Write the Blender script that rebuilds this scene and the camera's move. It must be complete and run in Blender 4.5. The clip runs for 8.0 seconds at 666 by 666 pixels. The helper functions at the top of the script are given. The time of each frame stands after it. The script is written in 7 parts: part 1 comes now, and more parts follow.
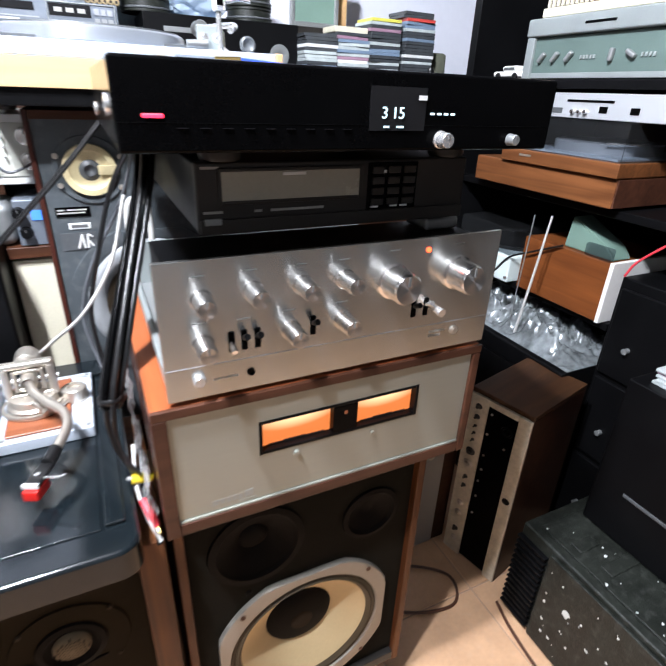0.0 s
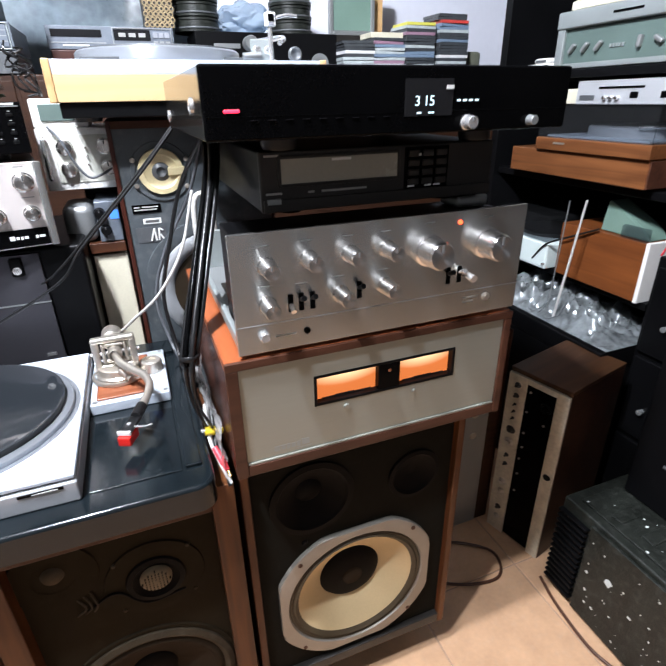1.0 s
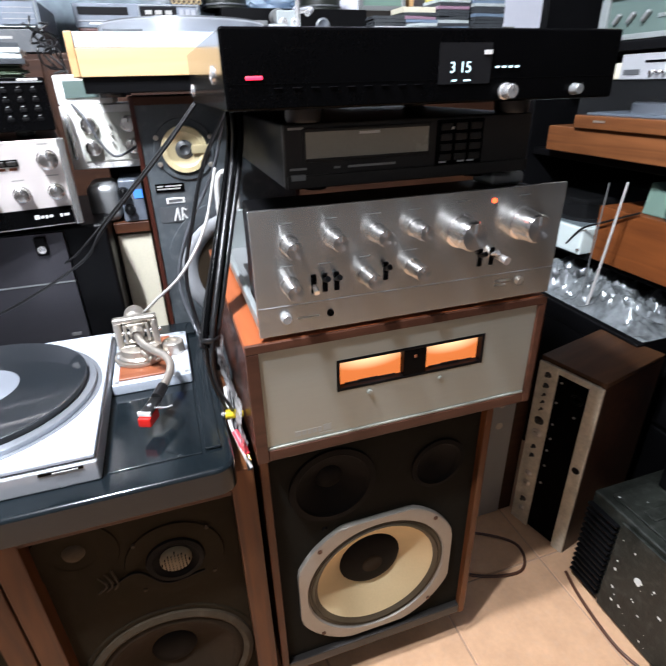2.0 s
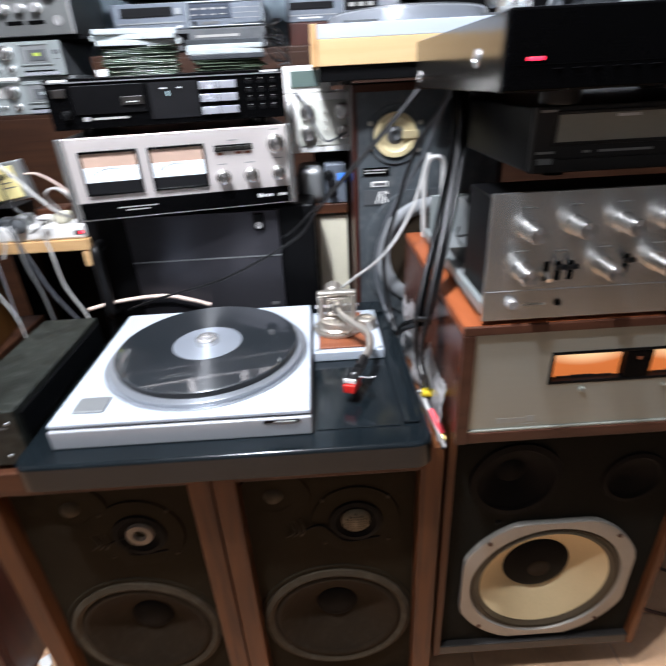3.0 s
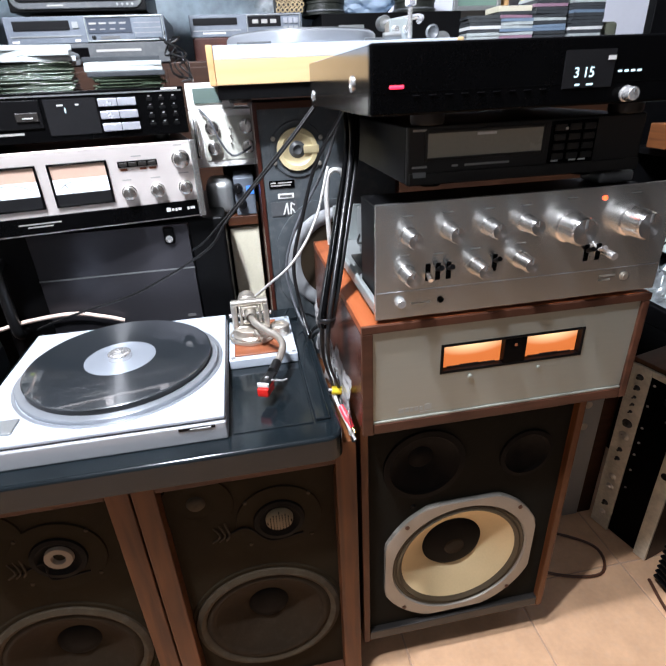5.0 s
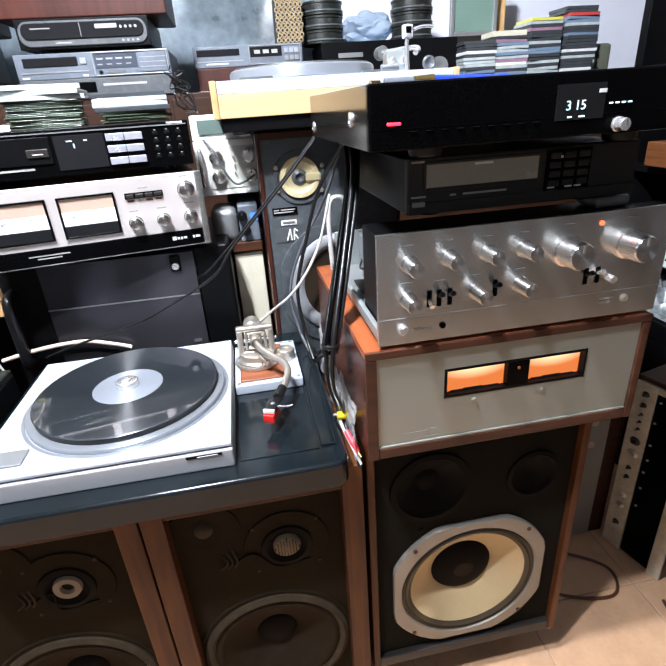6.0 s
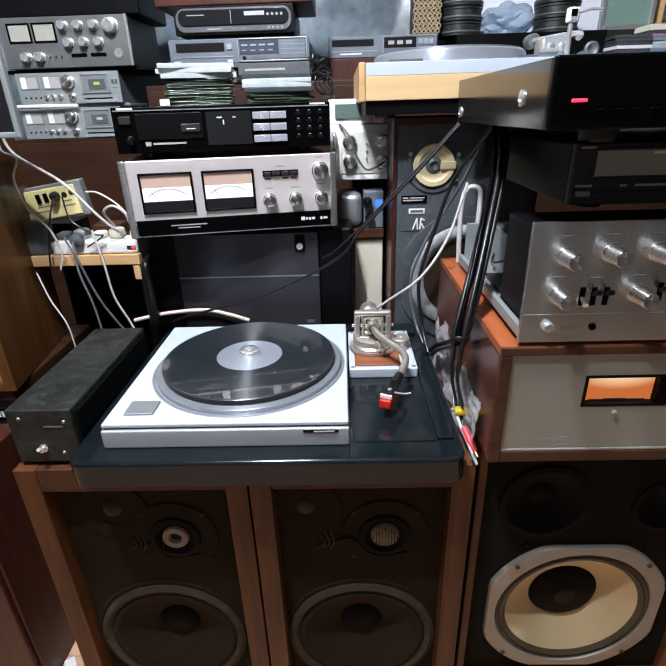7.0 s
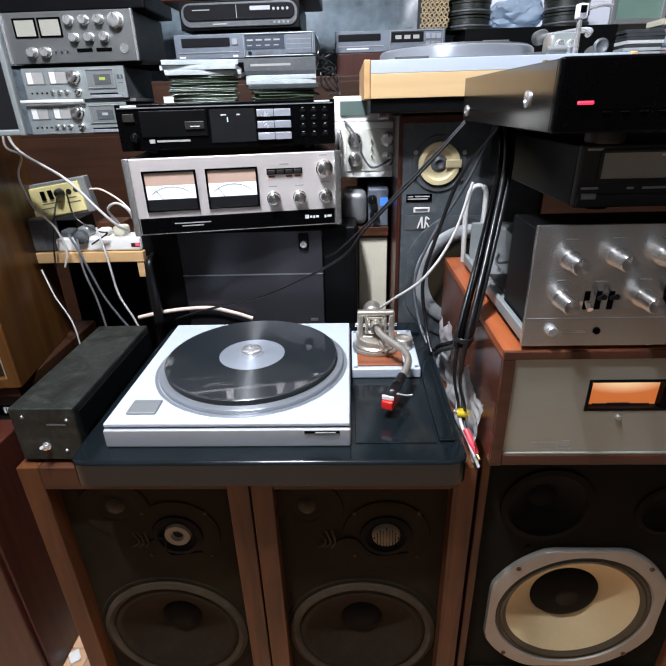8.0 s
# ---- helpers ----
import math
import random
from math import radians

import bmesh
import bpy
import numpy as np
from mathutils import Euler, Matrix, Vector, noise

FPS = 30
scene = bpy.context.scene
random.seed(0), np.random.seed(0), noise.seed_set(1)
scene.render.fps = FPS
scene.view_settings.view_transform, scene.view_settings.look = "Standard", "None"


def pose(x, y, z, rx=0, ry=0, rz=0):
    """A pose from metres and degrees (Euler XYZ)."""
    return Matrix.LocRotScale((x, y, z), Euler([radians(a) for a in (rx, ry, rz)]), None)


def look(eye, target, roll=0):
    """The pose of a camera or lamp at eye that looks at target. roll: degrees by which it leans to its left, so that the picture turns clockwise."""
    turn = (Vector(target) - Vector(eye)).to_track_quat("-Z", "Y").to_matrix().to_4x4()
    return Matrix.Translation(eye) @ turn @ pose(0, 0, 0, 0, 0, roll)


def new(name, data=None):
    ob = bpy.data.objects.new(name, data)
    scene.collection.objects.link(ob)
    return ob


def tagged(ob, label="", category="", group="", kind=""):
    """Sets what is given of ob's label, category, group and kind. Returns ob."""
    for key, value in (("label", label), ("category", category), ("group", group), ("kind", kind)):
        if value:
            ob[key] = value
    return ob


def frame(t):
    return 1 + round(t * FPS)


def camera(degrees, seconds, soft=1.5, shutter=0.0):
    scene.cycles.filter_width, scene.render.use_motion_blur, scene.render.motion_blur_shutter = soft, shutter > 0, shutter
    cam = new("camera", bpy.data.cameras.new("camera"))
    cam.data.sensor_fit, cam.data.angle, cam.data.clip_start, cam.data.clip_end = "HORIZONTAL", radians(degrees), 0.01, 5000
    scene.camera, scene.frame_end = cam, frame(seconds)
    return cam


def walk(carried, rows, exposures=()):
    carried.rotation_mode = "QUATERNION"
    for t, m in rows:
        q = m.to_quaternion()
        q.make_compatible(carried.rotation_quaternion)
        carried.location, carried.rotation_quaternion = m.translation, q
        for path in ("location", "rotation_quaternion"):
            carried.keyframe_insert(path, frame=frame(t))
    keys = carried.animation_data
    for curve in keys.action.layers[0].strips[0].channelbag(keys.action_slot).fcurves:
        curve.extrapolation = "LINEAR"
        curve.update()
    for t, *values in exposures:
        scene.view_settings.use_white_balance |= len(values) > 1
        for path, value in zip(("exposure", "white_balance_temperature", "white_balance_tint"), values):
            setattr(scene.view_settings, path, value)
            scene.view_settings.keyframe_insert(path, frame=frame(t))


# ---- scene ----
cam = camera(68.1, 8.0, shutter=0.9)
PATH = [
    (0, (0.258, 0.249, 1.194), (1.052, 1.861, 0.316), 2.3),
    (0.5, (0.225, 0.196, 1.195), (0.955, 1.842, 0.325), 0.8),
    (1, (0.211, 0.158, 1.182), (0.855, 1.846, 0.325), -1.1),
    (2.5, (0.22, 0.183, 1.167), (0.585, 1.917, 0.239), -2.0),
    (3, (0.104, 0.173, 1.166), (0.131, 1.95, 0.249), -3.1),
    (3.5, (0.094, 0.157, 1.158), (0.05, 1.934, 0.242), -2.9),
    (4, (0.085, 0.149, 1.159), (0.063, 1.927, 0.242), -2.2),
    (4.5, (0.133, 0.137, 1.166), (0.407, 1.892, 0.247), -1.9),
    (6, (0.141, 0.126, 1.196), (0.424, 1.919, 0.357), -3.9),
    (6.5, (0.083, 0.139, 1.179), (0.076, 1.964, 0.36), -2.6),
    (7, (0.072, 0.134, 1.171), (0.025, 1.956, 0.348), -1.8),
    (7.5, (0.072, 0.135, 1.175), (0.01, 1.949, 0.334), -1.6),
    (8, (0.078, 0.141, 1.179), (0.006, 1.953, 0.335), -1.7),
]
walk(cam, [(t, look(eye, target, roll)) for t, eye, target, roll in PATH],
     [(0, 0.85), (0.5, 0.62), (1, 0.62), (2.5, 0.7), (3, 0.26), (3.5, 0.07), (4, 0.14), (4.5, 0.36), (6, 0.66), (6.5, 0.06), (7, -0.02), (8, -0.02)])
# ---- world and lamps ----
world = bpy.data.worlds.new("room_world")
scene.world = world
world.use_nodes = True
world.node_tree.nodes["Background"].inputs[0].default_value = (0.55, 0.62, 0.75, 1)
world.node_tree.nodes["Background"].inputs[1].default_value = 0.005


# ---- materials ----
def mat(name, color, rough=0.5, metal=0.0, var=0.12, scale=8.0, bump=0.05, fine=120.0, spec=0.5, coat=0.0, dust=0.0, aniso=0.0, stretch=(1, 1, 1), turned=""):
    """Base colour with stains at a large scale and grain at a fine one."""
    m = bpy.data.materials.new(name)
    m.use_nodes = True
    nt = m.node_tree
    b = nt.nodes["Principled BSDF"]
    co = nt.nodes.new("ShaderNodeTexCoord")
    mp = nt.nodes.new("ShaderNodeMapping")
    mp.inputs["Scale"].default_value = stretch
    nt.links.new(co.outputs["Object"], mp.inputs["Vector"])
    big = nt.nodes.new("ShaderNodeTexNoise")
    big.inputs["Scale"].default_value, big.inputs["Detail"].default_value = scale, 6
    small = nt.nodes.new("ShaderNodeTexNoise")
    small.inputs["Scale"].default_value, small.inputs["Detail"].default_value = fine, 3
    for n in (big, small):
        nt.links.new(mp.outputs[0], n.inputs["Vector"])
    mix = nt.nodes.new("ShaderNodeMath")
    mix.operation = "MULTIPLY_ADD"
    nt.links.new(small.outputs["Fac"], mix.inputs[0])
    mix.inputs[1].default_value = 0.4
    nt.links.new(big.outputs["Fac"], mix.inputs[2])
    ramp = nt.nodes.new("ShaderNodeMapRange")
    ramp.inputs["From Min"].default_value, ramp.inputs["From Max"].default_value = 0.35, 1.05
    ramp.inputs["To Min"].default_value, ramp.inputs["To Max"].default_value = 1 - var, 1 + var
    nt.links.new(mix.outputs[0], ramp.inputs["Value"])
    mul = nt.nodes.new("ShaderNodeVectorMath")
    mul.operation = "SCALE"
    mul.inputs[0].default_value = color
    nt.links.new(ramp.outputs[0], mul.inputs["Scale"])
    out = mul.outputs[0]
    if dust:
        sp = nt.nodes.new("ShaderNodeTexNoise")
        sp.inputs["Scale"].default_value, sp.inputs["Detail"].default_value = 60, 8
        nt.links.new(co.outputs["Object"], sp.inputs["Vector"])
        r2 = nt.nodes.new("ShaderNodeMapRange")
        r2.inputs["From Min"].default_value, r2.inputs["From Max"].default_value = 0.5, 0.85
        r2.inputs["To Max"].default_value = dust
        nt.links.new(sp.outputs["Fac"], r2.inputs["Value"])
        mx = nt.nodes.new("ShaderNodeMixRGB")
        mx.inputs["Color2"].default_value = (0.45, 0.45, 0.42, 1)
        nt.links.new(r2.outputs[0], mx.inputs["Fac"])
        nt.links.new(out, mx.inputs["Color1"])
        out = mx.outputs[0]
    nt.links.new(out, b.inputs["Base Color"])
    rr = nt.nodes.new("ShaderNodeMapRange")
    rr.inputs["From Min"].default_value, rr.inputs["From Max"].default_value = 0.3, 1.1
    rr.inputs["To Min"].default_value, rr.inputs["To Max"].default_value = max(0.02, rough * 0.8), min(1, rough * 1.2)
    nt.links.new(mix.outputs[0], rr.inputs["Value"])
    nt.links.new(rr.outputs[0], b.inputs["Roughness"])
    b.inputs["Metallic"].default_value = metal
    b.inputs["Specular IOR Level"].default_value = spec
    b.inputs["Coat Weight"].default_value = coat
    if aniso:
        rr.inputs["To Min"].default_value = rr.inputs["To Max"].default_value = rough
        b.inputs["Anisotropic"].default_value = aniso
        if turned:
            up = nt.nodes.new("ShaderNodeTangent")
            up.direction_type, up.axis = "RADIAL", turned
            b.inputs["Anisotropic Rotation"].default_value = 0.25
        else:
            up = nt.nodes.new("ShaderNodeCombineXYZ")
            up.inputs[2].default_value = 1.0
        nt.links.new(up.outputs[0], b.inputs["Tangent"])
    if bump:
        bp = nt.nodes.new("ShaderNodeBump")
        bp.inputs["Strength"].default_value, bp.inputs["Distance"].default_value = bump, 0.002
        nt.links.new(small.outputs["Fac"], bp.inputs["Height"])
        nt.links.new(bp.outputs[0], b.inputs["Normal"])
    return m


def wood(name, light, dark, rough=0.4, axis="X", scale=1.0, coat=0.15):
    """Grain in stretched noise bands running along an axis."""
    m = bpy.data.materials.new(name)
    m.use_nodes = True
    nt = m.node_tree
    b = nt.nodes["Principled BSDF"]
    co = nt.nodes.new("ShaderNodeTexCoord")
    mp = nt.nodes.new("ShaderNodeMapping")
    mp.inputs["Scale"].default_value = {"X": (1.5, 22, 22), "Y": (22, 1.5, 22), "Z": (22, 22, 1.5)}[axis]
    nt.links.new(co.outputs["Object"], mp.inputs["Vector"])
    n1 = nt.nodes.new("ShaderNodeTexNoise")
    n1.inputs["Scale"].default_value, n1.inputs["Detail"].default_value, n1.inputs["Distortion"].default_value = 2.2 * scale, 7, 0.6
    nt.links.new(mp.outputs[0], n1.inputs["Vector"])
    n2 = nt.nodes.new("ShaderNodeTexNoise")
    n2.inputs["Scale"].default_value = 4
    nt.links.new(co.outputs["Object"], n2.inputs["Vector"])
    ad = nt.nodes.new("ShaderNodeMath")
    ad.operation = "MULTIPLY_ADD"
    nt.links.new(n2.outputs["Fac"], ad.inputs[0])
    ad.inputs[1].default_value = 0.5
    nt.links.new(n1.outputs["Fac"], ad.inputs[2])
    cr = nt.nodes.new("ShaderNodeValToRGB")
    cr.color_ramp.elements[0].position, cr.color_ramp.elements[1].position = 0.5, 0.98
    cr.color_ramp.elements[0].color, cr.color_ramp.elements[1].color = (*dark, 1), (*light, 1)
    nt.links.new(ad.outputs[0], cr.inputs[0])
    nt.links.new(cr.outputs[0], b.inputs["Base Color"])
    b.inputs["Roughness"].default_value = rough
    b.inputs["Specular IOR Level"].default_value = 0.25
    b.inputs["Coat Weight"].default_value, b.inputs["Coat Roughness"].default_value = coat, 0.25
    bp = nt.nodes.new("ShaderNodeBump")
    bp.inputs["Strength"].default_value, bp.inputs["Distance"].default_value = 0.12, 0.001
    nt.links.new(n1.outputs["Fac"], bp.inputs["Height"])
    nt.links.new(bp.outputs[0], b.inputs["Normal"])
    return m


def glow(name, color, power, base=(0.02, 0.02, 0.02)):
    m = bpy.data.materials.new(name)
    m.use_nodes = True
    b = m.node_tree.nodes["Principled BSDF"]
    b.inputs["Base Color"].default_value = (*base, 1)
    b.inputs["Emission Color"].default_value = (*color, 1)
    b.inputs["Emission Strength"].default_value = power
    return m


def clear(name, color, rough=0.03, alpha_mix=0.75, sheen=0.55):
    """Thin clear plastic or glass: mostly see-through with a gloss on it."""
    m = bpy.data.materials.new(name)
    m.use_nodes = True
    nt = m.node_tree
    nt.nodes.remove(nt.nodes["Principled BSDF"])
    o = nt.nodes["Material Output"]
    t = nt.nodes.new("ShaderNodeBsdfTransparent")
    t.inputs[0].default_value = (*color, 1)
    g = nt.nodes.new("ShaderNodeBsdfPrincipled")
    g.inputs["Base Color"].default_value = (*[c * sheen for c in color], 1)
    g.inputs["Roughness"].default_value = rough
    x = nt.nodes.new("ShaderNodeMixShader")
    x.inputs[0].default_value = 1 - alpha_mix
    nt.links.new(t.outputs[0], x.inputs[1])
    nt.links.new(g.outputs[0], x.inputs[2])
    nt.links.new(x.outputs[0], o.inputs[0])
    return m


WALNUT = wood("walnut", (0.135, 0.045, 0.013), (0.048, 0.015, 0.005), 0.5, "Z", coat=0.03)
WALNUT_X = wood("walnut_lengthwise", (0.085, 0.029, 0.012), (0.038, 0.013, 0.006), 0.5, "X", coat=0.03)
# One case wood: lit tone for the top, shaded tones for side and front.
CASE_LIT = wood("lit_case_wood", (0.34, 0.090, 0.030), (0.16, 0.040, 0.014), 0.4, "Y")
CASE_SHADED = wood("shaded_case_wood", (0.115, 0.033, 0.014), (0.05, 0.014, 0.007), 0.25, "Y")
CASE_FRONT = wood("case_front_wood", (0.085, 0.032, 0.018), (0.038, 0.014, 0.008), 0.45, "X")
TEAK = wood("teak", (0.19, 0.070, 0.024), (0.07, 0.023, 0.008), 0.45, "X")
PINE = wood("pale_pine", (0.62, 0.40, 0.20), (0.48, 0.28, 0.12), 0.5, "X", 0.5)
BIRCH = wood("pale_birch", (0.66, 0.465, 0.25), (0.56, 0.375, 0.185), 0.42, "X", 0.6)
OAK_DARK = wood("golden_brown_wood", (0.130, 0.055, 0.014), (0.055, 0.020, 0.005), 0.36, "Z", 0.7)
RED_WOOD = wood("dark_red_wood", (0.07, 0.018, 0.011), (0.03, 0.008, 0.005), 0.4, "Z")
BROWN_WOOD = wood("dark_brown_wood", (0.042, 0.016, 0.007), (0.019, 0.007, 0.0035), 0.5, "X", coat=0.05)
ORANGE_WOOD = wood("orange_veneer", (0.20, 0.060, 0.015), (0.105, 0.030, 0.008), 0.5, "X", 0.8)
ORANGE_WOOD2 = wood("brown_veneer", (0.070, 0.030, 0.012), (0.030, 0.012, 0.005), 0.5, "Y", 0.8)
BLACK_GLOSS = mat("black_stone_resin", (0.006, 0.009, 0.011), 0.13, 0, 0.35, 14, 0.02, 300, 0.42, 0.0, dust=0.006)
BLACK = mat("black_enamel", (0.003, 0.003, 0.0034), 0.4, 0, 0.3, 9, 0.04, 400, spec=0.12, dust=0.003)
BLACK_FACE = mat("black_panel", (0.0016, 0.0016, 0.0018), 0.2, 0, 0.25, 9, 0.02, 400, spec=0.06)
BLACK_SATIN = mat("black_satin_metal", (0.060, 0.058, 0.066), 0.30, 0.8, 0.10, 4, 0.0, 200, aniso=0.8, stretch=(0.3, 1, 1))
SIDE_GLOSS = mat("polished_dark_side", (0.085, 0.078, 0.070), 0.14, 0.85, 0.2, 9, 0.02, 200)
BROWN_BLACK = mat("brown_black_plastic", (0.014, 0.0115, 0.0095), 0.45, 0, 0.2, 9, 0.03, 300)
GREEN_BLACK = mat("hammered_dark_paint", (0.014, 0.016, 0.013), 0.42, 0, 0.6, 22, 0.4, 260, spec=0.3, dust=0.07)
RUBBER = mat("black_rubber", (0.007, 0.007, 0.0075), 0.32, 0, 0.2, 20, 0.03, 300, spec=0.5)
BROWN_LEAD = mat("brown_lead", (0.075, 0.028, 0.014), 0.45, 0, 0.15, 30, 0.02, 300)
FOAM_GREY = mat("grey_foam", (0.27, 0.28, 0.29), 0.7, 0, 0.12, 30, 0.1, 300)
GREY_RUBBER = mat("grey_cable_sleeve", (0.085, 0.09, 0.10), 0.38, 0, 0.15, 30, 0.03, 300)
WHITE_PL = mat("white_plastic", (0.74, 0.73, 0.70), 0.4, 0, 0.08, 12, 0.03, 300, dust=0.15)
WHITE_CABLE = mat("white_cable", (0.50, 0.49, 0.47), 0.45, 0, 0.1, 30, 0.02, 300)
CREAM = mat("cream_board", (0.62, 0.58, 0.45), 0.55, 0, 0.15, 6, 0.03, 200)
PALE_PANEL = mat("pale_grey_beige_enamel", (0.52, 0.52, 0.46), 0.45, 0, 0.1, 9, 0.03, 240)
SILVER = mat("brushed_aluminium", (0.72, 0.73, 0.71), 0.21, 0.95, 0.015, 30, 0.0, 900, aniso=0.9, stretch=(0.02, 1, 1))
CHAMPAGNE = mat("champagne_aluminium", (0.335, 0.345, 0.30), 0.40, 0.5, 0.06, 6, 0.04, 240, stretch=(0.08, 1, 1))
ACC_FACE = mat("rose_champagne_aluminium", (0.74, 0.68, 0.65), 0.36, 0.5, 0.05, 6, 0.04, 240, stretch=(0.08, 1, 1))
DECK_WHITE = mat("pale_silver_paint", (0.53, 0.585, 0.655), 0.35, 0.15, 0.04, 5, 0.02, 400)
DECK_GREY = mat("silver_grey_paint", (0.42, 0.43, 0.45), 0.4, 0.25, 0.04, 5, 0.02, 400)
LABEL_SILVER = mat("silvery_record_label", (0.44, 0.48, 0.54), 0.34, 0.6, 0.01, 30, 0.0, 200, aniso=0.8, turned="Z")
CHROME = mat("chrome", (0.80, 0.79, 0.78), 0.22, 0.8, 0.08, 20, 0.02, 200)
KNOB_MET = mat("turned_aluminium", (0.86, 0.84, 0.82), 0.24, 1.0, 0.02, 20, 0.0, 300, aniso=0.85, turned="Y")
SATIN_NICKEL = mat("satin_nickel", (0.60, 0.55, 0.48), 0.33, 0.8, 0.12, 30, 0.03, 200)
DARK_FACE = mat("dark_grey_aluminium", (0.17, 0.175, 0.17), 0.4, 0.6, 0.12, 9, 0.03, 300)
GREY_MET = mat("grey_metal", (0.30, 0.31, 0.31), 0.4, 0.6, 0.12, 9, 0.03, 300)
TAPE_FACE = mat("grey_silver_panel", (0.33, 0.36, 0.355), 0.42, 0.5, 0.1, 9, 0.03, 300)
DARK_GREY = mat("dark_grey_plastic", (0.07, 0.075, 0.08), 0.45, 0, 0.2, 10, 0.04, 300, dust=0.12)
BLUE_GREY = mat("blue_grey_plastic", (0.13, 0.15, 0.18), 0.4, 0.2, 0.2, 10, 0.04, 300, dust=0.15)
PLATTER_GREY = mat("grey_platter", (0.34, 0.36, 0.39), 0.32, 0.6, 0.04, 9, 0.0, 300, aniso=0.8, turned="Z")
MESH_BROWN = mat("brown_black_baffle", (0.021, 0.015, 0.008), 0.85, 0, 0.3, 10, 0.25, 500, spec=0.08, dust=0.008)
MESH_GREY = mat("grey_black_baffle", (0.011, 0.0098, 0.0072), 0.8, 0, 0.25, 8, 0.2, 500, spec=0.06, dust=0.006)
CONE_DARK = mat("dark_paper_cone", (0.026, 0.018, 0.011), 0.8, 0, 0.3, 14, 0.15, 260, spec=0.08, dust=0.015)
CONE_RIM = mat("dusty_rubber_rim", (0.055, 0.041, 0.026), 0.75, 0, 0.3, 20, 0.1, 260, spec=0.12, dust=0.05)
DOME_PALE = mat("pale_dusty_dome", (0.25, 0.20, 0.155), 0.6, 0, 0.15, 30, 0.1, 300, spec=0.2)
DOME_MESH = mat("brownish_dome_mesh", (0.20, 0.155, 0.10), 0.6, 0.1, 0.2, 30, 0.1, 300, spec=0.2)
CONE_CREAM = mat("cream_paper_cone", (0.57, 0.44, 0.245), 0.75, 0, 0.12, 9, 0.12, 260)
FRAME_CAST = mat("cast_grey_frame", (0.31, 0.285, 0.245), 0.5, 0.5, 0.12, 20, 0.08, 260)
SURROUND = mat("brown_surround", (0.055, 0.038, 0.018), 0.65, 0, 0.25, 20, 0.1, 200)
CAP_BLACK = mat("black_dust_cap", (0.005, 0.004, 0.0035), 0.7, 0, 0.3, 20, 0.05, 200, spec=0.1)
AR_BAFFLE = mat("slate_baffle", (0.055, 0.065, 0.072), 0.6, 0, 0.25, 10, 0.08, 300, dust=0.12)
TWEET_CREAM = mat("cream_tweeter", (0.62, 0.52, 0.30), 0.5, 0, 0.2, 30, 0.06, 200)
YELLOW = mat("yellow_panel", (0.70, 0.60, 0.27), 0.5, 0, 0.12, 14, 0.04, 200, dust=0.15)
YELLOW_PLUG = mat("yellow_plug", (0.75, 0.56, 0.03), 0.35, 0, 0.1, 20, 0.02, 200)
RED_PLUG = mat("red_plug", (0.72, 0.05, 0.07), 0.35, 0, 0.1, 20, 0.02, 200)
RED_SHELL = mat("red_cartridge", (0.65, 0.02, 0.015), 0.3, 0, 0.1, 20, 0.02, 200)
COPPER_BROWN = wood("arm_base_veneer", (0.30, 0.10, 0.045), (0.19, 0.055, 0.024), 0.35, "X", 1.5)
SLATE_WINDOW = mat("slate_display_window", (0.055, 0.065, 0.085), 0.15, 0, 0.2, 12, 0.0, 200)
VINYL_SHADE = mat("smoked_window", (0.012, 0.012, 0.013), 0.1, 0, 0.1, 9, 0.0, 200, spec=0.25)
METER_PINK = mat("meter_back_upper", (0.52, 0.36, 0.28), 0.3, 0, 0.05, 9, 0.0, 200)
METER_WHITE = glow("lit_meter_card", (0.80, 0.90, 1.0), 0.55, (0.7, 0.72, 0.75))


def meter_glow():
    """An orange card lit by a small bulb above its middle."""
    m = glow("orange_meter_glow", (1.0, 0.26, 0.05), 1.15, (0.3, 0.1, 0.03))
    nt = m.node_tree
    co = nt.nodes.new("ShaderNodeTexCoord")
    d = nt.nodes.new("ShaderNodeVectorMath")
    d.operation = "DISTANCE"
    d.inputs[1].default_value = (0.5, 0.0, 1.1)
    nt.links.new(co.outputs["Generated"], d.inputs[0])
    cr = nt.nodes.new("ShaderNodeValToRGB")
    e = cr.color_ramp.elements
    e[0].position, e[1].position = 0.08, 0.70
    e[0].color, e[1].color = (1.0, 0.76, 0.44, 1), (0.46, 0.120, 0.030, 1)
    nt.links.new(d.outputs["Value"], cr.inputs[0])
    nt.links.new(cr.outputs[0], nt.nodes["Principled BSDF"].inputs["Emission Color"])
    return m


METER_ORANGE = meter_glow()
LED_RED = glow("red_led", (1.0, 0.02, 0.06), 3.0)
LED_ORANGE = glow("orange_red_led", (1.0, 0.08, 0.02), 3.0)
LED_WHITE = glow("blue_white_display", (0.62, 0.88, 1.0), 1.5)
LED_GREEN = glow("yellow_green_display", (0.7, 0.9, 0.1), 0.8)
LED_BLUE = glow("blue_display", (0.05, 0.25, 1.0), 1.2)
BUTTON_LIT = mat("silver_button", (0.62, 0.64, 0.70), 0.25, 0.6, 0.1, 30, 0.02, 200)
WINDOW_GREY = mat("grey_display_window", (0.33, 0.32, 0.27), 0.25, 0, 0.1, 9, 0.0, 200)
PRINT_GREY = mat("grey_print", (0.35, 0.34, 0.32), 0.5, 0, 0.05, 9, 0.0, 200)
PRINT_WHITE = mat("white_print", (0.72, 0.72, 0.70), 0.5, 0, 0.05, 9, 0.0, 200)
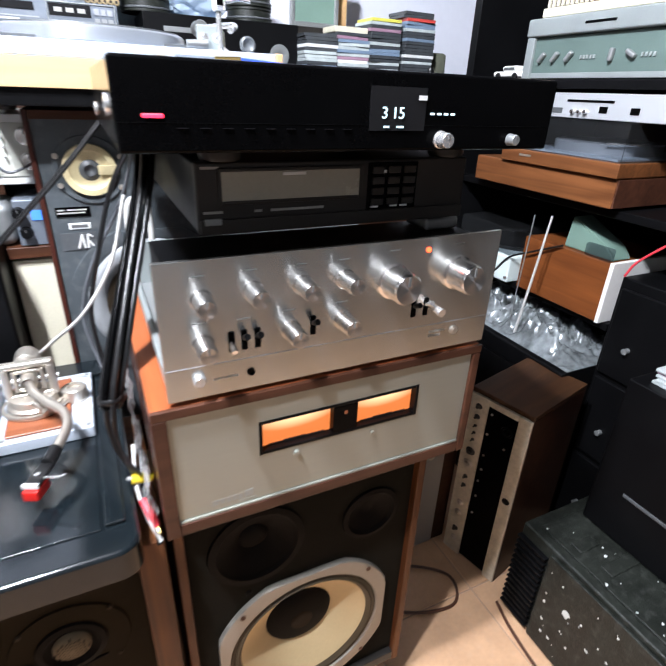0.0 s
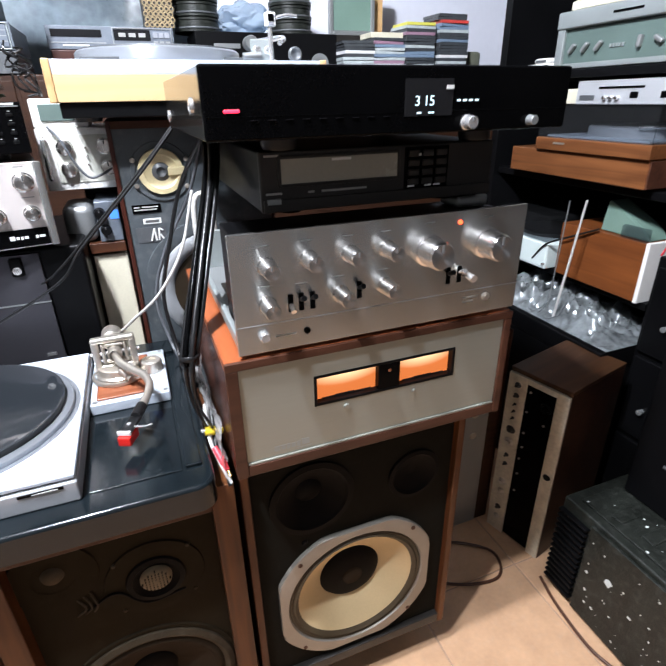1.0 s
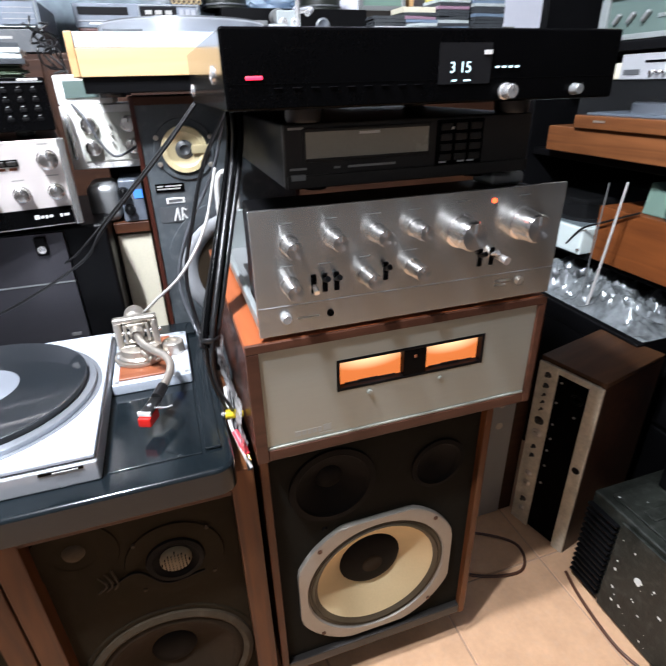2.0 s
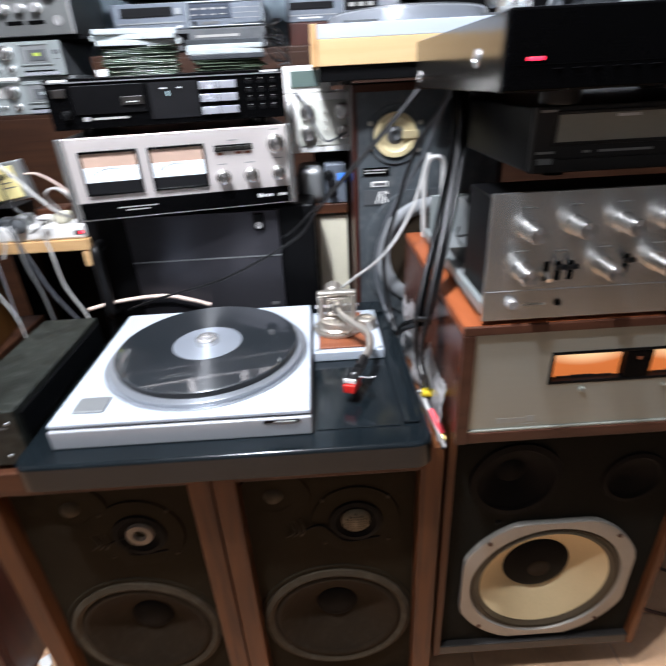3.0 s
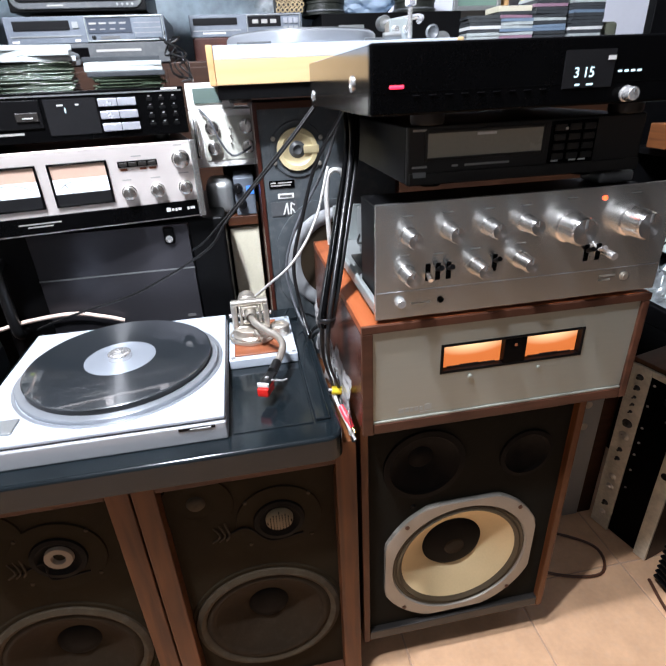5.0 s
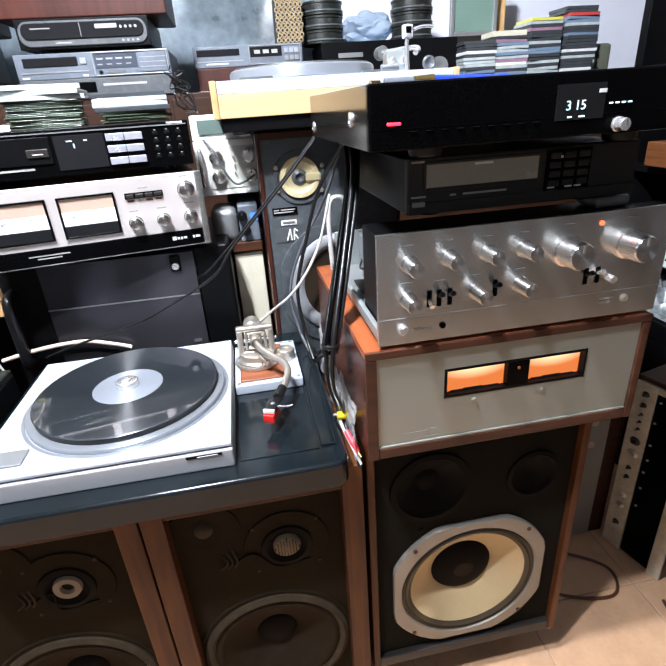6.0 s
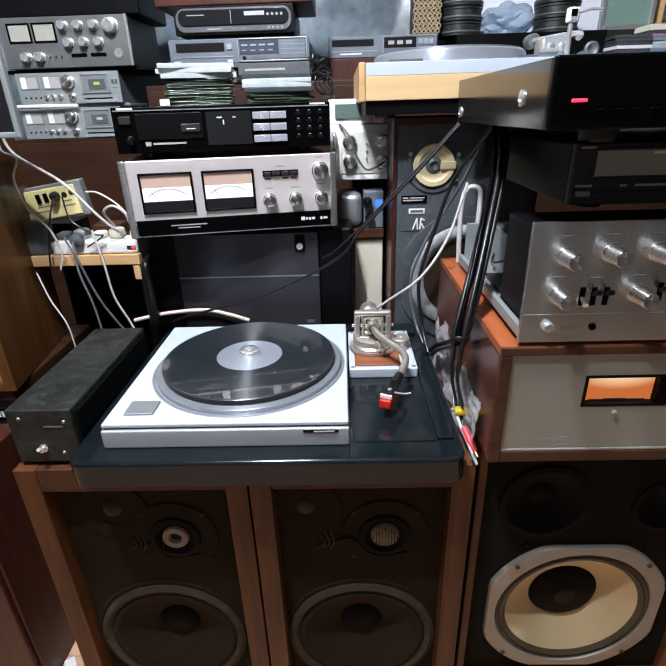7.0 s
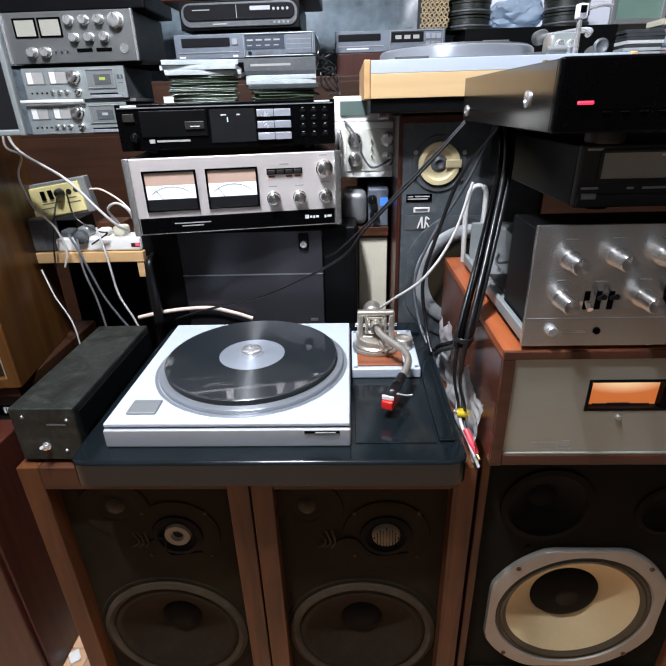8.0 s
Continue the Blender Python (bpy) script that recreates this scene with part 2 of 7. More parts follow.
PRINT_DARK = mat("dark_print", (0.10, 0.10, 0.10), 0.5, 0, 0.05, 9, 0.0, 200)
WALL_WHITE = mat("glossy_white_wall", (0.68, 0.69, 0.76), 0.22, 0, 0.06, 3, 0.03, 40)
WALL_BLUE = mat("smoky_blue_grey_sheet", (0.26, 0.32, 0.36), 0.30, 0, 0.75, 5, 0.15, 30)
# Kept dark so that surfaces out of view throw little light back.
WALL_UNSEEN = mat("unseen_dark_wall", (0.055, 0.052, 0.05), 0.7, 0, 0.15, 3, 0.1, 60)
TILE = mat("pinkish_floor_tile", (0.60, 0.36, 0.21), 0.42, 0, 0.16, 14, 0.05, 90, dust=0.1)
GROUT = mat("tile_grout", (0.46, 0.30, 0.20), 0.8, 0, 0.2, 14, 0.1, 90)
GREEN_FACE = mat("grey_green_panel", (0.105, 0.15, 0.135), 0.45, 0.2, 0.15, 9, 0.03, 300)
GREEN_PL = mat("sage_green_plastic", (0.14, 0.22, 0.18), 0.5, 0, 0.15, 9, 0.04, 200)
PALE_GREEN = mat("pale_mint_enamel", (0.62, 0.70, 0.68), 0.4, 0, 0.06, 9, 0.02, 200)
FILM = clear("crumpled_clear_film", (0.95, 0.94, 0.94), 0.12, 0.50, 0.85)
PINK_CABLE = mat("pinkish_cable", (0.70, 0.54, 0.46), 0.45, 0, 0.1, 30, 0.02, 300)
COVER = clear("smoked_acrylic_cover", (0.80, 0.82, 0.84), 0.05, 0.84, 0.06)
PLASTIC_BLUE = clear("blue_tinted_bag", (0.62, 0.74, 0.86), 0.2, 0.45)
CRUMPLE = mat("crumpled_silvery_film", (0.34, 0.37, 0.38), 0.18, 0.25, 0.9, 16, 0.15, 60)
WORN_CREAM = mat("worn_pale_aluminium", (0.60, 0.54, 0.42), 0.5, 0.25, 0.3, 30, 0.05, 120, dust=0.1)
BASKET = mat("golden_woven_cane", (0.33, 0.25, 0.14), 0.6, 0, 0.3, 60, 0.3, 200)
PAINT_SPOT = mat("white_paint_spots", (0.62, 0.64, 0.62), 0.6, 0, 0.1, 20, 0.05, 200)
DISC_DEEP = mat("deep_green_disc_edges", (0.028, 0.042, 0.026), 0.15, 0, 0.4, 40, 0.1, 100)
DISC_TINT = mat("green_disc_edges", (0.055, 0.078, 0.050), 0.2, 0, 0.4, 40, 0.1, 100)
BLUE_CABLE = mat("blue_braid", (0.02, 0.06, 0.60), 0.4, 0, 0.2, 40, 0.1, 300)
GOLD = mat("gold_plug", (0.75, 0.55, 0.2), 0.25, 1.0, 0.1, 20, 0.02, 200)
BULB_DIM = glow("weaker_lamp_bulb", (0.90, 0.95, 1.06), 1900.0)
BULB_GLOW = glow("lamp_bulb", (0.90, 0.95, 1.06), 2550.0)


def vinyl():
    """Grooved black vinyl: a mirror-like skin over grooves that pull the lamp into a streak."""
    m = bpy.data.materials.new("black_vinyl")
    m.use_nodes = True
    nt = m.node_tree
    b = nt.nodes["Principled BSDF"]
    b.inputs["Base Color"].default_value = (0.018, 0.022, 0.026, 1)
    b.inputs["Roughness"].default_value = 0.33
    b.inputs["Specular IOR Level"].default_value = 1.0
    b.inputs["Anisotropic"].default_value = 0.96
    b.inputs["Anisotropic Rotation"].default_value = 0.25
    b.inputs["Coat Weight"].default_value = 1.0
    b.inputs["Coat Roughness"].default_value = 0.025
    b.inputs["Coat IOR"].default_value = 2.7
    tg = nt.nodes.new("ShaderNodeTangent")
    tg.direction_type, tg.axis = "RADIAL", "Z"
    nt.links.new(tg.outputs[0], b.inputs["Tangent"])
    return m


VINYL = vinyl()


# ---- mesh helpers ----
def bx(x0, x1, y0, y1, z0, z1, r=0.0, bm=None, seg=2):
    """A box from its bounds, with rounded edges of radius r."""
    bm = bm or bmesh.new()
    vs = [bm.verts.new((x, y, z)) for z in (z0, z1) for x, y in ((x0, y0), (x1, y0), (x1, y1), (x0, y1))]
    fs = [bm.faces.new([vs[i] for i in q]) for q in ((3, 2, 1, 0), (4, 5, 6, 7), (0, 1, 5, 4), (1, 2, 6, 5), (2, 3, 7, 6), (3, 0, 4, 7))]
    if r:
        es = list({e for f in fs for e in f.edges})
        bmesh.ops.bevel(bm, geom=es, offset=r, segments=seg, affect="EDGES", profile=0.5)
    return bm


def lathe(profile, at=(0, 0, 0), axis="Z", n=40, bm=None, clip=None, cap=False):
    """A turned body: profile of (radius, height) along an axis; "Y" turns towards the front (heights go to -y)."""
    bm = bm or bmesh.new()
    rings = []
    for k, (r, h) in enumerate(profile):
        ring = []
        for i in range(n):
            a = 2 * math.pi * i / n
            rr = r
            if clip and r > clip:
                rr = min(r, clip / max(abs(math.cos(a)), abs(math.sin(a))))
            u, v = rr * math.cos(a), rr * math.sin(a)
            p = {"Z": (u, v, h), "Y": (u, -h, v), "X": (-h, -u, v)}[axis]
            ring.append(bm.verts.new((at[0] + p[0], at[1] + p[1], at[2] + p[2])))
        rings.append(ring)
    for a, b in zip(rings, rings[1:]):
        for i in range(n):
            bm.faces.new((a[i], a[(i + 1) % n], b[(i + 1) % n], b[i]))
    if cap:
        bm.faces.new(rings[0][::-1]), bm.faces.new(rings[-1])
    bmesh.ops.remove_doubles(bm, verts=bm.verts, dist=1e-6)
    bmesh.ops.recalc_face_normals(bm, faces=bm.faces)
    return bm


def smooth_line(pts, steps=8):
    out = []
    p = [Vector(q) for q in pts]
    p = [2 * p[0] - p[1]] + p + [2 * p[-1] - p[-2]]
    for i in range(1, len(p) - 2):
        for s in range(steps):
            t = s / steps
            a, b, c, d = p[i - 1:i + 3]
            out.append(0.5 * (2 * b + (c - a) * t + (2 * a - 5 * b + 4 * c - d) * t * t + (3 * b - a - 3 * c + d) * t ** 3))
    return out + [p[-2]]


def tube(pts, r, n=8, bm=None, steps=8, straight=False):
    """A round cord along a smooth line through the points; r may be a list, one radius a point."""
    bm = bm or bmesh.new()
    line = [Vector(q) for q in pts] if straight else smooth_line(pts, steps)
    rings = []
    up = Vector((0.31, 0.17, 0.93))
    for i, q in enumerate(line):
        d = (line[min(i + 1, len(line) - 1)] - line[max(i - 1, 0)]).normalized()
        s = d.cross(up).normalized()
        w = s.cross(d)
        f = i / max(1, len(line) - 1) * (len(r) - 1) if isinstance(r, (list, tuple)) else 0
        rr = r if not isinstance(r, (list, tuple)) else r[int(f)] + (r[min(int(f) + 1, len(r) - 1)] - r[int(f)]) * (f - int(f))
        rings.append([bm.verts.new(q + rr * (math.cos(2 * math.pi * k / n) * s + math.sin(2 * math.pi * k / n) * w)) for k in range(n)])
    for a, b in zip(rings, rings[1:]):
        for k in range(n):
            bm.faces.new((a[k], a[(k + 1) % n], b[(k + 1) % n], b[k]))
    bm.faces.new(rings[0][::-1]), bm.faces.new(rings[-1])
    bmesh.ops.recalc_face_normals(bm, faces=bm.faces)
    return bm


def finish(name, bm, material):
    """A mesh with area-weighted corner normals: flats stay flat beside their rounded edges."""
    me = bpy.data.meshes.new(name)
    bm.normal_update()
    bm.faces.index_update()
    area = [f.calc_area() for f in bm.faces]
    normals = []
    for f in bm.faces:
        for v in f.verts:
            n = Vector()
            for g in v.link_faces:
                if g.normal.dot(f.normal) > 0.64:
                    n += g.normal * area[g.index]
            normals.append(n.normalized() if n.length > 1e-12 else f.normal.copy())
    bm.to_mesh(me)
    bm.free()
    me.materials.append(material)
    me.shade_smooth()
    me.normals_split_custom_set(normals)
    return me


def part(name, bm, material, parent, label=""):
    ob = new(name, finish(name, bm, material))
    ob.parent = parent
    if label:
        ob["label"] = label
    return ob


def thing(name, label, category, m=None, group="", kind=""):
    ob = new(name)
    ob.empty_display_size = 0.05
    ob.matrix_basis = m or Matrix()
    return tagged(ob, label, category, group, kind)


def solid(name, bm, material, label, category, group="", kind="", m=None):
    ob = new(name, finish(name, bm, material))
    if m:
        ob.matrix_basis = m
    return tagged(ob, label, category, group, kind)


def sunk_frame(w, h, depth, border, r=0.002, y0=0.0, z0=0.0, x0=0.0):
    """Four bars of a frame whose front lies at y0."""
    bm = bmesh.new()
    bx(x0, x0 + border, y0, y0 + depth, z0, z0 + h, r, bm)
    bx(x0 + w - border, x0 + w, y0, y0 + depth, z0, z0 + h, r, bm)
    bx(x0 + border, x0 + w - border, y0 + 0.0005, y0 + depth, z0, z0 + border, r, bm)
    bx(x0 + border, x0 + w - border, y0 + 0.0005, y0 + depth, z0 + h - border, z0 + h, r, bm)
    return bm


def knob(root, x, z, r, h, material=None, y=0.0, name="knob", label=""):
    """A turned knob with a collar, a grip with a chamfered end and a pointer groove."""
    k = part(name, lathe([(r * 1.12, 0), (r * 1.12, h * 0.12), (r, h * 0.16), (r * 0.97, h * 0.9), (r * 0.86, h), (r * 0.5, h), (0, h * 0.985)], (x, y, z), "Y", 24), material or KNOB_MET, root, label)
    part("pointer", bx(x - r * 0.07, x + r * 0.07, y - h - 0.0008, y - h * 0.97, z + r * 0.25, z + r * 0.8), PRINT_DARK, k)
    return k


def bar(root, x0, x1, z0, z1, material, y=-0.0006, name="printed_bar", t=0.0016, r=0.0):
    return part(name, bx(x0, x1, y - t * 0.5, y + t * 0.5, z0, z1, r), material, root)


def feet(root, w, d, h, r=0.016, inset=0.05):
    for x in (inset, w - inset):
        for y in (inset, d - inset):
            part("foot", lathe([(r * 0.9, 0), (r, h * 0.3), (r, h)], (x, y, -h), "Z", 16), RUBBER, root)


def holed(x0, x1, z0, z1, cx, cz, r, y0, y1, n=64):
    """A board with a round hole."""
    bm = bmesh.new()
    loops = []
    for y in (y0, y1):
        inner, outer = [], []
        for i in range(n):
            a = 2 * math.pi * (i + 0.5) / n
            u, v = math.cos(a), math.sin(a)
            inner.append(bm.verts.new((cx + r * u, y, cz + r * v)))
            k = min((x1 - cx) / u if u > 0 else (x0 - cx) / u, (z1 - cz) / v if v > 0 else (z0 - cz) / v)
            outer.append(bm.verts.new((cx + k * u, y, cz + k * v)))
        for x, z in ((x0, z0), (x1, z0), (x1, z1), (x0, z1)):
            near = min(outer, key=lambda q: (q.co.x - x) ** 2 + (q.co.z - z) ** 2)
            near.co = (x, y, z)
        loops.append((inner, outer))
    (i0, o0), (i1, o1) = loops
    for k in range(n):
        j = (k + 1) % n
        bm.faces.new((i0[k], i0[j], o0[j], o0[k]))
        bm.faces.new((i1[k], o1[k], o1[j], i1[j]))
        bm.faces.new((i0[k], i1[k], i1[j], i0[j]))
        bm.faces.new((o0[k], o0[j], o1[j], o1[k]))
    bmesh.ops.recalc_face_normals(bm, faces=bm.faces)
    return bm


# ---- the room ----
def room():
    for name, b, m, label in (
        ("wall_back", (-1.5, 2.05, 2.42, 2.54, 0, 2.7), WALL_WHITE, "glossy off-white painted back wall"),
        # Unseen side walls, front wall and ceiling, added dark to cut bounce light.
        ("wall_left", (-1.62, -1.5, -0.81, 2.54, 0, 2.7), WALL_UNSEEN, "unseen dark wall that cuts bounce light"),
        ("wall_right", (2.05, 2.17, -0.81, 2.54, 0, 2.7), WALL_UNSEEN, "unseen dark wall behind the black rack, cutting bounce light"),
        ("wall_front", (-1.5, 2.05, -0.81, -0.69, 0, 2.7), WALL_UNSEEN, "unseen dark wall that cuts bounce light"),
        ("ceiling", (-1.62, 2.17, -0.81, 2.54, 2.7, 2.8), WALL_UNSEEN, "unseen dark ceiling that cuts bounce light"),
    ):
        solid(name, bx(*b), m, label, "ceiling" if name == "ceiling" else "wall", kind="structure")
    fl = thing("floor", "pinkish ceramic floor tiles with darker grout", "floor", kind="structure")
    part("grout_bed", bx(-1.5, 2.05, -0.69, 2.42, -0.08, -0.003), GROUT, fl)
    return fl


FLOOR = room()


def hanging_lamp(x, y, z, glass):
    """A white bulb in a holder on a cord from the ceiling."""
    ob = thing("hanging_lamp", "bare white lamp bulb hanging on a cord from the ceiling", "lamp", pose(x, y, z), "hanging lamps")
    part("bulb", lathe([(0, -0.045), (0.018, -0.041), (0.034, -0.026), (0.040, -0.004), (0.036, 0.016), (0.022, 0.040), (0.015, 0.050)], (0, 0, 0), "Z", 20), glass, ob)
    part("holder", lathe([(0.018, 0.046), (0.021, 0.052), (0.020, 0.090), (0.008, 0.100), (0, 0.100)], (0, 0, 0), "Z", 20), WHITE_PL, ob)
    part("cord", tube([(0, 0, 0.098), (0, 0, 2.7 - z)], 0.004, 8, straight=True), WHITE_CABLE, ob)


hanging_lamp(-0.20, 0.53, 2.42, BULB_GLOW)
hanging_lamp(-0.30, 0.26, 2.40, BULB_DIM)


# ---- loudspeakers under the turntable ----
def walnut_speaker(x0, x1, z1, tx, wx, bare):
    w = x1 - x0
    ob = thing("floor_speaker", "walnut floor speaker with its grille off and brown drivers, dusty", "loudspeaker", pose(x0, 0.745, 0), "pair of walnut speakers")
    t = 0.036
    part("side_panel", bx(0.0005, t, 0, 0.30, 0, z1, 0.002), WALNUT, ob)
    part("side_panel", bx(w - t, w - 0.0005, 0, 0.30, 0, z1, 0.002), WALNUT, ob)
    part("top_panel", bx(t, w - t, 0.001, 0.30, z1 - 0.045, z1 - 0.0005, 0.002), WALNUT_X, ob)
    part("bottom_panel", bx(t, w - t, 0.001, 0.30, 0.001, t, 0.002), WALNUT_X, ob)
    part("back_panel", bx(t, w - t, 0.285, 0.298, t, z1 - t), BROWN_BLACK, ob)
    part("baffle", holed(t, w - t, t, z1 - 0.045, wx, 0.234, 0.120, 0.030, 0.046), MESH_BROWN, ob)
    y = 0.030
    c = (wx, y, 0.234)
    part("woofer_rim", lathe([(0.142, 0), (0.141, 0.006), (0.132, 0.010), (0.126, 0.007), (0.122, 0.001)], c, "Y", 56), CONE_RIM, ob)
    part("woofer_surround", lathe([(0.123, 0.002), (0.117, 0.007), (0.110, 0.006), (0.105, 0.001)], c, "Y", 56), CONE_DARK, ob)
    part("woofer_cone", lathe([(0.107, 0.0015), (0.090, -0.008), (0.070, -0.019), (0.040, -0.033)], c, "Y", 48), CONE_DARK, ob)
    part("dust_cap", lathe([(0.041, -0.034), (0.037, -0.028), (0.022, -0.022), (0, -0.020)], c, "Y", 32), CAP_BLACK, ob)
    part("woofer_edge", lathe([(0.152, 0), (0.150, 0.003), (0.143, 0.003), (0.142, 0)], c, "Y", 56), MESH_BROWN, ob)
    c = (tx, y, 0.496)
    part("mid_plate", lathe([(0.076, 0), (0.075, 0.003), (0.062, 0.004), (0.040, 0.003)], c, "Y", 48), MESH_BROWN, ob)
    part("mid_ring", lathe([(0.046, 0.002), (0.044, 0.007), (0.036, 0.008), (0.030, 0.002), (0.022, 0.0005)], c, "Y", 40), CAP_BLACK, ob)
    if bare:
        part("mid_dome", lathe([(0.024, -0.002), (0.022, 0.007), (0.012, 0.007), (0.010, 0.000), (0, -0.001)], c, "Y", 32), DOME_PALE, ob, "pale ring with an open dark centre")
    else:
        part("mid_dome", lathe([(0.025, -0.002), (0.024, 0.006), (0.017, 0.011), (0, 0.013)], c, "Y", 32), DOME_MESH, ob, "brownish perforated dome")
        for i in range(-4, 5):
            for j in range(-4, 5):
                if i * i + j * j < 17:
                    part("dome_hole", bx(tx + i * 0.0052 - 0.0008, tx + i * 0.0052 + 0.0008, y - 0.0128, y - 0.006, 0.496 + j * 0.0052 - 0.0008, 0.496 + j * 0.0052 + 0.0008), CAP_BLACK, ob)
    hx = tx - 0.135 if not bare else tx - 0.10
    part("high_plate", lathe([(0.062, 0), (0.061, 0.003), (0.05, 0.003), (0.03, 0.001)], (hx, y, 0.555), "Y", 40), MESH_BROWN, ob)
    part("high_dome", lathe([(0.016, 0), (0.013, 0.005), (0, 0.008)], (hx, y, 0.560), "Y", 24), CONE_RIM, ob)
    for k in range(3):
        part("lead_wire", tube([(hx + 0.02 + 0.01 * k, y - 0.002, 0.50 + 0.004 * k), (hx + 0.03 + 0.008 * k, y - 0.007, 0.482), (hx + 0.015 + 0.012 * k, y - 0.005, 0.468)], 0.0018, 6), CONE_RIM, ob)
    part("lead_wire", tube([(hx + 0.03, y - 0.003, 0.47), (hx + 0.075, y - 0.006, 0.492), (tx - 0.02, y - 0.006, 0.452), (tx + 0.04, y - 0.004, 0.455)], 0.002, 6), CAP_BLACK, ob)
    for sx, sz in ((-0.055, 0.05), (0.055, 0.05), (-0.055, -0.05), (0.055, -0.05)):
        part("screw", lathe([(0.004, 0), (0.003, 0.003), (0, 0.003)], (tx + sx, y - 0.002, 0.496 + sz), "Y", 10), CONE_RIM, ob)
    return ob


walnut_speaker(-0.457, -0.088, 0.668, 0.225, 0.182, True)
walnut_speaker(-0.086, 0.272, 0.667, 0.221, 0.179, False)


# ---- speaker under the amplifiers ----
def cream_cone_speaker():
    x0, x1, z0, z1 = 0.282, 0.697, 0.10, 0.700
    w, h = x1 - x0, z1 - z0
    ob = thing("cream_cone_speaker", "walnut speaker with a cream woofer in a grey cast frame", "loudspeaker", pose(x0, 0.762, z0))
    t = 0.014
    part("side_panel", bx(0, t, 0, 0.30, 0, h, 0.002), WALNUT, ob)
    part("side_panel", bx(w - t, w, 0, 0.30, 0, h, 0.002), WALNUT, ob)
    part("top_panel", bx(t, w - t, 0.001, 0.30, h - t, h - 0.0005, 0.002), WALNUT_X, ob)
    # Shade above the floor is put into this bottom panel's brown-black colour.
    part("bottom_panel", bx(t, w - t, 0.002, 0.30, 0.0005, 0.026, 0.002), BROWN_BLACK, ob)
    part("back_panel", bx(t, w - t, 0.285, 0.298, 0.026, h - t), BROWN_BLACK, ob)
    y = 0.015
    zm, xm = 0.466 - z0, 0.5185 - x0
    part("baffle", holed(t, w - t, 0.026, zm, 0.487 - x0, 0.304 - z0, 0.136, y, y + 0.018), MESH_GREY, ob)
    part("baffle", holed(t, xm, zm, h - t, 0.403 - x0, 0.560 - z0, 0.062, y, y + 0.018), MESH_GREY, ob)
    part("baffle", holed(xm, w - t, zm, h - t, 0.603 - x0, 0.549 - z0, 0.041, y, y + 0.018), MESH_GREY, ob)
    c = (0.487 - x0, y, 0.304 - z0)
    fr = lathe([(0.172, -0.004), (0.172, 0.009), (0.168, 0.011), (0.144, 0.011), (0.140, 0.004)], c, "Y", 72, clip=0.158)
    wf = part("woofer_frame", fr, FRAME_CAST, ob, "cast grey frame with clipped sides")
    for sx in (-0.116, 0.116):
        for sz in (-0.117, 0.117):
            part("bolt", lathe([(0.0045, 0), (0.0045, 0.0015), (0.0025, 0.0015), (0.0025, 0.0005), (0, 0.0005)], (c[0] + sx, y - 0.011, c[2] + sz), "Y", 12), BROWN_LEAD, wf)
    part("surround", lathe([(0.142, 0.006), (0.138, 0.009), (0.134, 0.006), (0.130, 0.010), (0.126, 0.006), (0.122, 0.003)], c, "Y", 64), SURROUND, ob)
    prof = []
    for i in range(16):
        r = 0.124 - i * 0.0042
        prof.append((r, 0.004 - (0.124 - r) * 0.66 + (0.0009 if i % 2 else 0)))
    part("cone", lathe(prof, c, "Y", 64), CONE_CREAM, ob, "ribbed cream paper cone")
    part("dust_cap", lathe([(0.066, -0.036), (0.061, -0.030), (0.047, -0.024), (0.025, -0.0205), (0, -0.019)], c, "Y", 48), CAP_BLACK, ob)
    part("cap_centre", lathe([(0.022, -0.0205), (0.018, -0.0175), (0, -0.016)], c, "Y", 24), CONE_DARK, ob)
    m = (0.403 - x0, y, 0.560 - z0)
    part("midrange_ring", lathe([(0.078, 0), (0.077, 0.004), (0.066, 0.005), (0.062, 0.001)], m, "Y", 48), CAP_BLACK, ob)
    part("midrange_cone", lathe([(0.064, 0.001), (0.024, -0.022), (0.018, -0.017), (0, -0.014)], m, "Y", 40), CAP_BLACK, ob)
    m = (0.603 - x0, y, 0.549 - z0)
    part("tweeter_ring", lathe([(0.054, 0), (0.053, 0.004), (0.045, 0.005), (0.040, 0)], m, "Y", 40), CAP_BLACK, ob)
    part("tweeter_cone", lathe([(0.042, 0.0), (0.014, -0.012), (0, -0.008)], m, "Y", 32), CAP_BLACK, ob)
    part("screw", lathe([(0.006, 0), (0.004, 0.004), (0, 0.004)], (0.385 - x0, y, 0.462 - z0), "Y", 12), CAP_BLACK, ob)
    st = thing("speaker_stand", "low dark wooden stand under the speaker", "stand", pose(0.32, 0.88, 0))
    part("top_board", bx(0, 0.32, 0, 0.15, 0.078, 0.0995, 0.002), BROWN_WOOD, st)
    for x in (0.01, 0.28):
        part("leg_board", bx(x, x + 0.03, 0.005, 0.145, 0, 0.078, 0.002), BROWN_WOOD, st)


cream_cone_speaker()


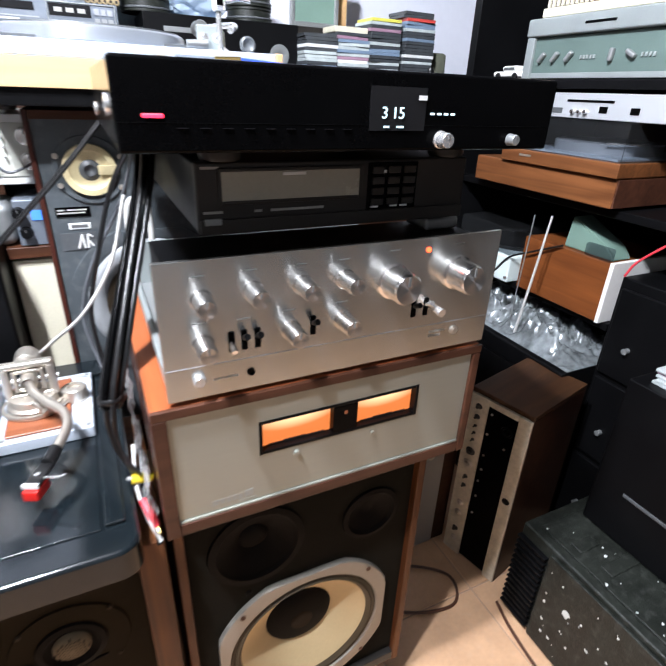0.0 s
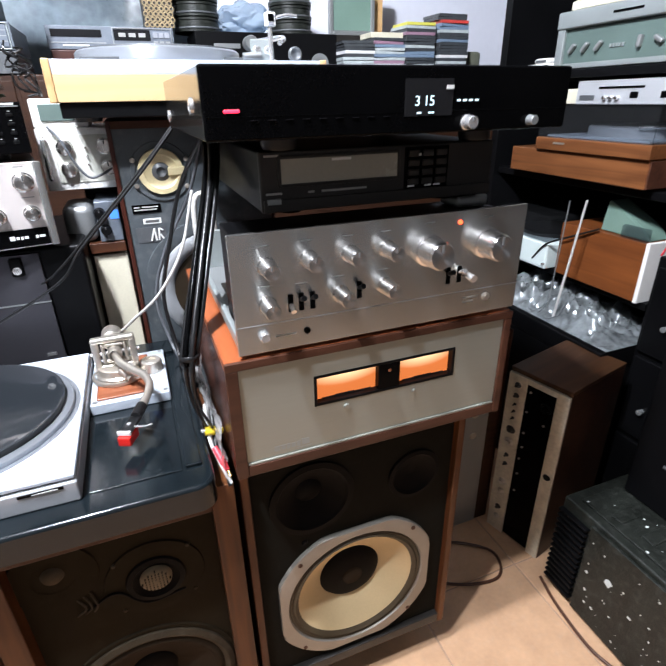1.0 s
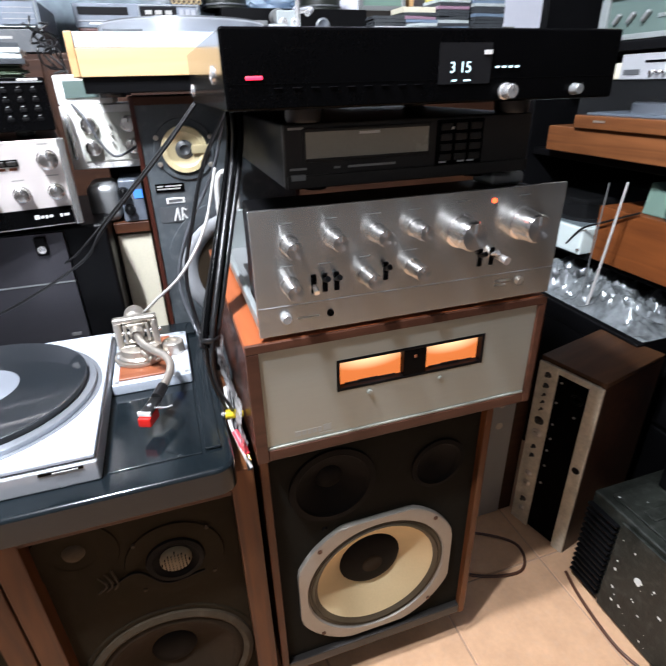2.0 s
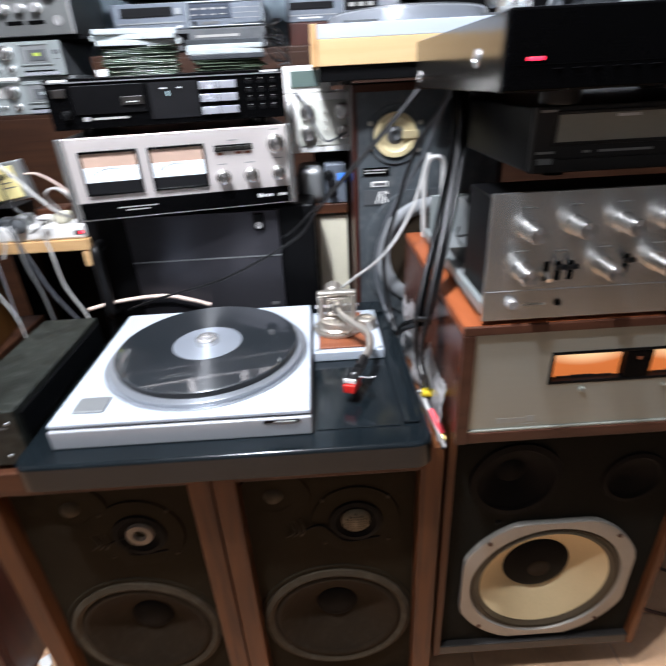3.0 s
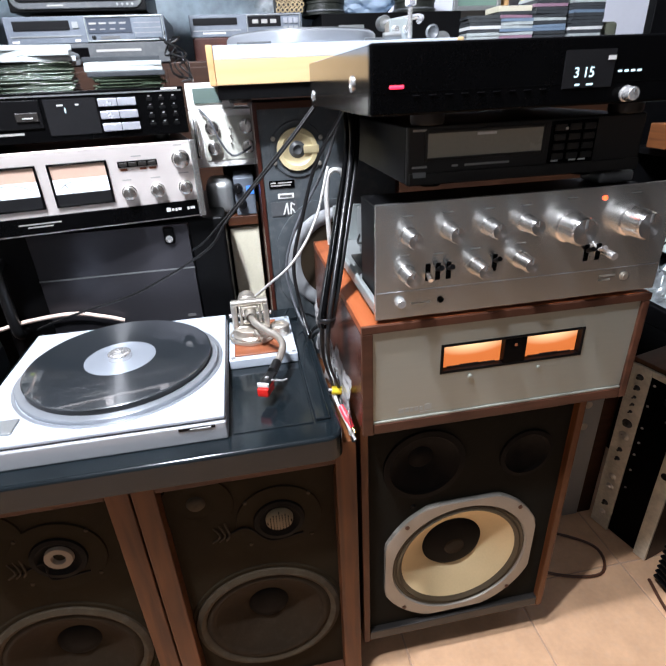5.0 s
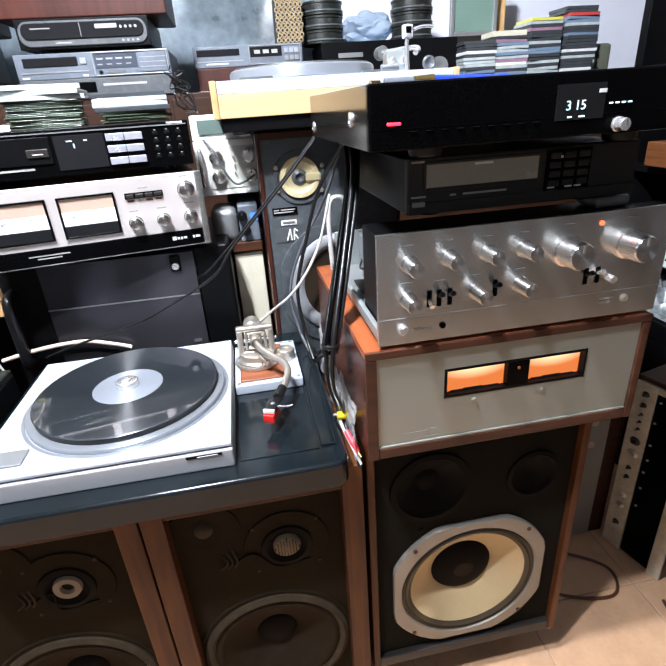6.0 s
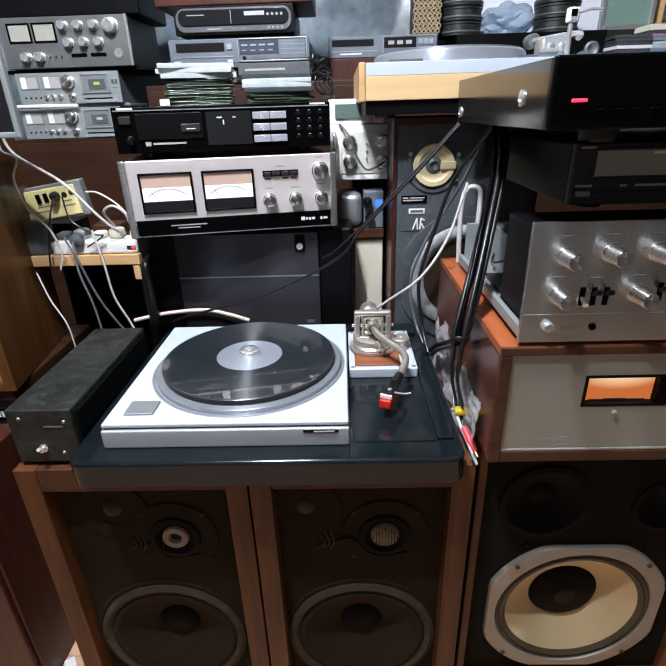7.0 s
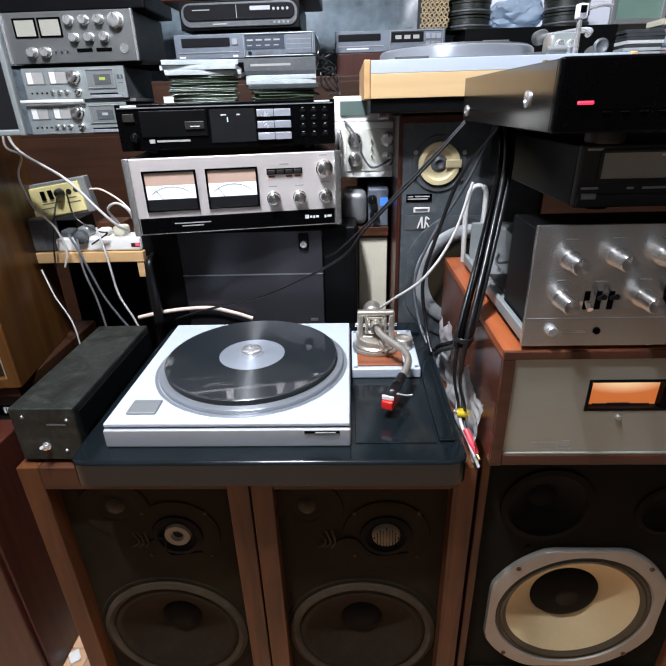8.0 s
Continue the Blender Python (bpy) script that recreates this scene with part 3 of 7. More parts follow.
# ---- power amplifier in a wooden case ----
def power_amplifier():
    ob = thing("power_amplifier", "champagne power amplifier with orange-lit meters in a wooden case", "amplifier", pose(0.275, 0.7085, 0.7005))
    w, h, d = 0.443, 0.184, 0.43
    # Light and shade on the case are put into its wood colours.
    part("case_side", bx(0, 0.016, 0.006, d, 0, h - 0.0125, 0.002), CASE_SHADED, ob, "reddish veneered side, darkened as in shade")
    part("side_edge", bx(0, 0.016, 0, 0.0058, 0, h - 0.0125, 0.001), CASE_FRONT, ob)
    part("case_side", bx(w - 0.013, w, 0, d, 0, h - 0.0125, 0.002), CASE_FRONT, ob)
    part("case_top", bx(0, w, 0.006, d, h - 0.012, h - 0.0005, 0.001), CASE_LIT, ob, "orange-red veneered top, brightened as if lit")
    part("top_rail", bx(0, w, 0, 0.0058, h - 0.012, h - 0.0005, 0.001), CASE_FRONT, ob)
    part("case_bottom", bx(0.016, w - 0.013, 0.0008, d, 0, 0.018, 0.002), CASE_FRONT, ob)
    part("case_back", bx(0.016, w - 0.013, d - 0.02, d - 0.01, 0.018, h - 0.012), BLACK, ob)
    y = 0.0045
    part("front_lip", bx(0.016, w - 0.013, 0.002, 0.0060, 0.018, 0.0215, 0.001), CHAMPAGNE, ob)
    fx0, fx1, fz0, fz1 = 0.118, 0.346, 0.090, 0.139
    part("faceplate", bx(0.016, fx0, y, y + 0.006, 0.0216, h - 0.0122), CHAMPAGNE, ob)
    part("faceplate", bx(fx1, w - 0.013, y, y + 0.006, 0.0216, h - 0.0122), CHAMPAGNE, ob)
    part("faceplate", bx(fx0, fx1, y, y + 0.006, 0.0216, fz0), CHAMPAGNE, ob)
    part("faceplate", bx(fx0, fx1, y, y + 0.006, fz1, h - 0.0122), CHAMPAGNE, ob)
    mw = part("meter_window", sunk_frame(fx1 - fx0, fz1 - fz0, 0.02, 0.0045, 0.001, y - 0.0015, fz0, fx0), BLACK, ob)
    for a, b in ((fx0 + 0.0045, 0.217), (0.252, fx1 - 0.0045)):
        part("meter_card", bx(a, b, y + 0.010, y + 0.012, fz0 + 0.0045, fz1 - 0.0045), METER_ORANGE, mw, "orange-lit meter card")
        part("meter_scale", bx(a + 0.010, b - 0.008, y + 0.0085, y + 0.010, fz0 + 0.0046, fz0 + 0.0060), BROWN_BLACK, mw)
        part("meter_scale", bx(a + 0.03, a + 0.06, y + 0.0085, y + 0.010, fz0 + 0.0060, fz0 + 0.0070), BROWN_BLACK, mw)
    part("meter_divider", bx(0.217, 0.252, y - 0.001, y + 0.012, fz0 + 0.0045, fz1 - 0.0045, 0.001), BLACK_FACE, mw)
    part("indicator", lathe([(0.0045, 0), (0.004, 0.001), (0, 0.0015)], (0.2345, y - 0.001, 0.124), "Y", 14, clip=0.0022), COPPER_BROWN, mw)
    part("button", lathe([(0.004, 0), (0.0035, 0.004), (0, 0.0045)], (0.166, y, 0.080), "Y", 14), CHAMPAGNE, ob)
    part("button", lathe([(0.003, 0), (0.0025, 0.003), (0, 0.0035)], (0.277, y, 0.079), "Y", 14), CHAMPAGNE, ob)
    for k, (a, b) in enumerate(((0.056, 0.064), (0.066, 0.072), (0.074, 0.079), (0.081, 0.087), (0.089, 0.094), (0.097, 0.108))):
        bar(ob, a, b, 0.030 + 0.001 * (k % 2), 0.0385 + 0.0025 * (k == 5), TAPE_FACE, y - 0.0001, "emblem_bar", 0.0004)
    bar(ob, 0.09, 0.112, 0.0265, 0.028, TAPE_FACE, y - 0.0001, "emblem_bar", 0.0004)


power_amplifier()


# ---- preamplifier ----
def preamplifier():
    x0, z0 = 0.2955, 0.890
    ob = thing("preamplifier", "brushed silver preamplifier with many turned knobs and toggles", "amplifier", pose(x0, 0.713, z0))
    w, h = 0.424, 0.155
    part("faceplate", bx(0, w, 0, 0.006, 0, h, 0.001), SILVER, ob)
    part("chassis", bx(0.012, w - 0.012, 0.006, 0.125, 0.012, h - 0.012, 0.002), BLACK, ob)
    part("chassis_tray", bx(0.008, w - 0.008, 0.1255, 0.36, 0.004, 0.012, 0.002), GREY_MET, ob)
    part("side_rail", bx(0.002, 0.010, 0.006, 0.36, 0.003, 0.020, 0.002), TAPE_FACE, ob, "pale grey metal side rail")
    part("side_rail", bx(w - 0.010, w - 0.002, 0.006, 0.36, 0.003, 0.020, 0.002), TAPE_FACE, ob)
    part("transformer", bx(0.05, 0.12, 0.24, 0.32, 0.012, 0.085, 0.004), GREY_MET, ob)
    part("rear_panel", bx(0.012, w - 0.012, 0.352, 0.36, 0.012, 0.080, 0.001), TAPE_FACE, ob, "pale grey rear panel")
    for k in range(3):
        part("inner_wire", tube([(0.03 + 0.02 * k, 0.15, 0.03), (0.05 + 0.015 * k, 0.20, 0.05 + 0.01 * k), (0.04 + 0.02 * k, 0.27, 0.03), (0.07, 0.33, 0.05)], 0.0022, 6), RUBBER, ob)
    part("circuit_board", bx(0.02, w - 0.02, 0.135, 0.235, 0.016, 0.020), BROWN_BLACK, ob)
    part("groove_line", bx(0.002, w - 0.002, -0.0004, 0.0004, 0.0387, 0.0392), BUTTON_LIT, ob)
    for x, z, r in ((0.337, 1.000, 0.0105), (0.390, 1.003, 0.0105), (0.445, 1.003, 0.0105), (0.497, 1.003, 0.0105), (0.335, 0.951, 0.0105), (0.432, 0.951, 0.0105), (0.496, 0.953, 0.0105)):
        knob(ob, x - x0 + 0.002, z - z0 + 0.004, r, 0.031)
    for x, z in ((0.562, 0.993), (0.655, 0.993)):
        knob(ob, x - x0, z - z0 + 0.004, 0.0195, 0.036, label="large turned volume knob")
    for x, up in ((0.367, -1), (0.381, 1), (0.396, 1), (0.461, 1), (0.597, 1), (0.615, 1)):
        zc = 0.953 - z0 + (0.004 if x > 0.45 else 0)
        s = part("toggle_switch", bx(x - x0 - 0.0035, x - x0 + 0.0035, -0.0012, 0.001, zc - 0.013, zc + 0.011, 0.001), BLACK_FACE, ob)
        part("lever", tube([(x - x0, 0, zc + 0.002 * up), (x - x0, -0.007, zc + 0.005 * up), (x - x0, -0.013, zc + 0.008 * up)], [0.0026, 0.0034, 0.0036], 10, steps=3), CHROME if x in (0.367, 0.615) else BLACK, s)
    part("lever", tube([(0.622 - x0, 0, 0.957 - z0), (0.623 - x0, -0.024, 0.955 - z0)], [0.0045, 0.0055], 12, straight=True), CHROME, ob)
    part("push_button", lathe([(0.007, 0), (0.007, 0.006), (0.0055, 0.008), (0, 0.008)], (0.330 - x0, 0, 0.913 - z0), "Y", 16), CHROME, ob)
    part("headphone_jack", lathe([(0.0045, 0.0005), (0.0045, 0.0016), (0.003, 0.0016), (0, 0.001)], (0.387 - x0, 0, 0.911 - z0), "Y", 16), BLACK_FACE, ob)
    part("power_button", lathe([(0.006, 0), (0.006, 0.002), (0.0042, 0.002), (0.004, 0.004), (0, 0.004)], (0.665 - x0, 0, 0.915 - z0), "Y", 16), SATIN_NICKEL, ob)
    part("led", lathe([(0.0032, 0), (0.0028, 0.002), (0, 0.003)], (0.609 - x0, 0, 1.030 - z0), "Y", 12), LED_ORANGE, ob, "lit orange-red lamp")
    for x, z in ((0.337, 1.026), (0.390, 1.027), (0.445, 1.027), (0.497, 1.027), (0.562, 1.031), (0.655, 1.031), (0.432, 0.976), (0.496, 0.977), (0.335, 0.976), (0.381, 0.974)):
        bar(ob, x - x0 - 0.007, x - x0 + 0.007, z - z0 + 0.0022, z - z0 + 0.0031, GREY_MET, -0.0001, "printed_bar", 0.0006)
    bar(ob, 0.625 - x0, 0.650 - x0, 0.917 - z0, 0.9195 - z0, PRINT_GREY, -0.0002, "printed_bar", 0.0006)
    bar(ob, 0.625 - x0, 0.643 - x0, 0.911 - z0, 0.9135 - z0, PRINT_GREY, -0.0002, "printed_bar", 0.0006)
    bar(ob, 0.345 - x0, 0.372 - x0, 0.909 - z0, 0.911 - z0, PRINT_GREY, -0.0002, "printed_bar", 0.0006)


preamplifier()


# ---- tape deck and receiver on top ----
def dark_deck():
    x0, z0 = 0.351, 1.055
    ob = thing("compact_disc_player", "brown-black disc player with a grey display window", "disc player", pose(x0, 0.76, z0))
    w, h, d = 0.335, 0.073, 0.40
    part("body", bx(0.001, w - 0.001, 0.012, d, 0, h - 0.001, 0.003), BLACK, ob)
    part("front_panel", bx(0, w, 0, 0.012, 0, h, 0.003), BROWN_BLACK, ob)
    part("lower_lip", bx(0.002, w - 0.002, -0.004, 0.0, 0.001, 0.016, 0.001), BROWN_BLACK, ob)
    part("window_frame", sunk_frame(0.166, 0.037, 0.004, 0.004, 0.001, -0.0025, 0.030, 0.022), BROWN_BLACK, ob)
    part("display_window", bx(0.026, 0.184, -0.001, 0.001, 0.034, 0.063), WINDOW_GREY, ob, "unlit grey display window")
    bar(ob, 0.092, 0.118, 0.0585, 0.0615, PRINT_WHITE, -0.0012, "printed_bar")
    for a, b, z in ((0.006, 0.024, 0.066), (0.006, 0.026, 0.022), (0.060, 0.068, 0.0215), (0.078, 0.140, 0.0215)):
        bar(ob, a, b, z, z + 0.0025, PRINT_GREY, -0.0004, "printed_bar")
    part("control_panel", bx(0.195, 0.262, -0.0015, 0.001, 0.016, 0.069, 0.001), BLACK_FACE, ob)
    for i in range(4):
        for j in range(3):
            part("button", bx(0.200 + 0.021 * j, 0.216 + 0.021 * j, -0.004, -0.0012, 0.021 + 0.012 * i, 0.029 + 0.012 * i, 0.001), BROWN_BLACK, ob)
    for a in (0.200, 0.226, 0.240):
        bar(ob, a, a + 0.010, 0.0185, 0.0205, PRINT_WHITE, -0.0018, "printed_bar")
    bar(ob, 0.214, 0.217, 0.058, 0.061, PRINT_WHITE, -0.0042, "printed_bar")
    part("power_button", bx(0.006, 0.024, -0.0045, -0.001, 0.0105, 0.0175, 0.001), GREY_MET, ob)
    feet(ob, w, d, 0.0095)
    r = thing("receiver", "glossy black receiver with a lit clock and red standby lamp", "receiver", pose(0.281, 0.675, 1.1455))
    w, h, d = 0.441, 0.068, 0.43
    part("front_panel", bx(0, w, 0, 0.014, 0, h, 0.003), BLACK_FACE, r)
    part("top_cover", bx(0.006, w - 0.006, 0.014, d, 0.004, h - 0.003, 0.002), BLACK, r)
    sd = part("side_panel", bx(0.001, 0.0062, 0.0145, d, 0.0005, h - 0.001, 0.001), SIDE_GLOSS, r, "polished dark metal side")
    for y, z in ((0.09, 0.032), (0.40, 0.016)):
        part("side_screw", lathe([(0.009, 0), (0.009, 0.002), (0.004, 0.003), (0.003, 0.001), (0, 0.001)], (0.001, y, z), "X", 16), CHROME, sd)
    bar(r, 0.002, w - 0.002, 0.0225, 0.0228, BLACK, -0.0001, "panel_seam", 0.0004)
    part("standby_lamp", bx(0.0195, 0.0355, -0.0015, 0.001, 0.0260, 0.0292, 0.0012), LED_RED, r, "lit red standby lamp")
    part("display_window", bx(0.215, 0.275, -0.0008, 0.001, 0.018, 0.055), VINYL_SHADE, r)
    cu = bpy.data.curves.new("digits", "FONT")
    cu.body, cu.size, cu.extrude, cu.align_x = "3 15", 0.0142, 0.0002, "CENTER"
    tmp = bpy.data.objects.new("digits", cu)
    scene.collection.objects.link(tmp)
    me = bpy.data.meshes.new_from_object(tmp.evaluated_get(bpy.context.evaluated_depsgraph_get()))
    bpy.data.objects.remove(tmp)
    me.materials.clear()
    me.materials.append(LED_WHITE)
    dg = new("clock_digits", me)
    dg.parent = r
    dg.matrix_basis = pose(0.239, -0.0016, 0.0285, 90, 0, 0)
    bar(r, 0.230, 0.235, 0.0205, 0.0222, LED_WHITE, -0.0012, "display_bar")
    bar(r, 0.244, 0.251, 0.0205, 0.0222, LED_WHITE, -0.0012, "display_bar")
    bar(r, 0.266, 0.275, 0.0445, 0.0485, PRINT_WHITE, -0.0008, "printed_bar")
    for k in range(4):
        bar(r, 0.281 + 0.0080 * k, 0.2850 + 0.0080 * k, 0.0322, 0.0340, LED_WHITE, -0.0008, "display_bar")
    knob(r, 0.296, 0.010, 0.0075, 0.014, CHROME)
    knob(r, 0.386, 0.010, 0.0055, 0.010, GREY_MET)
    for k in range(9):
        bar(r, 0.045 + 0.018 * k, 0.053 + 0.018 * k, 0.0187, 0.0191, BLACK_SATIN, -0.0006, "printed_bar")
    for x in (0.10, w - 0.06):
        for y in (0.10, d - 0.05):
            part("foot", lathe([(0.020, 0), (0.022, 0.004), (0.022, 0.0175)], (x, y, -0.0175), "Z", 20), BROWN_BLACK, r)


dark_deck()


# ---- turntable in its stone plinth ----
def slab(x0, x1, y0, y1, z0, z1, corner, edge):
    """A slab with large upright corner radii and softly rounded rims."""
    bm = bmesh.new()
    rims = [(edge * (1 - math.cos(a)), edge * (1 - math.sin(a))) for a in (0, 0.4, 0.8, 1.2, math.pi / 2)]
    rims = [(edge, 0.0), (0.0, edge * 0.6)] + [(d, z1 - z0 - u) for d, u in rims]
    rings = []
    for d, z in rims:
        ring = []
        for cx, cy, a0 in ((x1 - corner, y1 - corner, 0), (x0 + corner, y1 - corner, 90), (x0 + corner, y0 + corner, 180), (x1 - corner, y0 + corner, 270)):
            for k in range(9):
                a = radians(a0 + 90 * k / 8)
                ring.append(bm.verts.new((cx + (corner - d) * math.cos(a), cy + (corner - d) * math.sin(a), z0 + z)))
        rings.append(ring)
    n = len(rings[0])
    for a, b in zip(rings, rings[1:]):
        for k in range(n):
            bm.faces.new((a[k], a[(k + 1) % n], b[(k + 1) % n], b[k]))
    bm.faces.new(rings[0][::-1]), bm.faces.new(rings[-1])
    bmesh.ops.recalc_face_normals(bm, faces=bm.faces)
    return bm


def turntable():
    ob = thing("turntable", "silver direct-drive turntable in a black stone plinth with a record", "turntable", pose(0, 0, 0.6685))
    # plinth: a border round a well, resting on the two speakers
    X0, X1, Y0, Y1, Z = -0.341, 0.2455, 0.700, 1.185, 0.0465
    pl = part("plinth", slab(X0, X1, Y0, Y1, 0, Z, 0.026, 0.006), BLACK_GLOSS, ob, "black stone-resin plinth with rounded corners")
    part("well_floor", bx(0.083, 0.205, 0.742, 0.930, Z, Z + 0.002, 0.001), BLACK_GLOSS, pl)
    part("raised_rim", bx(0.2085, 0.232, 0.745, 1.165, Z, Z + 0.005, 0.002), BLACK_GLOSS, pl)
    part("rear_rim", bx(-0.322, 0.225, 1.1105, 1.165, Z, Z + 0.012, 0.003), BLACK_GLOSS, pl)
    # motor unit
    t0 = Z
    part("motor_base", bx(-0.2945, 0.0765, 0.735, 1.102, t0, t0 + 0.0315, 0.003), DECK_GREY, ob)
    dk = part("deck_plate", bx(-0.293, 0.0750, 0.7385, 1.1005, t0 + 0.0340, t0 + 0.041, 0.002), DECK_WHITE, ob, "pale silver deck plate")
    part("shadow_gap", bx(-0.291, 0.073, 0.742, 1.098, t0 + 0.0312, t0 + 0.0343), BLACK_FACE, ob)
    part("front_label", bx(0.008, 0.060, 0.7340, 0.7355, t0 + 0.0250, t0 + 0.0290), BLACK_FACE, dk)
    part("label_bar", bx(0.024, 0.054, 0.7334, 0.7342, t0 + 0.0262, t0 + 0.0276), PRINT_WHITE, dk)
    part("start_button", bx(-0.268, -0.222, 0.762, 0.800, t0 + 0.0405, t0 + 0.0445, 0.002), GREY_MET, dk, "square grey start button")
    zt = t0 + 0.041
    c = (-0.099, 0.922, zt)
    part("platter_well", lathe([(0.170, 0), (0.170, 0.0012), (0.166, 0.0016), (0.164, 0.0005)], c, "Z", 72), PLATTER_GREY, dk)
    part("platter", lathe([(0.163, 0.0006), (0.163, 0.0065), (0.1615, 0.0080), (0.151, 0.0082), (0, 0.0082)], c, "Z", 72), PLATTER_GREY, ob)
    part("mat", lathe([(0.1500, 0.0080), (0.1505, 0.0100), (0.1500, 0.0168), (0.148, 0.0175), (0, 0.0175)], c, "Z", 64), RUBBER, ob)

    def disc(name, prof, m, label, up):
        o = part(name, lathe(prof, (0, 0, 0), "Z", 72), m, ob, label)
        o.matrix_basis = Matrix.Translation(Vector(c) + Vector((0, 0, up)))
        return o

    disc("record", [(0.1510, 0.0), (0.1515, 0.0012), (0.1500, 0.0020), (0.1490, 0.0020), (0.055, 0.0020), (0, 0.0020)], VINYL, "black vinyl record", 0.0176)
    disc("record_label", [(0.0580, 0.0), (0.0580, 0.0005), (0, 0.0005)], LABEL_SILVER, "pale silver record label", 0.0197)
    disc("centre_weight", [(0.019, 0.0), (0.019, 0.009), (0.017, 0.011), (0.009, 0.011), (0.009, 0.014), (0.0075, 0.015), (0.003, 0.015), (0.003, 0.018), (0, 0.018)], CHROME, "small chrome spindle cap", 0.0203)
    # arm board
    ab = part("arm_board", bx(0.0795, 0.206, 0.936, 1.107, t0, t0 + 0.0195, 0.0025), DECK_WHITE, ob, "pale silver arm board")
    part("arm_plate", bx(0.090, 0.176, 0.946, 1.090, t0 + 0.0195, t0 + 0.0235, 0.003), COPPER_BROWN, ab, "reddish wooden arm plate")
    for x, y in ((0.087, 0.944), (0.199, 0.944), (0.087, 1.099), (0.199, 1.099)):
        part("board_screw", lathe([(0.004, 0), (0.004, 0.001), (0, 0.0012)], (x, y, t0 + 0.0195), "Z", 12), GREY_MET, ab)
    return ob




turntable()


def tonearm():
    z0 = 0.6685 + 0.0465 + 0.0237
    ob = thing("tonearm", "satin nickel S-shaped tonearm with a red cartridge", "tonearm", pose(0.127, 1.020, z0) @ Matrix.Diagonal((1.12, 1.06, 1.22, 1)))
    part("base_collar", lathe([(0.034, 0), (0.034, 0.006), (0.030, 0.009), (0.030, 0.018), (0.026, 0.020), (0, 0.020)], (0, 0, 0), "Z", 40), SATIN_NICKEL, ob)
    part("arm_lifter", lathe([(0.017, 0), (0.017, 0.016), (0.015, 0.018), (0.008, 0.018), (0.008, 0.015), (0, 0.015)], (0.049, 0.004, -0.003), "Z", 28), SATIN_NICKEL, ob)
    part("base_plate", bx(-0.03, 0.06, -0.012, 0.016, -0.002, 0.004, 0.003), SATIN_NICKEL, ob)
    part("lower_ring", lathe([(0.040, 0.0), (0.041, 0.002), (0.040, 0.005), (0.036, 0.005)], (0, -0.003, 0.001), "Z", 40), SATIN_NICKEL, ob)
    # gimbal yoke
    yk = bmesh.new()
    bx(-0.032, -0.022, -0.007, 0.007, 0.016, 0.058, 0.003, yk)
    bx(0.022, 0.032, -0.007, 0.007, 0.016, 0.058, 0.003, yk)
    bx(-0.032, 0.032, -0.007, 0.007, 0.056, 0.064, 0.003, yk)
    bx(-0.032, 0.032, -0.007, 0.007, 0.014, 0.021, 0.003, yk)
    part("gimbal_yoke", yk, SATIN_NICKEL, ob)
    part("gimbal_ring", sunk_frame(0.038, 0.030, 0.010, 0.005, 0.002, -0.006, 0.024, -0.019), SATIN_NICKEL, ob)
    part("pivot_hub", lathe([(0.009, -0.012), (0.011, -0.008), (0.011, 0.012), (0.008, 0.018)], (0, 0, 0.039), "Y", 20), SATIN_NICKEL, ob)
    for s in (-1, 1):
        part("pivot_screw", tube([(s * 0.010, 0, 0.039), (s * 0.036, 0, 0.039)], 0.0028, 10, straight=True), CHROME, ob)
    part("counterweight", lathe([(0.014, -0.066), (0.0165, -0.062), (0.0165, -0.036), (0.014, -0.033), (0.007, -0.030), (0.006, -0.010)], (-0.004, 0, 0.043), "Y", 28), SATIN_NICKEL, ob)
    part("arm_tube", tube([(0, -0.012, 0.039), (0.008, -0.040, 0.037), (0.024, -0.066, 0.034), (0.040, -0.088, 0.031), (0.045, -0.112, 0.027), (0.038, -0.138, 0.022), (0.030, -0.156, 0.018)], 0.0057, 14), SATIN_NICKEL, ob)
    part("collet", tube([(0.032, -0.150, 0.019), (0.023, -0.170, 0.015)], [0.007, 0.0075], 14, straight=True), RUBBER, ob)
    hs = part("headshell", bx(-0.008, 0.008, -0.024, 0.012, -0.002, 0.003, 0.002), RUBBER, ob)
    hs.matrix_basis = pose(0.018, -0.180, 0.013, 0, 0, -24)
    part("cartridge", bx(-0.0085, 0.0085, -0.031, -0.004, -0.015, -0.0026, 0.002), RED_SHELL, hs, "red cartridge body")
    part("cartridge_top", bx(-0.0088, 0.0088, -0.0275, -0.0242, -0.002, 0.0042, 0.001), WHITE_PL, hs)
    part("shell_screw", lathe([(0.003, 0.003), (0.003, 0.005), (0, 0.0055)], (0, -0.010, 0), "Z", 12), CHROME, hs)
    part("finger_lift", tube([(0.008, -0.012, 0.002), (0.024, -0.014, 0.004), (0.032, -0.012, 0.006)], 0.0014, 8), CHROME, hs)
    part("arm_rest", tube([(0.006, -0.030, 0.004), (0.012, -0.045, 0.016), (0.004, -0.040, 0.026)], 0.003, 10), SATIN_NICKEL, ob)
    part("lift_lever", tube([(-0.012, -0.012, 0.012), (0.004, -0.030, 0.016), (0.018, -0.050, 0.012)], [0.0025, 0.003, 0.0045], 10), SATIN_NICKEL, ob)


tonearm()


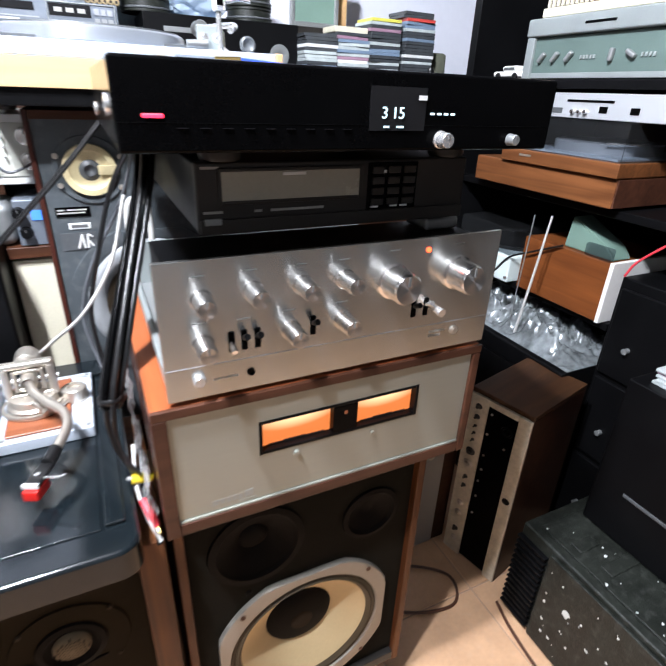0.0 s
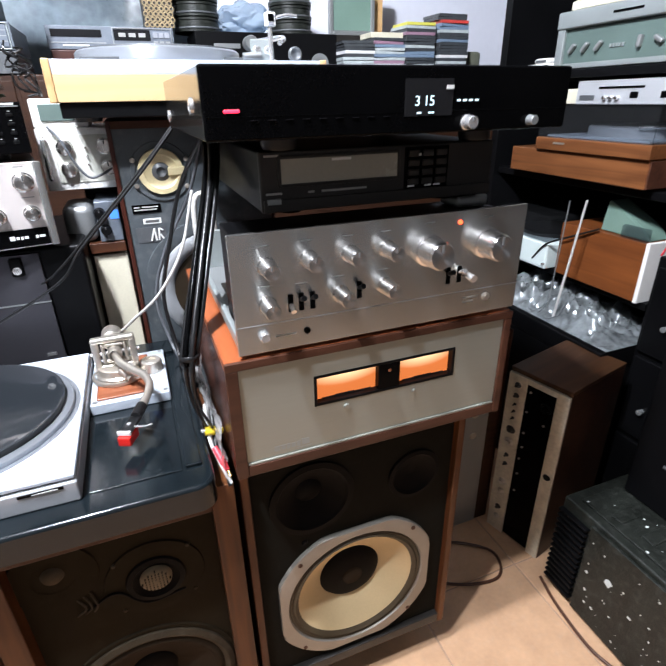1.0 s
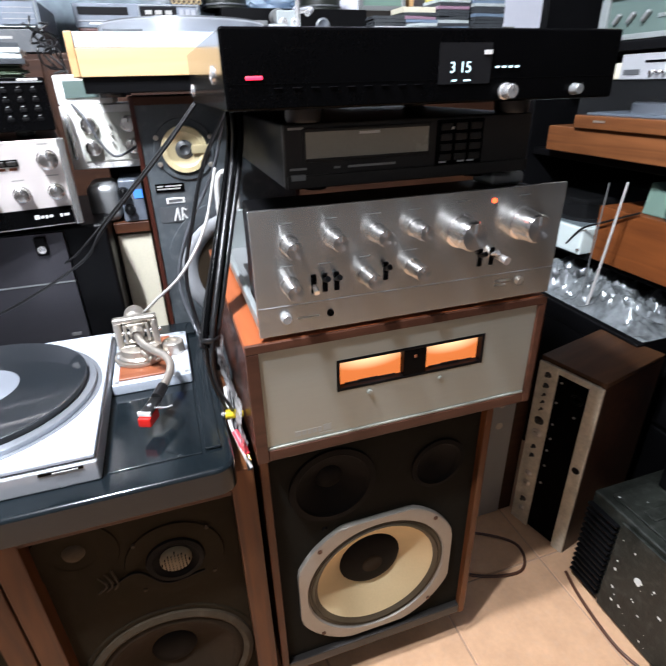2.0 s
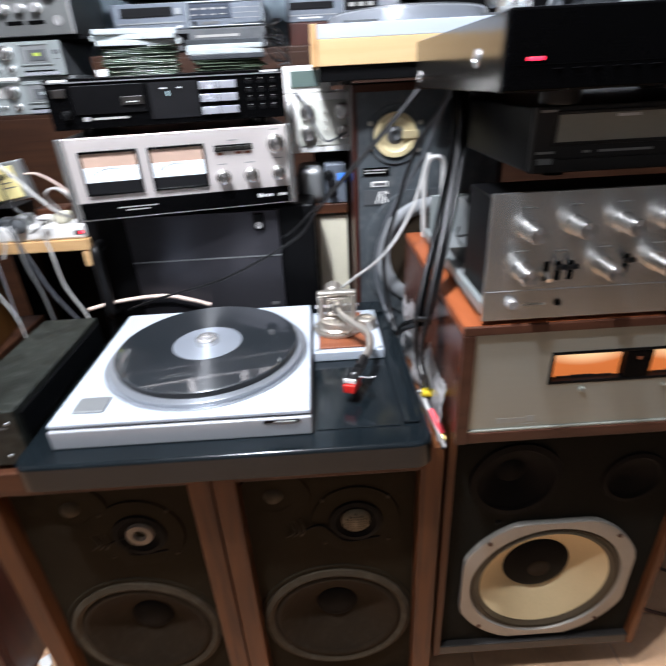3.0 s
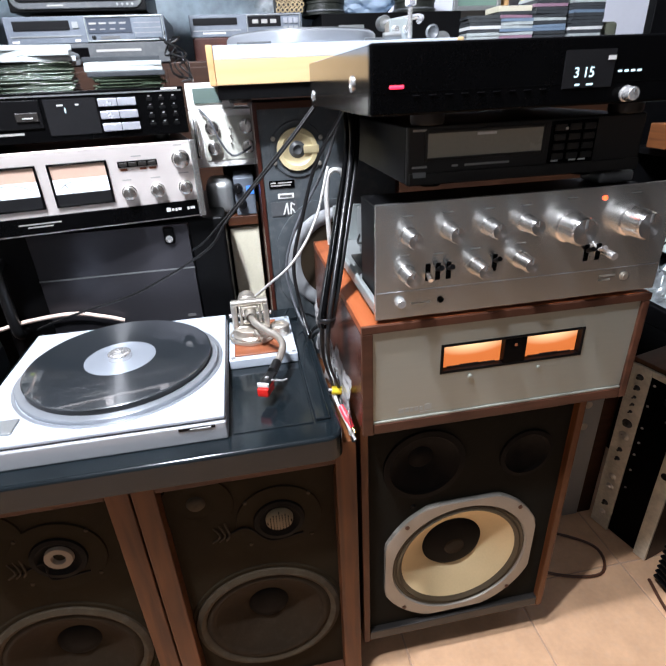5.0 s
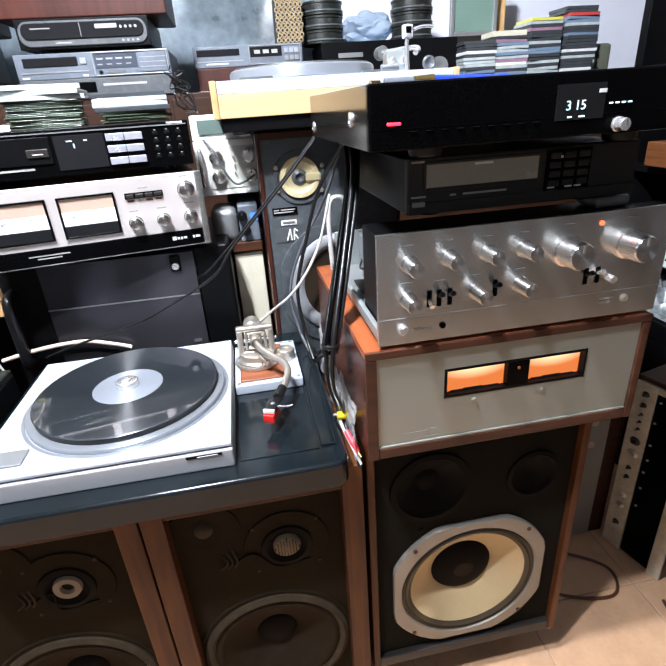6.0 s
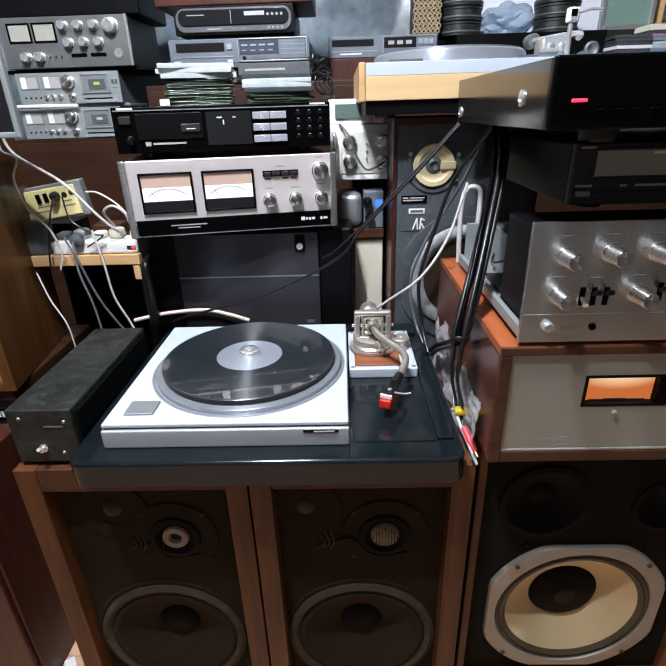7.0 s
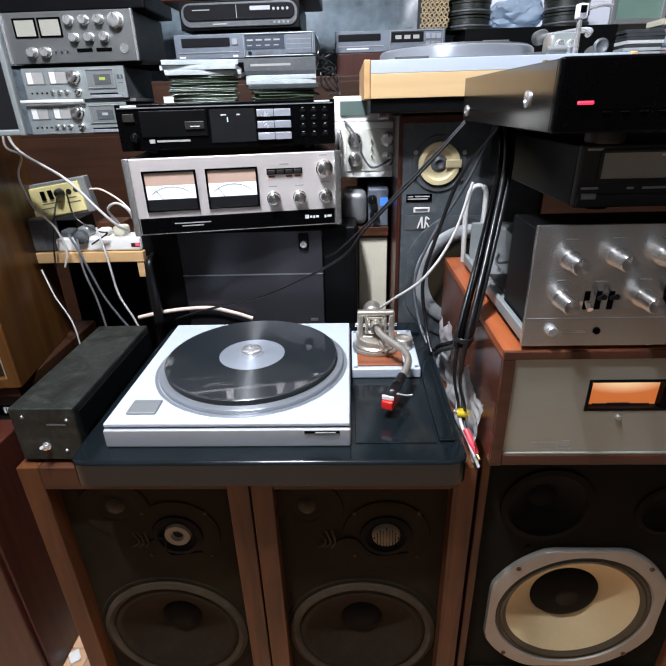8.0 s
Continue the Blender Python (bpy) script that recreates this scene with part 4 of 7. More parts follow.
def phono_box():
    ob = thing("power_supply_box", "dark hammered metal power supply box with a toggle switch", "power supply", pose(-0.447, 0.757, 0.6685))
    part("body", bx(0, 0.102, 0, 0.31, 0.006, 0.103, 0.003), GREEN_BLACK, ob)
    part("bracket", bx(0.1022, 0.1052, 0.012, 0.305, 0.05, 0.092, 0.001), BLACK, ob)
    for x, y in ((0.012, 0.012), (0.085, 0.012), (0.012, 0.285), (0.085, 0.285)):
        part("foot", lathe([(0.007, 0), (0.008, 0.006)], (x + 0.002, y + 0.008, 0), "Z", 12), RUBBER, ob)
    sw = part("toggle_switch", lathe([(0.007, 0), (0.007, 0.002), (0.0045, 0.003), (0.0045, 0.007), (0, 0.007)], (0.045, 0, 0.034), "Y", 16), CHROME, ob)
    part("lever", tube([(0.045, -0.006, 0.034), (0.049, -0.018, 0.044)], [0.002, 0.003], 8, straight=True), CHROME, sw)
    for x, z in ((0.020, 0.088), (0.088, 0.082), (0.075, 0.025)):
        part("screw", lathe([(0.003, 0), (0.002, 0.002), (0, 0.002)], (x, 0, z), "Y", 10), GREY_MET, ob)
    part("label_bar", bx(0.055, 0.085, -0.0005, 0.0005, 0.072, 0.075), PRINT_DARK, ob)


phono_box()


# ---- gear behind the turntable ----
def unit(name, label, category, m, w, h, d, body, face, group="", foot=0.0):
    """A box-shaped audio unit: a cover and a front panel whose face lies at y = 0."""
    ob = thing(name, label, category, m, group)
    part("cover", bx(0.002, w - 0.002, 0.008, d, 0.0005, h - 0.0015, 0.003), body, ob)
    part("front_panel", bx(0, w, 0, 0.008, 0, h, 0.002), face, ob)
    if foot:
        feet(ob, w, d, foot)
    return ob


def bench():
    ob = thing("bench", "dark wooden bench behind the turntable", "bench", pose(0, 0, 0))
    part("top_board", bx(-0.46, 0.62, 1.20, 1.72, 0.525, 0.55, 0.003), BROWN_WOOD, ob)
    for x in (-0.45, 0.58):
        for y in (1.21, 1.67):
            part("leg", bx(x, x + 0.03, y, y + 0.03, 0, 0.525, 0.002), BROWN_WOOD, ob)


bench()


def flight_case():
    ob = thing("black_equipment_case", "black satin equipment case with a centre seam and latch", "equipment case", pose(-0.40, 1.205, 0.551))
    w, h, d = 0.495, 0.385, 0.34
    part("body", bx(0, w, 0.010, d, 0, h, 0.008), BLACK, ob)
    part("upper_panel", bx(0.098, 0.418, 0, 0.0105, 0.282, 0.379, 0.002), BLACK_SATIN, ob)
    part("lower_panel", bx(0.098, 0.418, 0, 0.0105, 0.150, 0.2795, 0.002), BLACK_SATIN, ob)
    part("seam_strip", bx(0.098, 0.418, -0.001, 0.006, 0.2797, 0.2818), GREY_MET, ob)
    part("lower_panel", bx(0.098, 0.418, 0, 0.0105, 0.01, 0.148, 0.002), BLACK_SATIN, ob)
    la = part("latch", bx(0.366, 0.388, -0.006, 0.0, 0.338, 0.374, 0.004), BLACK, ob)
    part("latch_ring", lathe([(0.0075, 0), (0.0075, 0.002), (0.005, 0.002), (0.004, 0.0005), (0, 0.0005)], (0.377, -0.006, 0.350), "Y", 20), CHROME, la)
    for x in (0.035,):
        part("handle", tube([(x, 0.012, 0.325), (x, -0.022, 0.315), (x, -0.026, 0.25), (x, -0.022, 0.18), (x, 0.012, 0.17)], 0.011, 12), RUBBER, ob)
    part("small_plate", bx(0.385, 0.402, -0.0012, 0.001, 0.165, 0.172), PRINT_DARK, ob)


flight_case()


def metered_amplifier():
    m = pose(-0.352, 1.118, 0.946, 0, 0, 10.5)
    w, h = 0.418, 0.147
    ob = unit("integrated_amplifier", "champagne amplifier with two lit white meters and black base strip", "amplifier", m, w, h, 0.33, BLACK, ACC_FACE)
    part("base_strip", bx(0.012, w - 0.012, -0.003, 0.0, 0.003, 0.034, 0.001), BLACK_FACE, ob)
    part("side_trim", bx(-0.002, 0.011, -0.006, 0.002, 0.0, h + 0.001, 0.002), SILVER, ob)
    part("side_trim", bx(w - 0.011, w + 0.002, -0.006, 0.002, 0.0, h + 0.001, 0.002), SILVER, ob)
    for a in (0.030, 0.150):
        mt = part("meter", sunk_frame(0.102, 0.078, 0.012, 0.004, 0.001, -0.005, 0.046, a), BLACK_FACE, ob)
        part("upper_card", bx(a + 0.004, a + 0.098, -0.001, 0.0, 0.096, 0.120), METER_PINK, mt)
        part("white_card", bx(a + 0.004, a + 0.098, -0.0015, 0.0, 0.070, 0.0958), METER_WHITE, mt)
        part("lower_card", bx(a + 0.004, a + 0.098, -0.004, 0.0, 0.050, 0.0698), VINYL_SHADE, mt)
        arc = [(a + 0.051 + 0.062 * math.sin(q), -0.0022, 0.028 + 0.0655 * math.cos(q)) for q in [(-0.65 + 0.13 * k) for k in range(11)]]
        part("scale_arc", tube(arc, 0.0005, 5), PRINT_DARK, mt)
        part("needle", tube([(a + 0.034, -0.0024, 0.070), (a + 0.020, -0.0024, 0.090)], 0.0006, 5, straight=True), PRINT_DARK, mt)
    sl = part("selector_strip", bx(0.270, 0.342, -0.0025, 0.0, 0.107, 0.1185, 0.001), BLACK_FACE, ob)
    for k in range(4):
        part("selector_key", bx(0.2725 + 0.0175 * k, 0.287 + 0.0175 * k, -0.006, -0.0025, 0.109, 0.116, 0.001), BROWN_BLACK, sl)
        if k != 1:
            bar(ob, 0.2735 + 0.0175 * k, 0.286 + 0.0175 * k, 0.101, 0.105, COPPER_BROWN, -0.0002, "printed_bar", 0.0005)
    knob(ob, 0.387, 0.114, 0.0155, 0.018)
    for x in (0.281, 0.334, 0.388):
        knob(ob, x, 0.060, 0.0125, 0.016)
    for x, z, q in ((0.281, 0.083, 0.016), (0.334, 0.083, 0.018), (0.388, 0.087, 0.020), (0.306, 0.125, 0.018), (0.385, 0.139, 0.015)):
        bar(ob, x - q / 2, x + q / 2, z, z + 0.002, PRINT_GREY, -0.0002, "printed_bar", 0.0005)
    for x0, x1, z in ((0.078, 0.150, 0.0205), (0.092, 0.135, 0.0150)):
        bar(ob, x0, x1, z, z + 0.002, PRINT_GREY, -0.0034, "printed_bar", 0.0008)
    for k, (a, b) in enumerate(((0.343, 0.351), (0.353, 0.358), (0.360, 0.364), (0.366, 0.372), (0.384, 0.388), (0.390, 0.399))):
        bar(ob, a, b, 0.016 + 0.001 * (k % 2), 0.0215 + 0.002 * (k == 0), PRINT_WHITE, -0.0034, "emblem_bar", 0.0008)
    # disc player on it
    c = unit("compact_disc_player", "black disc player with silver keys, standing on an amplifier", "disc player", m @ pose(-0.001, 0.018, h + 0.0125), 0.415, 0.082, 0.29, BLACK, BLACK_FACE, foot=0.0115)
    part("top_strip", bx(0.004, 0.411, -0.002, 0, 0.0745, 0.0765), GREY_MET, c)
    part("disc_tray", bx(0.042, 0.165, -0.003, 0, 0.024, 0.070, 0.001), BLACK, c)
    part("open_key", bx(0.124, 0.160, -0.006, -0.003, 0.036, 0.050, 0.001), BROWN_BLACK, c)
    bar(c, 0.134, 0.151, 0.0405, 0.042, PRINT_WHITE, -0.0063, "printed_bar")
    part("display_window", bx(0.172, 0.258, -0.0015, 0, 0.010, 0.070), VINYL_SHADE, c)
    bar(c, 0.204, 0.206, 0.047, 0.055, LED_WHITE, -0.0018, "display_bar")
    bar(c, 0.193, 0.203, 0.0585, 0.0605, PRINT_WHITE, -0.0018, "display_bar")
    bar(c, 0.223, 0.229, 0.0585, 0.0605, PRINT_WHITE, -0.0018, "display_bar")
    for r in range(3):
        for k in range(2):
            n = 2
            s = 0.0665 / n
            part("silver_key", bx(0.2615 + s * k, 0.2615 + s * (k + 1) - 0.001, -0.006, 0, 0.0545 - 0.021 * r, 0.0675 - 0.021 * r, 0.001), BUTTON_LIT, c)
    for i in range(3):
        for j in range(4):
            part("number_key", bx(0.346 + 0.022 * i, 0.356 + 0.022 * i, -0.0015, 0, 0.016 + 0.0145 * j, 0.0215 + 0.0145 * j, 0.001), BLACK, c)
            bar(c, 0.349 + 0.022 * i, 0.353 + 0.022 * i, 0.0238 + 0.0145 * j, 0.0250 + 0.0145 * j, PRINT_GREY, -0.0006, "printed_bar")
    part("power_key", bx(0.012, 0.033, -0.004, 0, 0.052, 0.066, 0.001), BROWN_BLACK, c)
    knob(c, 0.028, 0.024, 0.007, 0.012, BLACK)
    bar(c, 0.011, 0.040, 0.077, 0.0805, PRINT_WHITE, -0.0006, "emblem_bar")
    bar(c, 0.054, 0.064, 0.013, 0.020, PRINT_GREY, -0.0006, "emblem_bar")
    bar(c, 0.068, 0.130, 0.0145, 0.018, PRINT_GREY, -0.0006, "printed_bar")
    bar(c, 0.375, 0.405, 0.0775, 0.0805, PRINT_WHITE, -0.0006, "emblem_bar")
    return m @ pose(0, 0.018, h + 0.0125 + 0.0825)


CD_TOP = metered_amplifier()


def case_stack(name, label, m, n, w, d, t, mats, group, seed, edge=0.004):
    """A leaning pile of flat disc cases, each its own piece."""
    rnd = random.Random(seed)
    ob = thing(name, label, "disc cases", m, group)
    z = 0.0
    for k in range(n):
        q = mats[rnd.randrange(len(mats))]
        c = part("disc_case", bx(-w / 2, w / 2, -d / 2, d / 2, 0, t, 0.0008, seg=1), q, ob)
        c.matrix_basis = pose(rnd.uniform(-edge, edge), rnd.uniform(-edge, edge), z, 0, 0, rnd.uniform(-5, 5))
        z += t + 0.0003
    return z


CASE_CLEAR = mat("clear_case_edge", (0.42, 0.46, 0.46), 0.15, 0, 0.2, 30, 0.05, 100)
CASE_DARK = mat("dark_case_edge", (0.05, 0.055, 0.06), 0.2, 0, 0.2, 30, 0.05, 100)
CASE_WHITE = mat("white_case_edge", (0.70, 0.70, 0.70), 0.3, 0, 0.1, 30, 0.05, 100)
CASE_RED = mat("red_case_edge", (0.50, 0.06, 0.05), 0.3, 0, 0.1, 30, 0.05, 100)
CASE_PINK = mat("mauve_case_edge", (0.30, 0.18, 0.24), 0.3, 0, 0.1, 30, 0.05, 100)
CASE_YELLOW = mat("yellow_case_edge", (0.60, 0.56, 0.10), 0.3, 0, 0.1, 30, 0.05, 100)
CASE_BLUE = mat("slate_case_edge", (0.16, 0.22, 0.30), 0.3, 0, 0.1, 30, 0.05, 100)
MIXED = [CASE_CLEAR, CASE_DARK, CASE_CLEAR, CASE_WHITE, CASE_DARK, CASE_PINK, CASE_BLUE, CASE_DARK]


def piles_on_player():
    z = 0.0
    a = CD_TOP @ pose(0.160, 0.14, 0)
    z = case_stack("disc_spindle", "stack of clear-edged discs with a green tint on the player", a, 17, 0.132, 0.132, 0.0026, [DISC_TINT, DISC_TINT, DISC_DEEP], "", 2, 0.0015)
    case_stack("case_pile", "pile of white and clear disc cases", CD_TOP @ pose(0.158, 0.14, z), 3, 0.148, 0.128, 0.0088, [CASE_CLEAR, CASE_CLEAR, CASE_WHITE], "disc case piles", 3, 0.007)
    z = case_stack("disc_spindle", "flat pile of loose green-tinted discs on the player", CD_TOP @ pose(0.325, 0.15, 0), 8, 0.128, 0.13, 0.0024, [DISC_TINT, DISC_DEEP, DISC_TINT], "", 4, 0.006)
    case_stack("case_pile", "untidy pile of clear disc cases", CD_TOP @ pose(0.322, 0.15, z), 4, 0.144, 0.128, 0.0085, [CASE_CLEAR, CASE_WHITE, CASE_CLEAR, CASE_DARK], "disc case piles", 9, 0.014)
    solid("paper_tag", bx(0, 0.018, 0, 0.002, 0, 0.011), PRINT_WHITE, "small white paper tag on the disc player", "tag", m=CD_TOP @ pose(0.088, 0.02, 0.0005))


piles_on_player()


def rear_cabinet():
    ob = thing("rear_sideboard", "dark sideboard carrying players behind the amplifier", "sideboard", pose(-0.52, 1.80, 0))
    part("body", bx(0, 0.985, 0.006, 0.42, 0, 1.255, 0.004), BROWN_WOOD, ob)
    part("door", bx(0.01, 0.48, 0, 0.006, 0.05, 1.24, 0.002), BROWN_WOOD, ob)
    part("door", bx(0.49, 0.975, 0, 0.006, 0.05, 1.24, 0.002), BROWN_WOOD, ob)
    z = 1.2555
    a = unit("compact_disc_player", "dark grey disc player under a stack", "disc player", pose(-0.43, 1.80, z), 0.415, 0.052, 0.28, DARK_GREY, DARK_GREY)
    part("tray", bx(0.02, 0.20, -0.002, 0, 0.015, 0.042, 0.001), BLACK_FACE, a)
    bar(a, 0.22, 0.34, 0.03, 0.036, PRINT_GREY, -0.0006, "printed_bar")
    b = unit("compact_disc_player", "blue-grey disc player with a pale framed control panel", "disc player", pose(-0.43, 1.80, z + 0.0525), 0.415, 0.064, 0.28, BLUE_GREY, BLUE_GREY)
    part("tray", bx(0.022, 0.165, -0.003, 0, 0.032, 0.054, 0.001), VINYL_SHADE, b)
    part("tray_trim", bx(0.01, 0.190, -0.002, 0, 0.016, 0.019), GREY_MET, b)
    part("control_frame", sunk_frame(0.205, 0.060, 0.008, 0.003, 0.001, -0.005, 0.002, 0.205), TAPE_FACE, b)
    part("display_window", bx(0.210, 0.325, -0.002, 0, 0.022, 0.057), SLATE_WINDOW, b)
    for k in range(4):
        bar(b, 0.216 + 0.026 * k, 0.234 + 0.026 * k, 0.043, 0.047, PRINT_GREY, -0.0024, "printed_bar")
        bar(b, 0.216 + 0.026 * k, 0.230 + 0.026 * k, 0.030, 0.0325, PRINT_GREY, -0.0024, "printed_bar")
    part("silver_keys", bx(0.330, 0.405, -0.004, 0, 0.008, 0.057, 0.001), BLUE_GREY, b)
    part("eject_key", bx(0.172, 0.188, -0.004, 0, 0.035, 0.050, 0.001), GREY_MET, b)
    for k in range(3):
        bar(b, 0.332, 0.403, 0.020 + 0.012 * k, 0.0212 + 0.012 * k, PRINT_GREY, -0.0043, "key_seam", 0.0006)
    knob(b, 0.222, 0.012, 0.005, 0.008, BLACK)
    bar(b, 0.240, 0.290, 0.008, 0.015, PRINT_DARK, -0.0006, "printed_bar")
    bar(b, 0.012, 0.030, 0.004, 0.008, PRINT_WHITE, -0.0006, "emblem_bar")
    bar(b, 0.172, 0.186, 0.004, 0.009, PRINT_WHITE, -0.0006, "emblem_bar")
    c = unit("video_recorder", "black video recorder with rounded ends and a blue-grey tray", "recorder", pose(-0.40, 1.79, z + 0.125), 0.345, 0.072, 0.28, BLACK, BLACK, foot=0.007)
    turn = Matrix(((1, 0, 0, 0), (0, 0, -1, 0), (0, 1, 0, 0), (0, 0, 0, 1)))
    rim = slab(0.006, 0.339, 0.006, 0.066, 0, 0.005, 0.026, 0.002)
    rim.transform(turn)
    part("oval_rim", rim, DARK_GREY, c)
    face = slab(0.014, 0.331, 0.022, 0.061, 0.004, 0.009, 0.018, 0.002)
    face.transform(turn)
    part("oval_front", face, VINYL_SHADE, c, "glossy black oval front")
    part("tray_seam", bx(0.165, 0.1665, -0.0096, -0.0085, 0.026, 0.058), GREY_MET, c)
    part("display", bx(0.205, 0.262, -0.0096, -0.0085, 0.044, 0.054), BUTTON_LIT, c)
    for k in range(4):
        part("round_key", lathe([(0.0035, 0), (0.0035, 0.003), (0, 0.003)], (0.272 + 0.013 * k, -0.008, 0.046), "Y", 12), GREY_MET, c)
        part("round_key", lathe([(0.003, 0), (0.003, 0.003), (0, 0.003)], (0.272 + 0.013 * k, -0.004, 0.014), "Y", 12), GREY_MET, c)
    bar(c, 0.04, 0.09, 0.047, 0.049, PRINT_GREY, -0.0093, "printed_bar")
    bar(c, 0.095, 0.135, 0.012, 0.015, PRINT_GREY, -0.0053, "printed_bar")
    solid("wooden_box", bx(-0.45, 0.0, 1.79, 2.05, z + 0.1975, z + 0.30, 0.004), RED_WOOD, "reddish wooden box lying on the recorder", "box")
    # a further player, lower right of the pile
    e = unit("compact_disc_player", "dark blue-grey disc player behind the wooden turntable", "disc player", pose(0.037, 2.08, 1.335), 0.372, 0.064, 0.26, BLUE_GREY, BLUE_GREY)
    part("tray", bx(0.012, 0.155, -0.003, 0, 0.034, 0.054, 0.001), VINYL_SHADE, e)
    part("tray_trim", bx(0.01, 0.165, -0.002, 0, 0.017, 0.020), GREY_MET, e)
    part("control_frame", sunk_frame(0.180, 0.058, 0.008, 0.003, 0.001, -0.004, 0.003, 0.186), GREY_MET, e)
    part("display_window", bx(0.191, 0.300, -0.001, 0, 0.026, 0.056), VINYL_SHADE, e)
    for k in range(3):
        bar(e, 0.205 + 0.03 * k, 0.225 + 0.03 * k, 0.036, 0.047, PRINT_GREY, -0.0016, "printed_bar")
        part("key", bx(0.308 + 0.018 * k, 0.322 + 0.018 * k, -0.004, 0, 0.034, 0.050, 0.001), BUTTON_LIT, e)
        part("key", bx(0.308 + 0.018 * k, 0.322 + 0.018 * k, -0.004, 0, 0.012, 0.026, 0.001), GREY_MET, e)
    bar(e, 0.04, 0.115, 0.009, 0.013, PRINT_WHITE, -0.0006, "printed_bar")
    solid("brown_box", bx(0.04, 0.405, 2.08, 2.32, 1.2555, 1.3345, 0.004), RED_WOOD, "dark reddish-brown box under a disc player", "box")
    solid("paper_sheet", bx(0.045, 0.16, 1.99, 2.07, 1.2557, 1.262), PRINT_WHITE, "white papers lying under a brown box", "papers")


rear_cabinet()


def hanging_sheet():
    """A smoky plastic sheet with soft folds in front of the wall."""
    bm = bmesh.new()
    nx, nz = 40, 22
    grid = []
    for j in range(nz + 1):
        row = []
        for i in range(nx + 1):
            x, z = -1.35 + 1.85 * i / nx, 0.9 + 1.3 * j / nz
            row.append(bm.verts.new((x, 2.36 + 0.035 * noise.noise(Vector((x * 4, z * 1.6, 3))) + 0.015 * noise.noise(Vector((x * 11, z * 5, 1))), z)))
        grid.append(row)
    for j in range(nz):
        for i in range(nx):
            bm.faces.new((grid[j][i], grid[j][i + 1], grid[j + 1][i + 1], grid[j + 1][i]))
    r = bmesh.ops.solidify(bm, geom=bm.faces[:], thickness=0.002)
    solid("plastic_sheet", bm, WALL_BLUE, "smoky blue-grey plastic sheet hanging on the wall", "plastic sheet")


hanging_sheet()


def tape_rack():
    cb = thing("wooden_cabinet", "dark brown wooden cabinet carrying cassette decks", "cabinet", pose(-1.02, 1.85, 0))
    part("body", bx(0, 0.49, 0.004, 0.44, 0, 1.112, 0.004), BROWN_WOOD, cb)
    part("door", bx(0.004, 0.486, -0.006, 0.004, 0.05, 1.10, 0.002), BROWN_WOOD, cb)

    def deck(m, dim, group):
        w, h = 0.325, 0.090
        ob = unit("cassette_deck", "grey-silver cassette deck with a big level knob and two meters", "cassette deck", m, w, h, 0.25, DARK_GREY, TAPE_FACE, group)
        for a in (0.012, 0.085):
            mt = part("meter", sunk_frame(0.058, 0.038, 0.006, 0.003, 0.001, -0.003, 0.044, a), GREY_MET, ob)
            part("meter_card", bx(a + 0.003, a + 0.020, -0.0015, 0, 0.047, 0.079), PRINT_WHITE, mt)
            part("meter_glass", bx(a + 0.0205, a + 0.055, -0.0012, 0, 0.047, 0.079), PRINT_GREY, mt)
        knob(ob, 0.166, 0.062, 0.018, 0.020)
        ls = part("cassette_door", sunk_frame(0.092, 0.056, 0.008, 0.005, 0.002, -0.005, 0.028, 0.202), TAPE_FACE, ob)
        part("cassette_window", bx(0.209, 0.289, -0.002, 0, 0.034, 0.078), GREY_MET, ls)
        part("cassette", bx(0.228, 0.280, -0.004, -0.001, 0.040, 0.068, 0.001), DARK_GREY, ls)
        part("cassette_label", bx(0.245, 0.264, -0.0048, -0.003, 0.052, 0.060), dim, ls)
        for k in range(3):
            knob(ob, 0.088 + 0.022 * k, 0.022, 0.0055, 0.010)
        knob(ob, 0.170, 0.021, 0.0095, 0.012)
        for k in range(4):
            part("jack", lathe([(0.003, 0), (0.003, 0.001), (0, 0.0005)], (0.020 + 0.016 * k, 0, 0.020), "Y", 10), BLACK_FACE, ob)
        part("key_slot", bx(0.205, 0.295, -0.001, 0, 0.012, 0.016), BLACK_FACE, ob)
        part("piano_keys", bx(0.205, 0.310, -0.006, 0, 0.002, 0.011, 0.001), BUTTON_LIT, ob)
        for k in range(2):
            part("switch", bx(0.301 + 0.012 * k, 0.309 + 0.010 * k, -0.003, 0, 0.055, 0.066, 0.001), DARK_GREY, ob)
        bar(ob, 0.302, 0.316, 0.042, 0.044, PRINT_DARK, -0.0006, "printed_bar")
        return ob

    deck(pose(-0.955, 1.855, 1.1125), CASE_CLEAR, "cassette decks")
    deck(pose(-0.940, 1.850, 1.213), LED_GREEN, "cassette decks")
    rd = thing("white_rod", "thin white rod lying across the cassette deck", "rod", pose(-0.985, 1.835, 1.2032))
    part("rod", tube([(0, 0, 0.006), (0.12, 0, 0.0055), (0.23, 0.004, 0.004)], [0.005, 0.006, 0.006], 8), WHITE_PL, rd)
    solid("grey_board", bx(-0.97, -0.60, 1.87, 2.08, 1.2028, 1.2125, 0.001), GREY_MET, "thin grey metal board between the cassette decks", "board")
    solid("black_tray", bx(-0.98, -0.50, 1.87, 2.14, 1.3035, 1.3135, 0.001), BLACK, "thin black tray on the upper cassette deck", "tray")
    w, h = 0.395, 0.135
    a = unit("integrated_amplifier", "dark grey amplifier with two white meters and shiny knobs", "amplifier", pose(-0.952, 1.84, 1.314), w, h, 0.27, BROWN_BLACK, DARK_FACE)
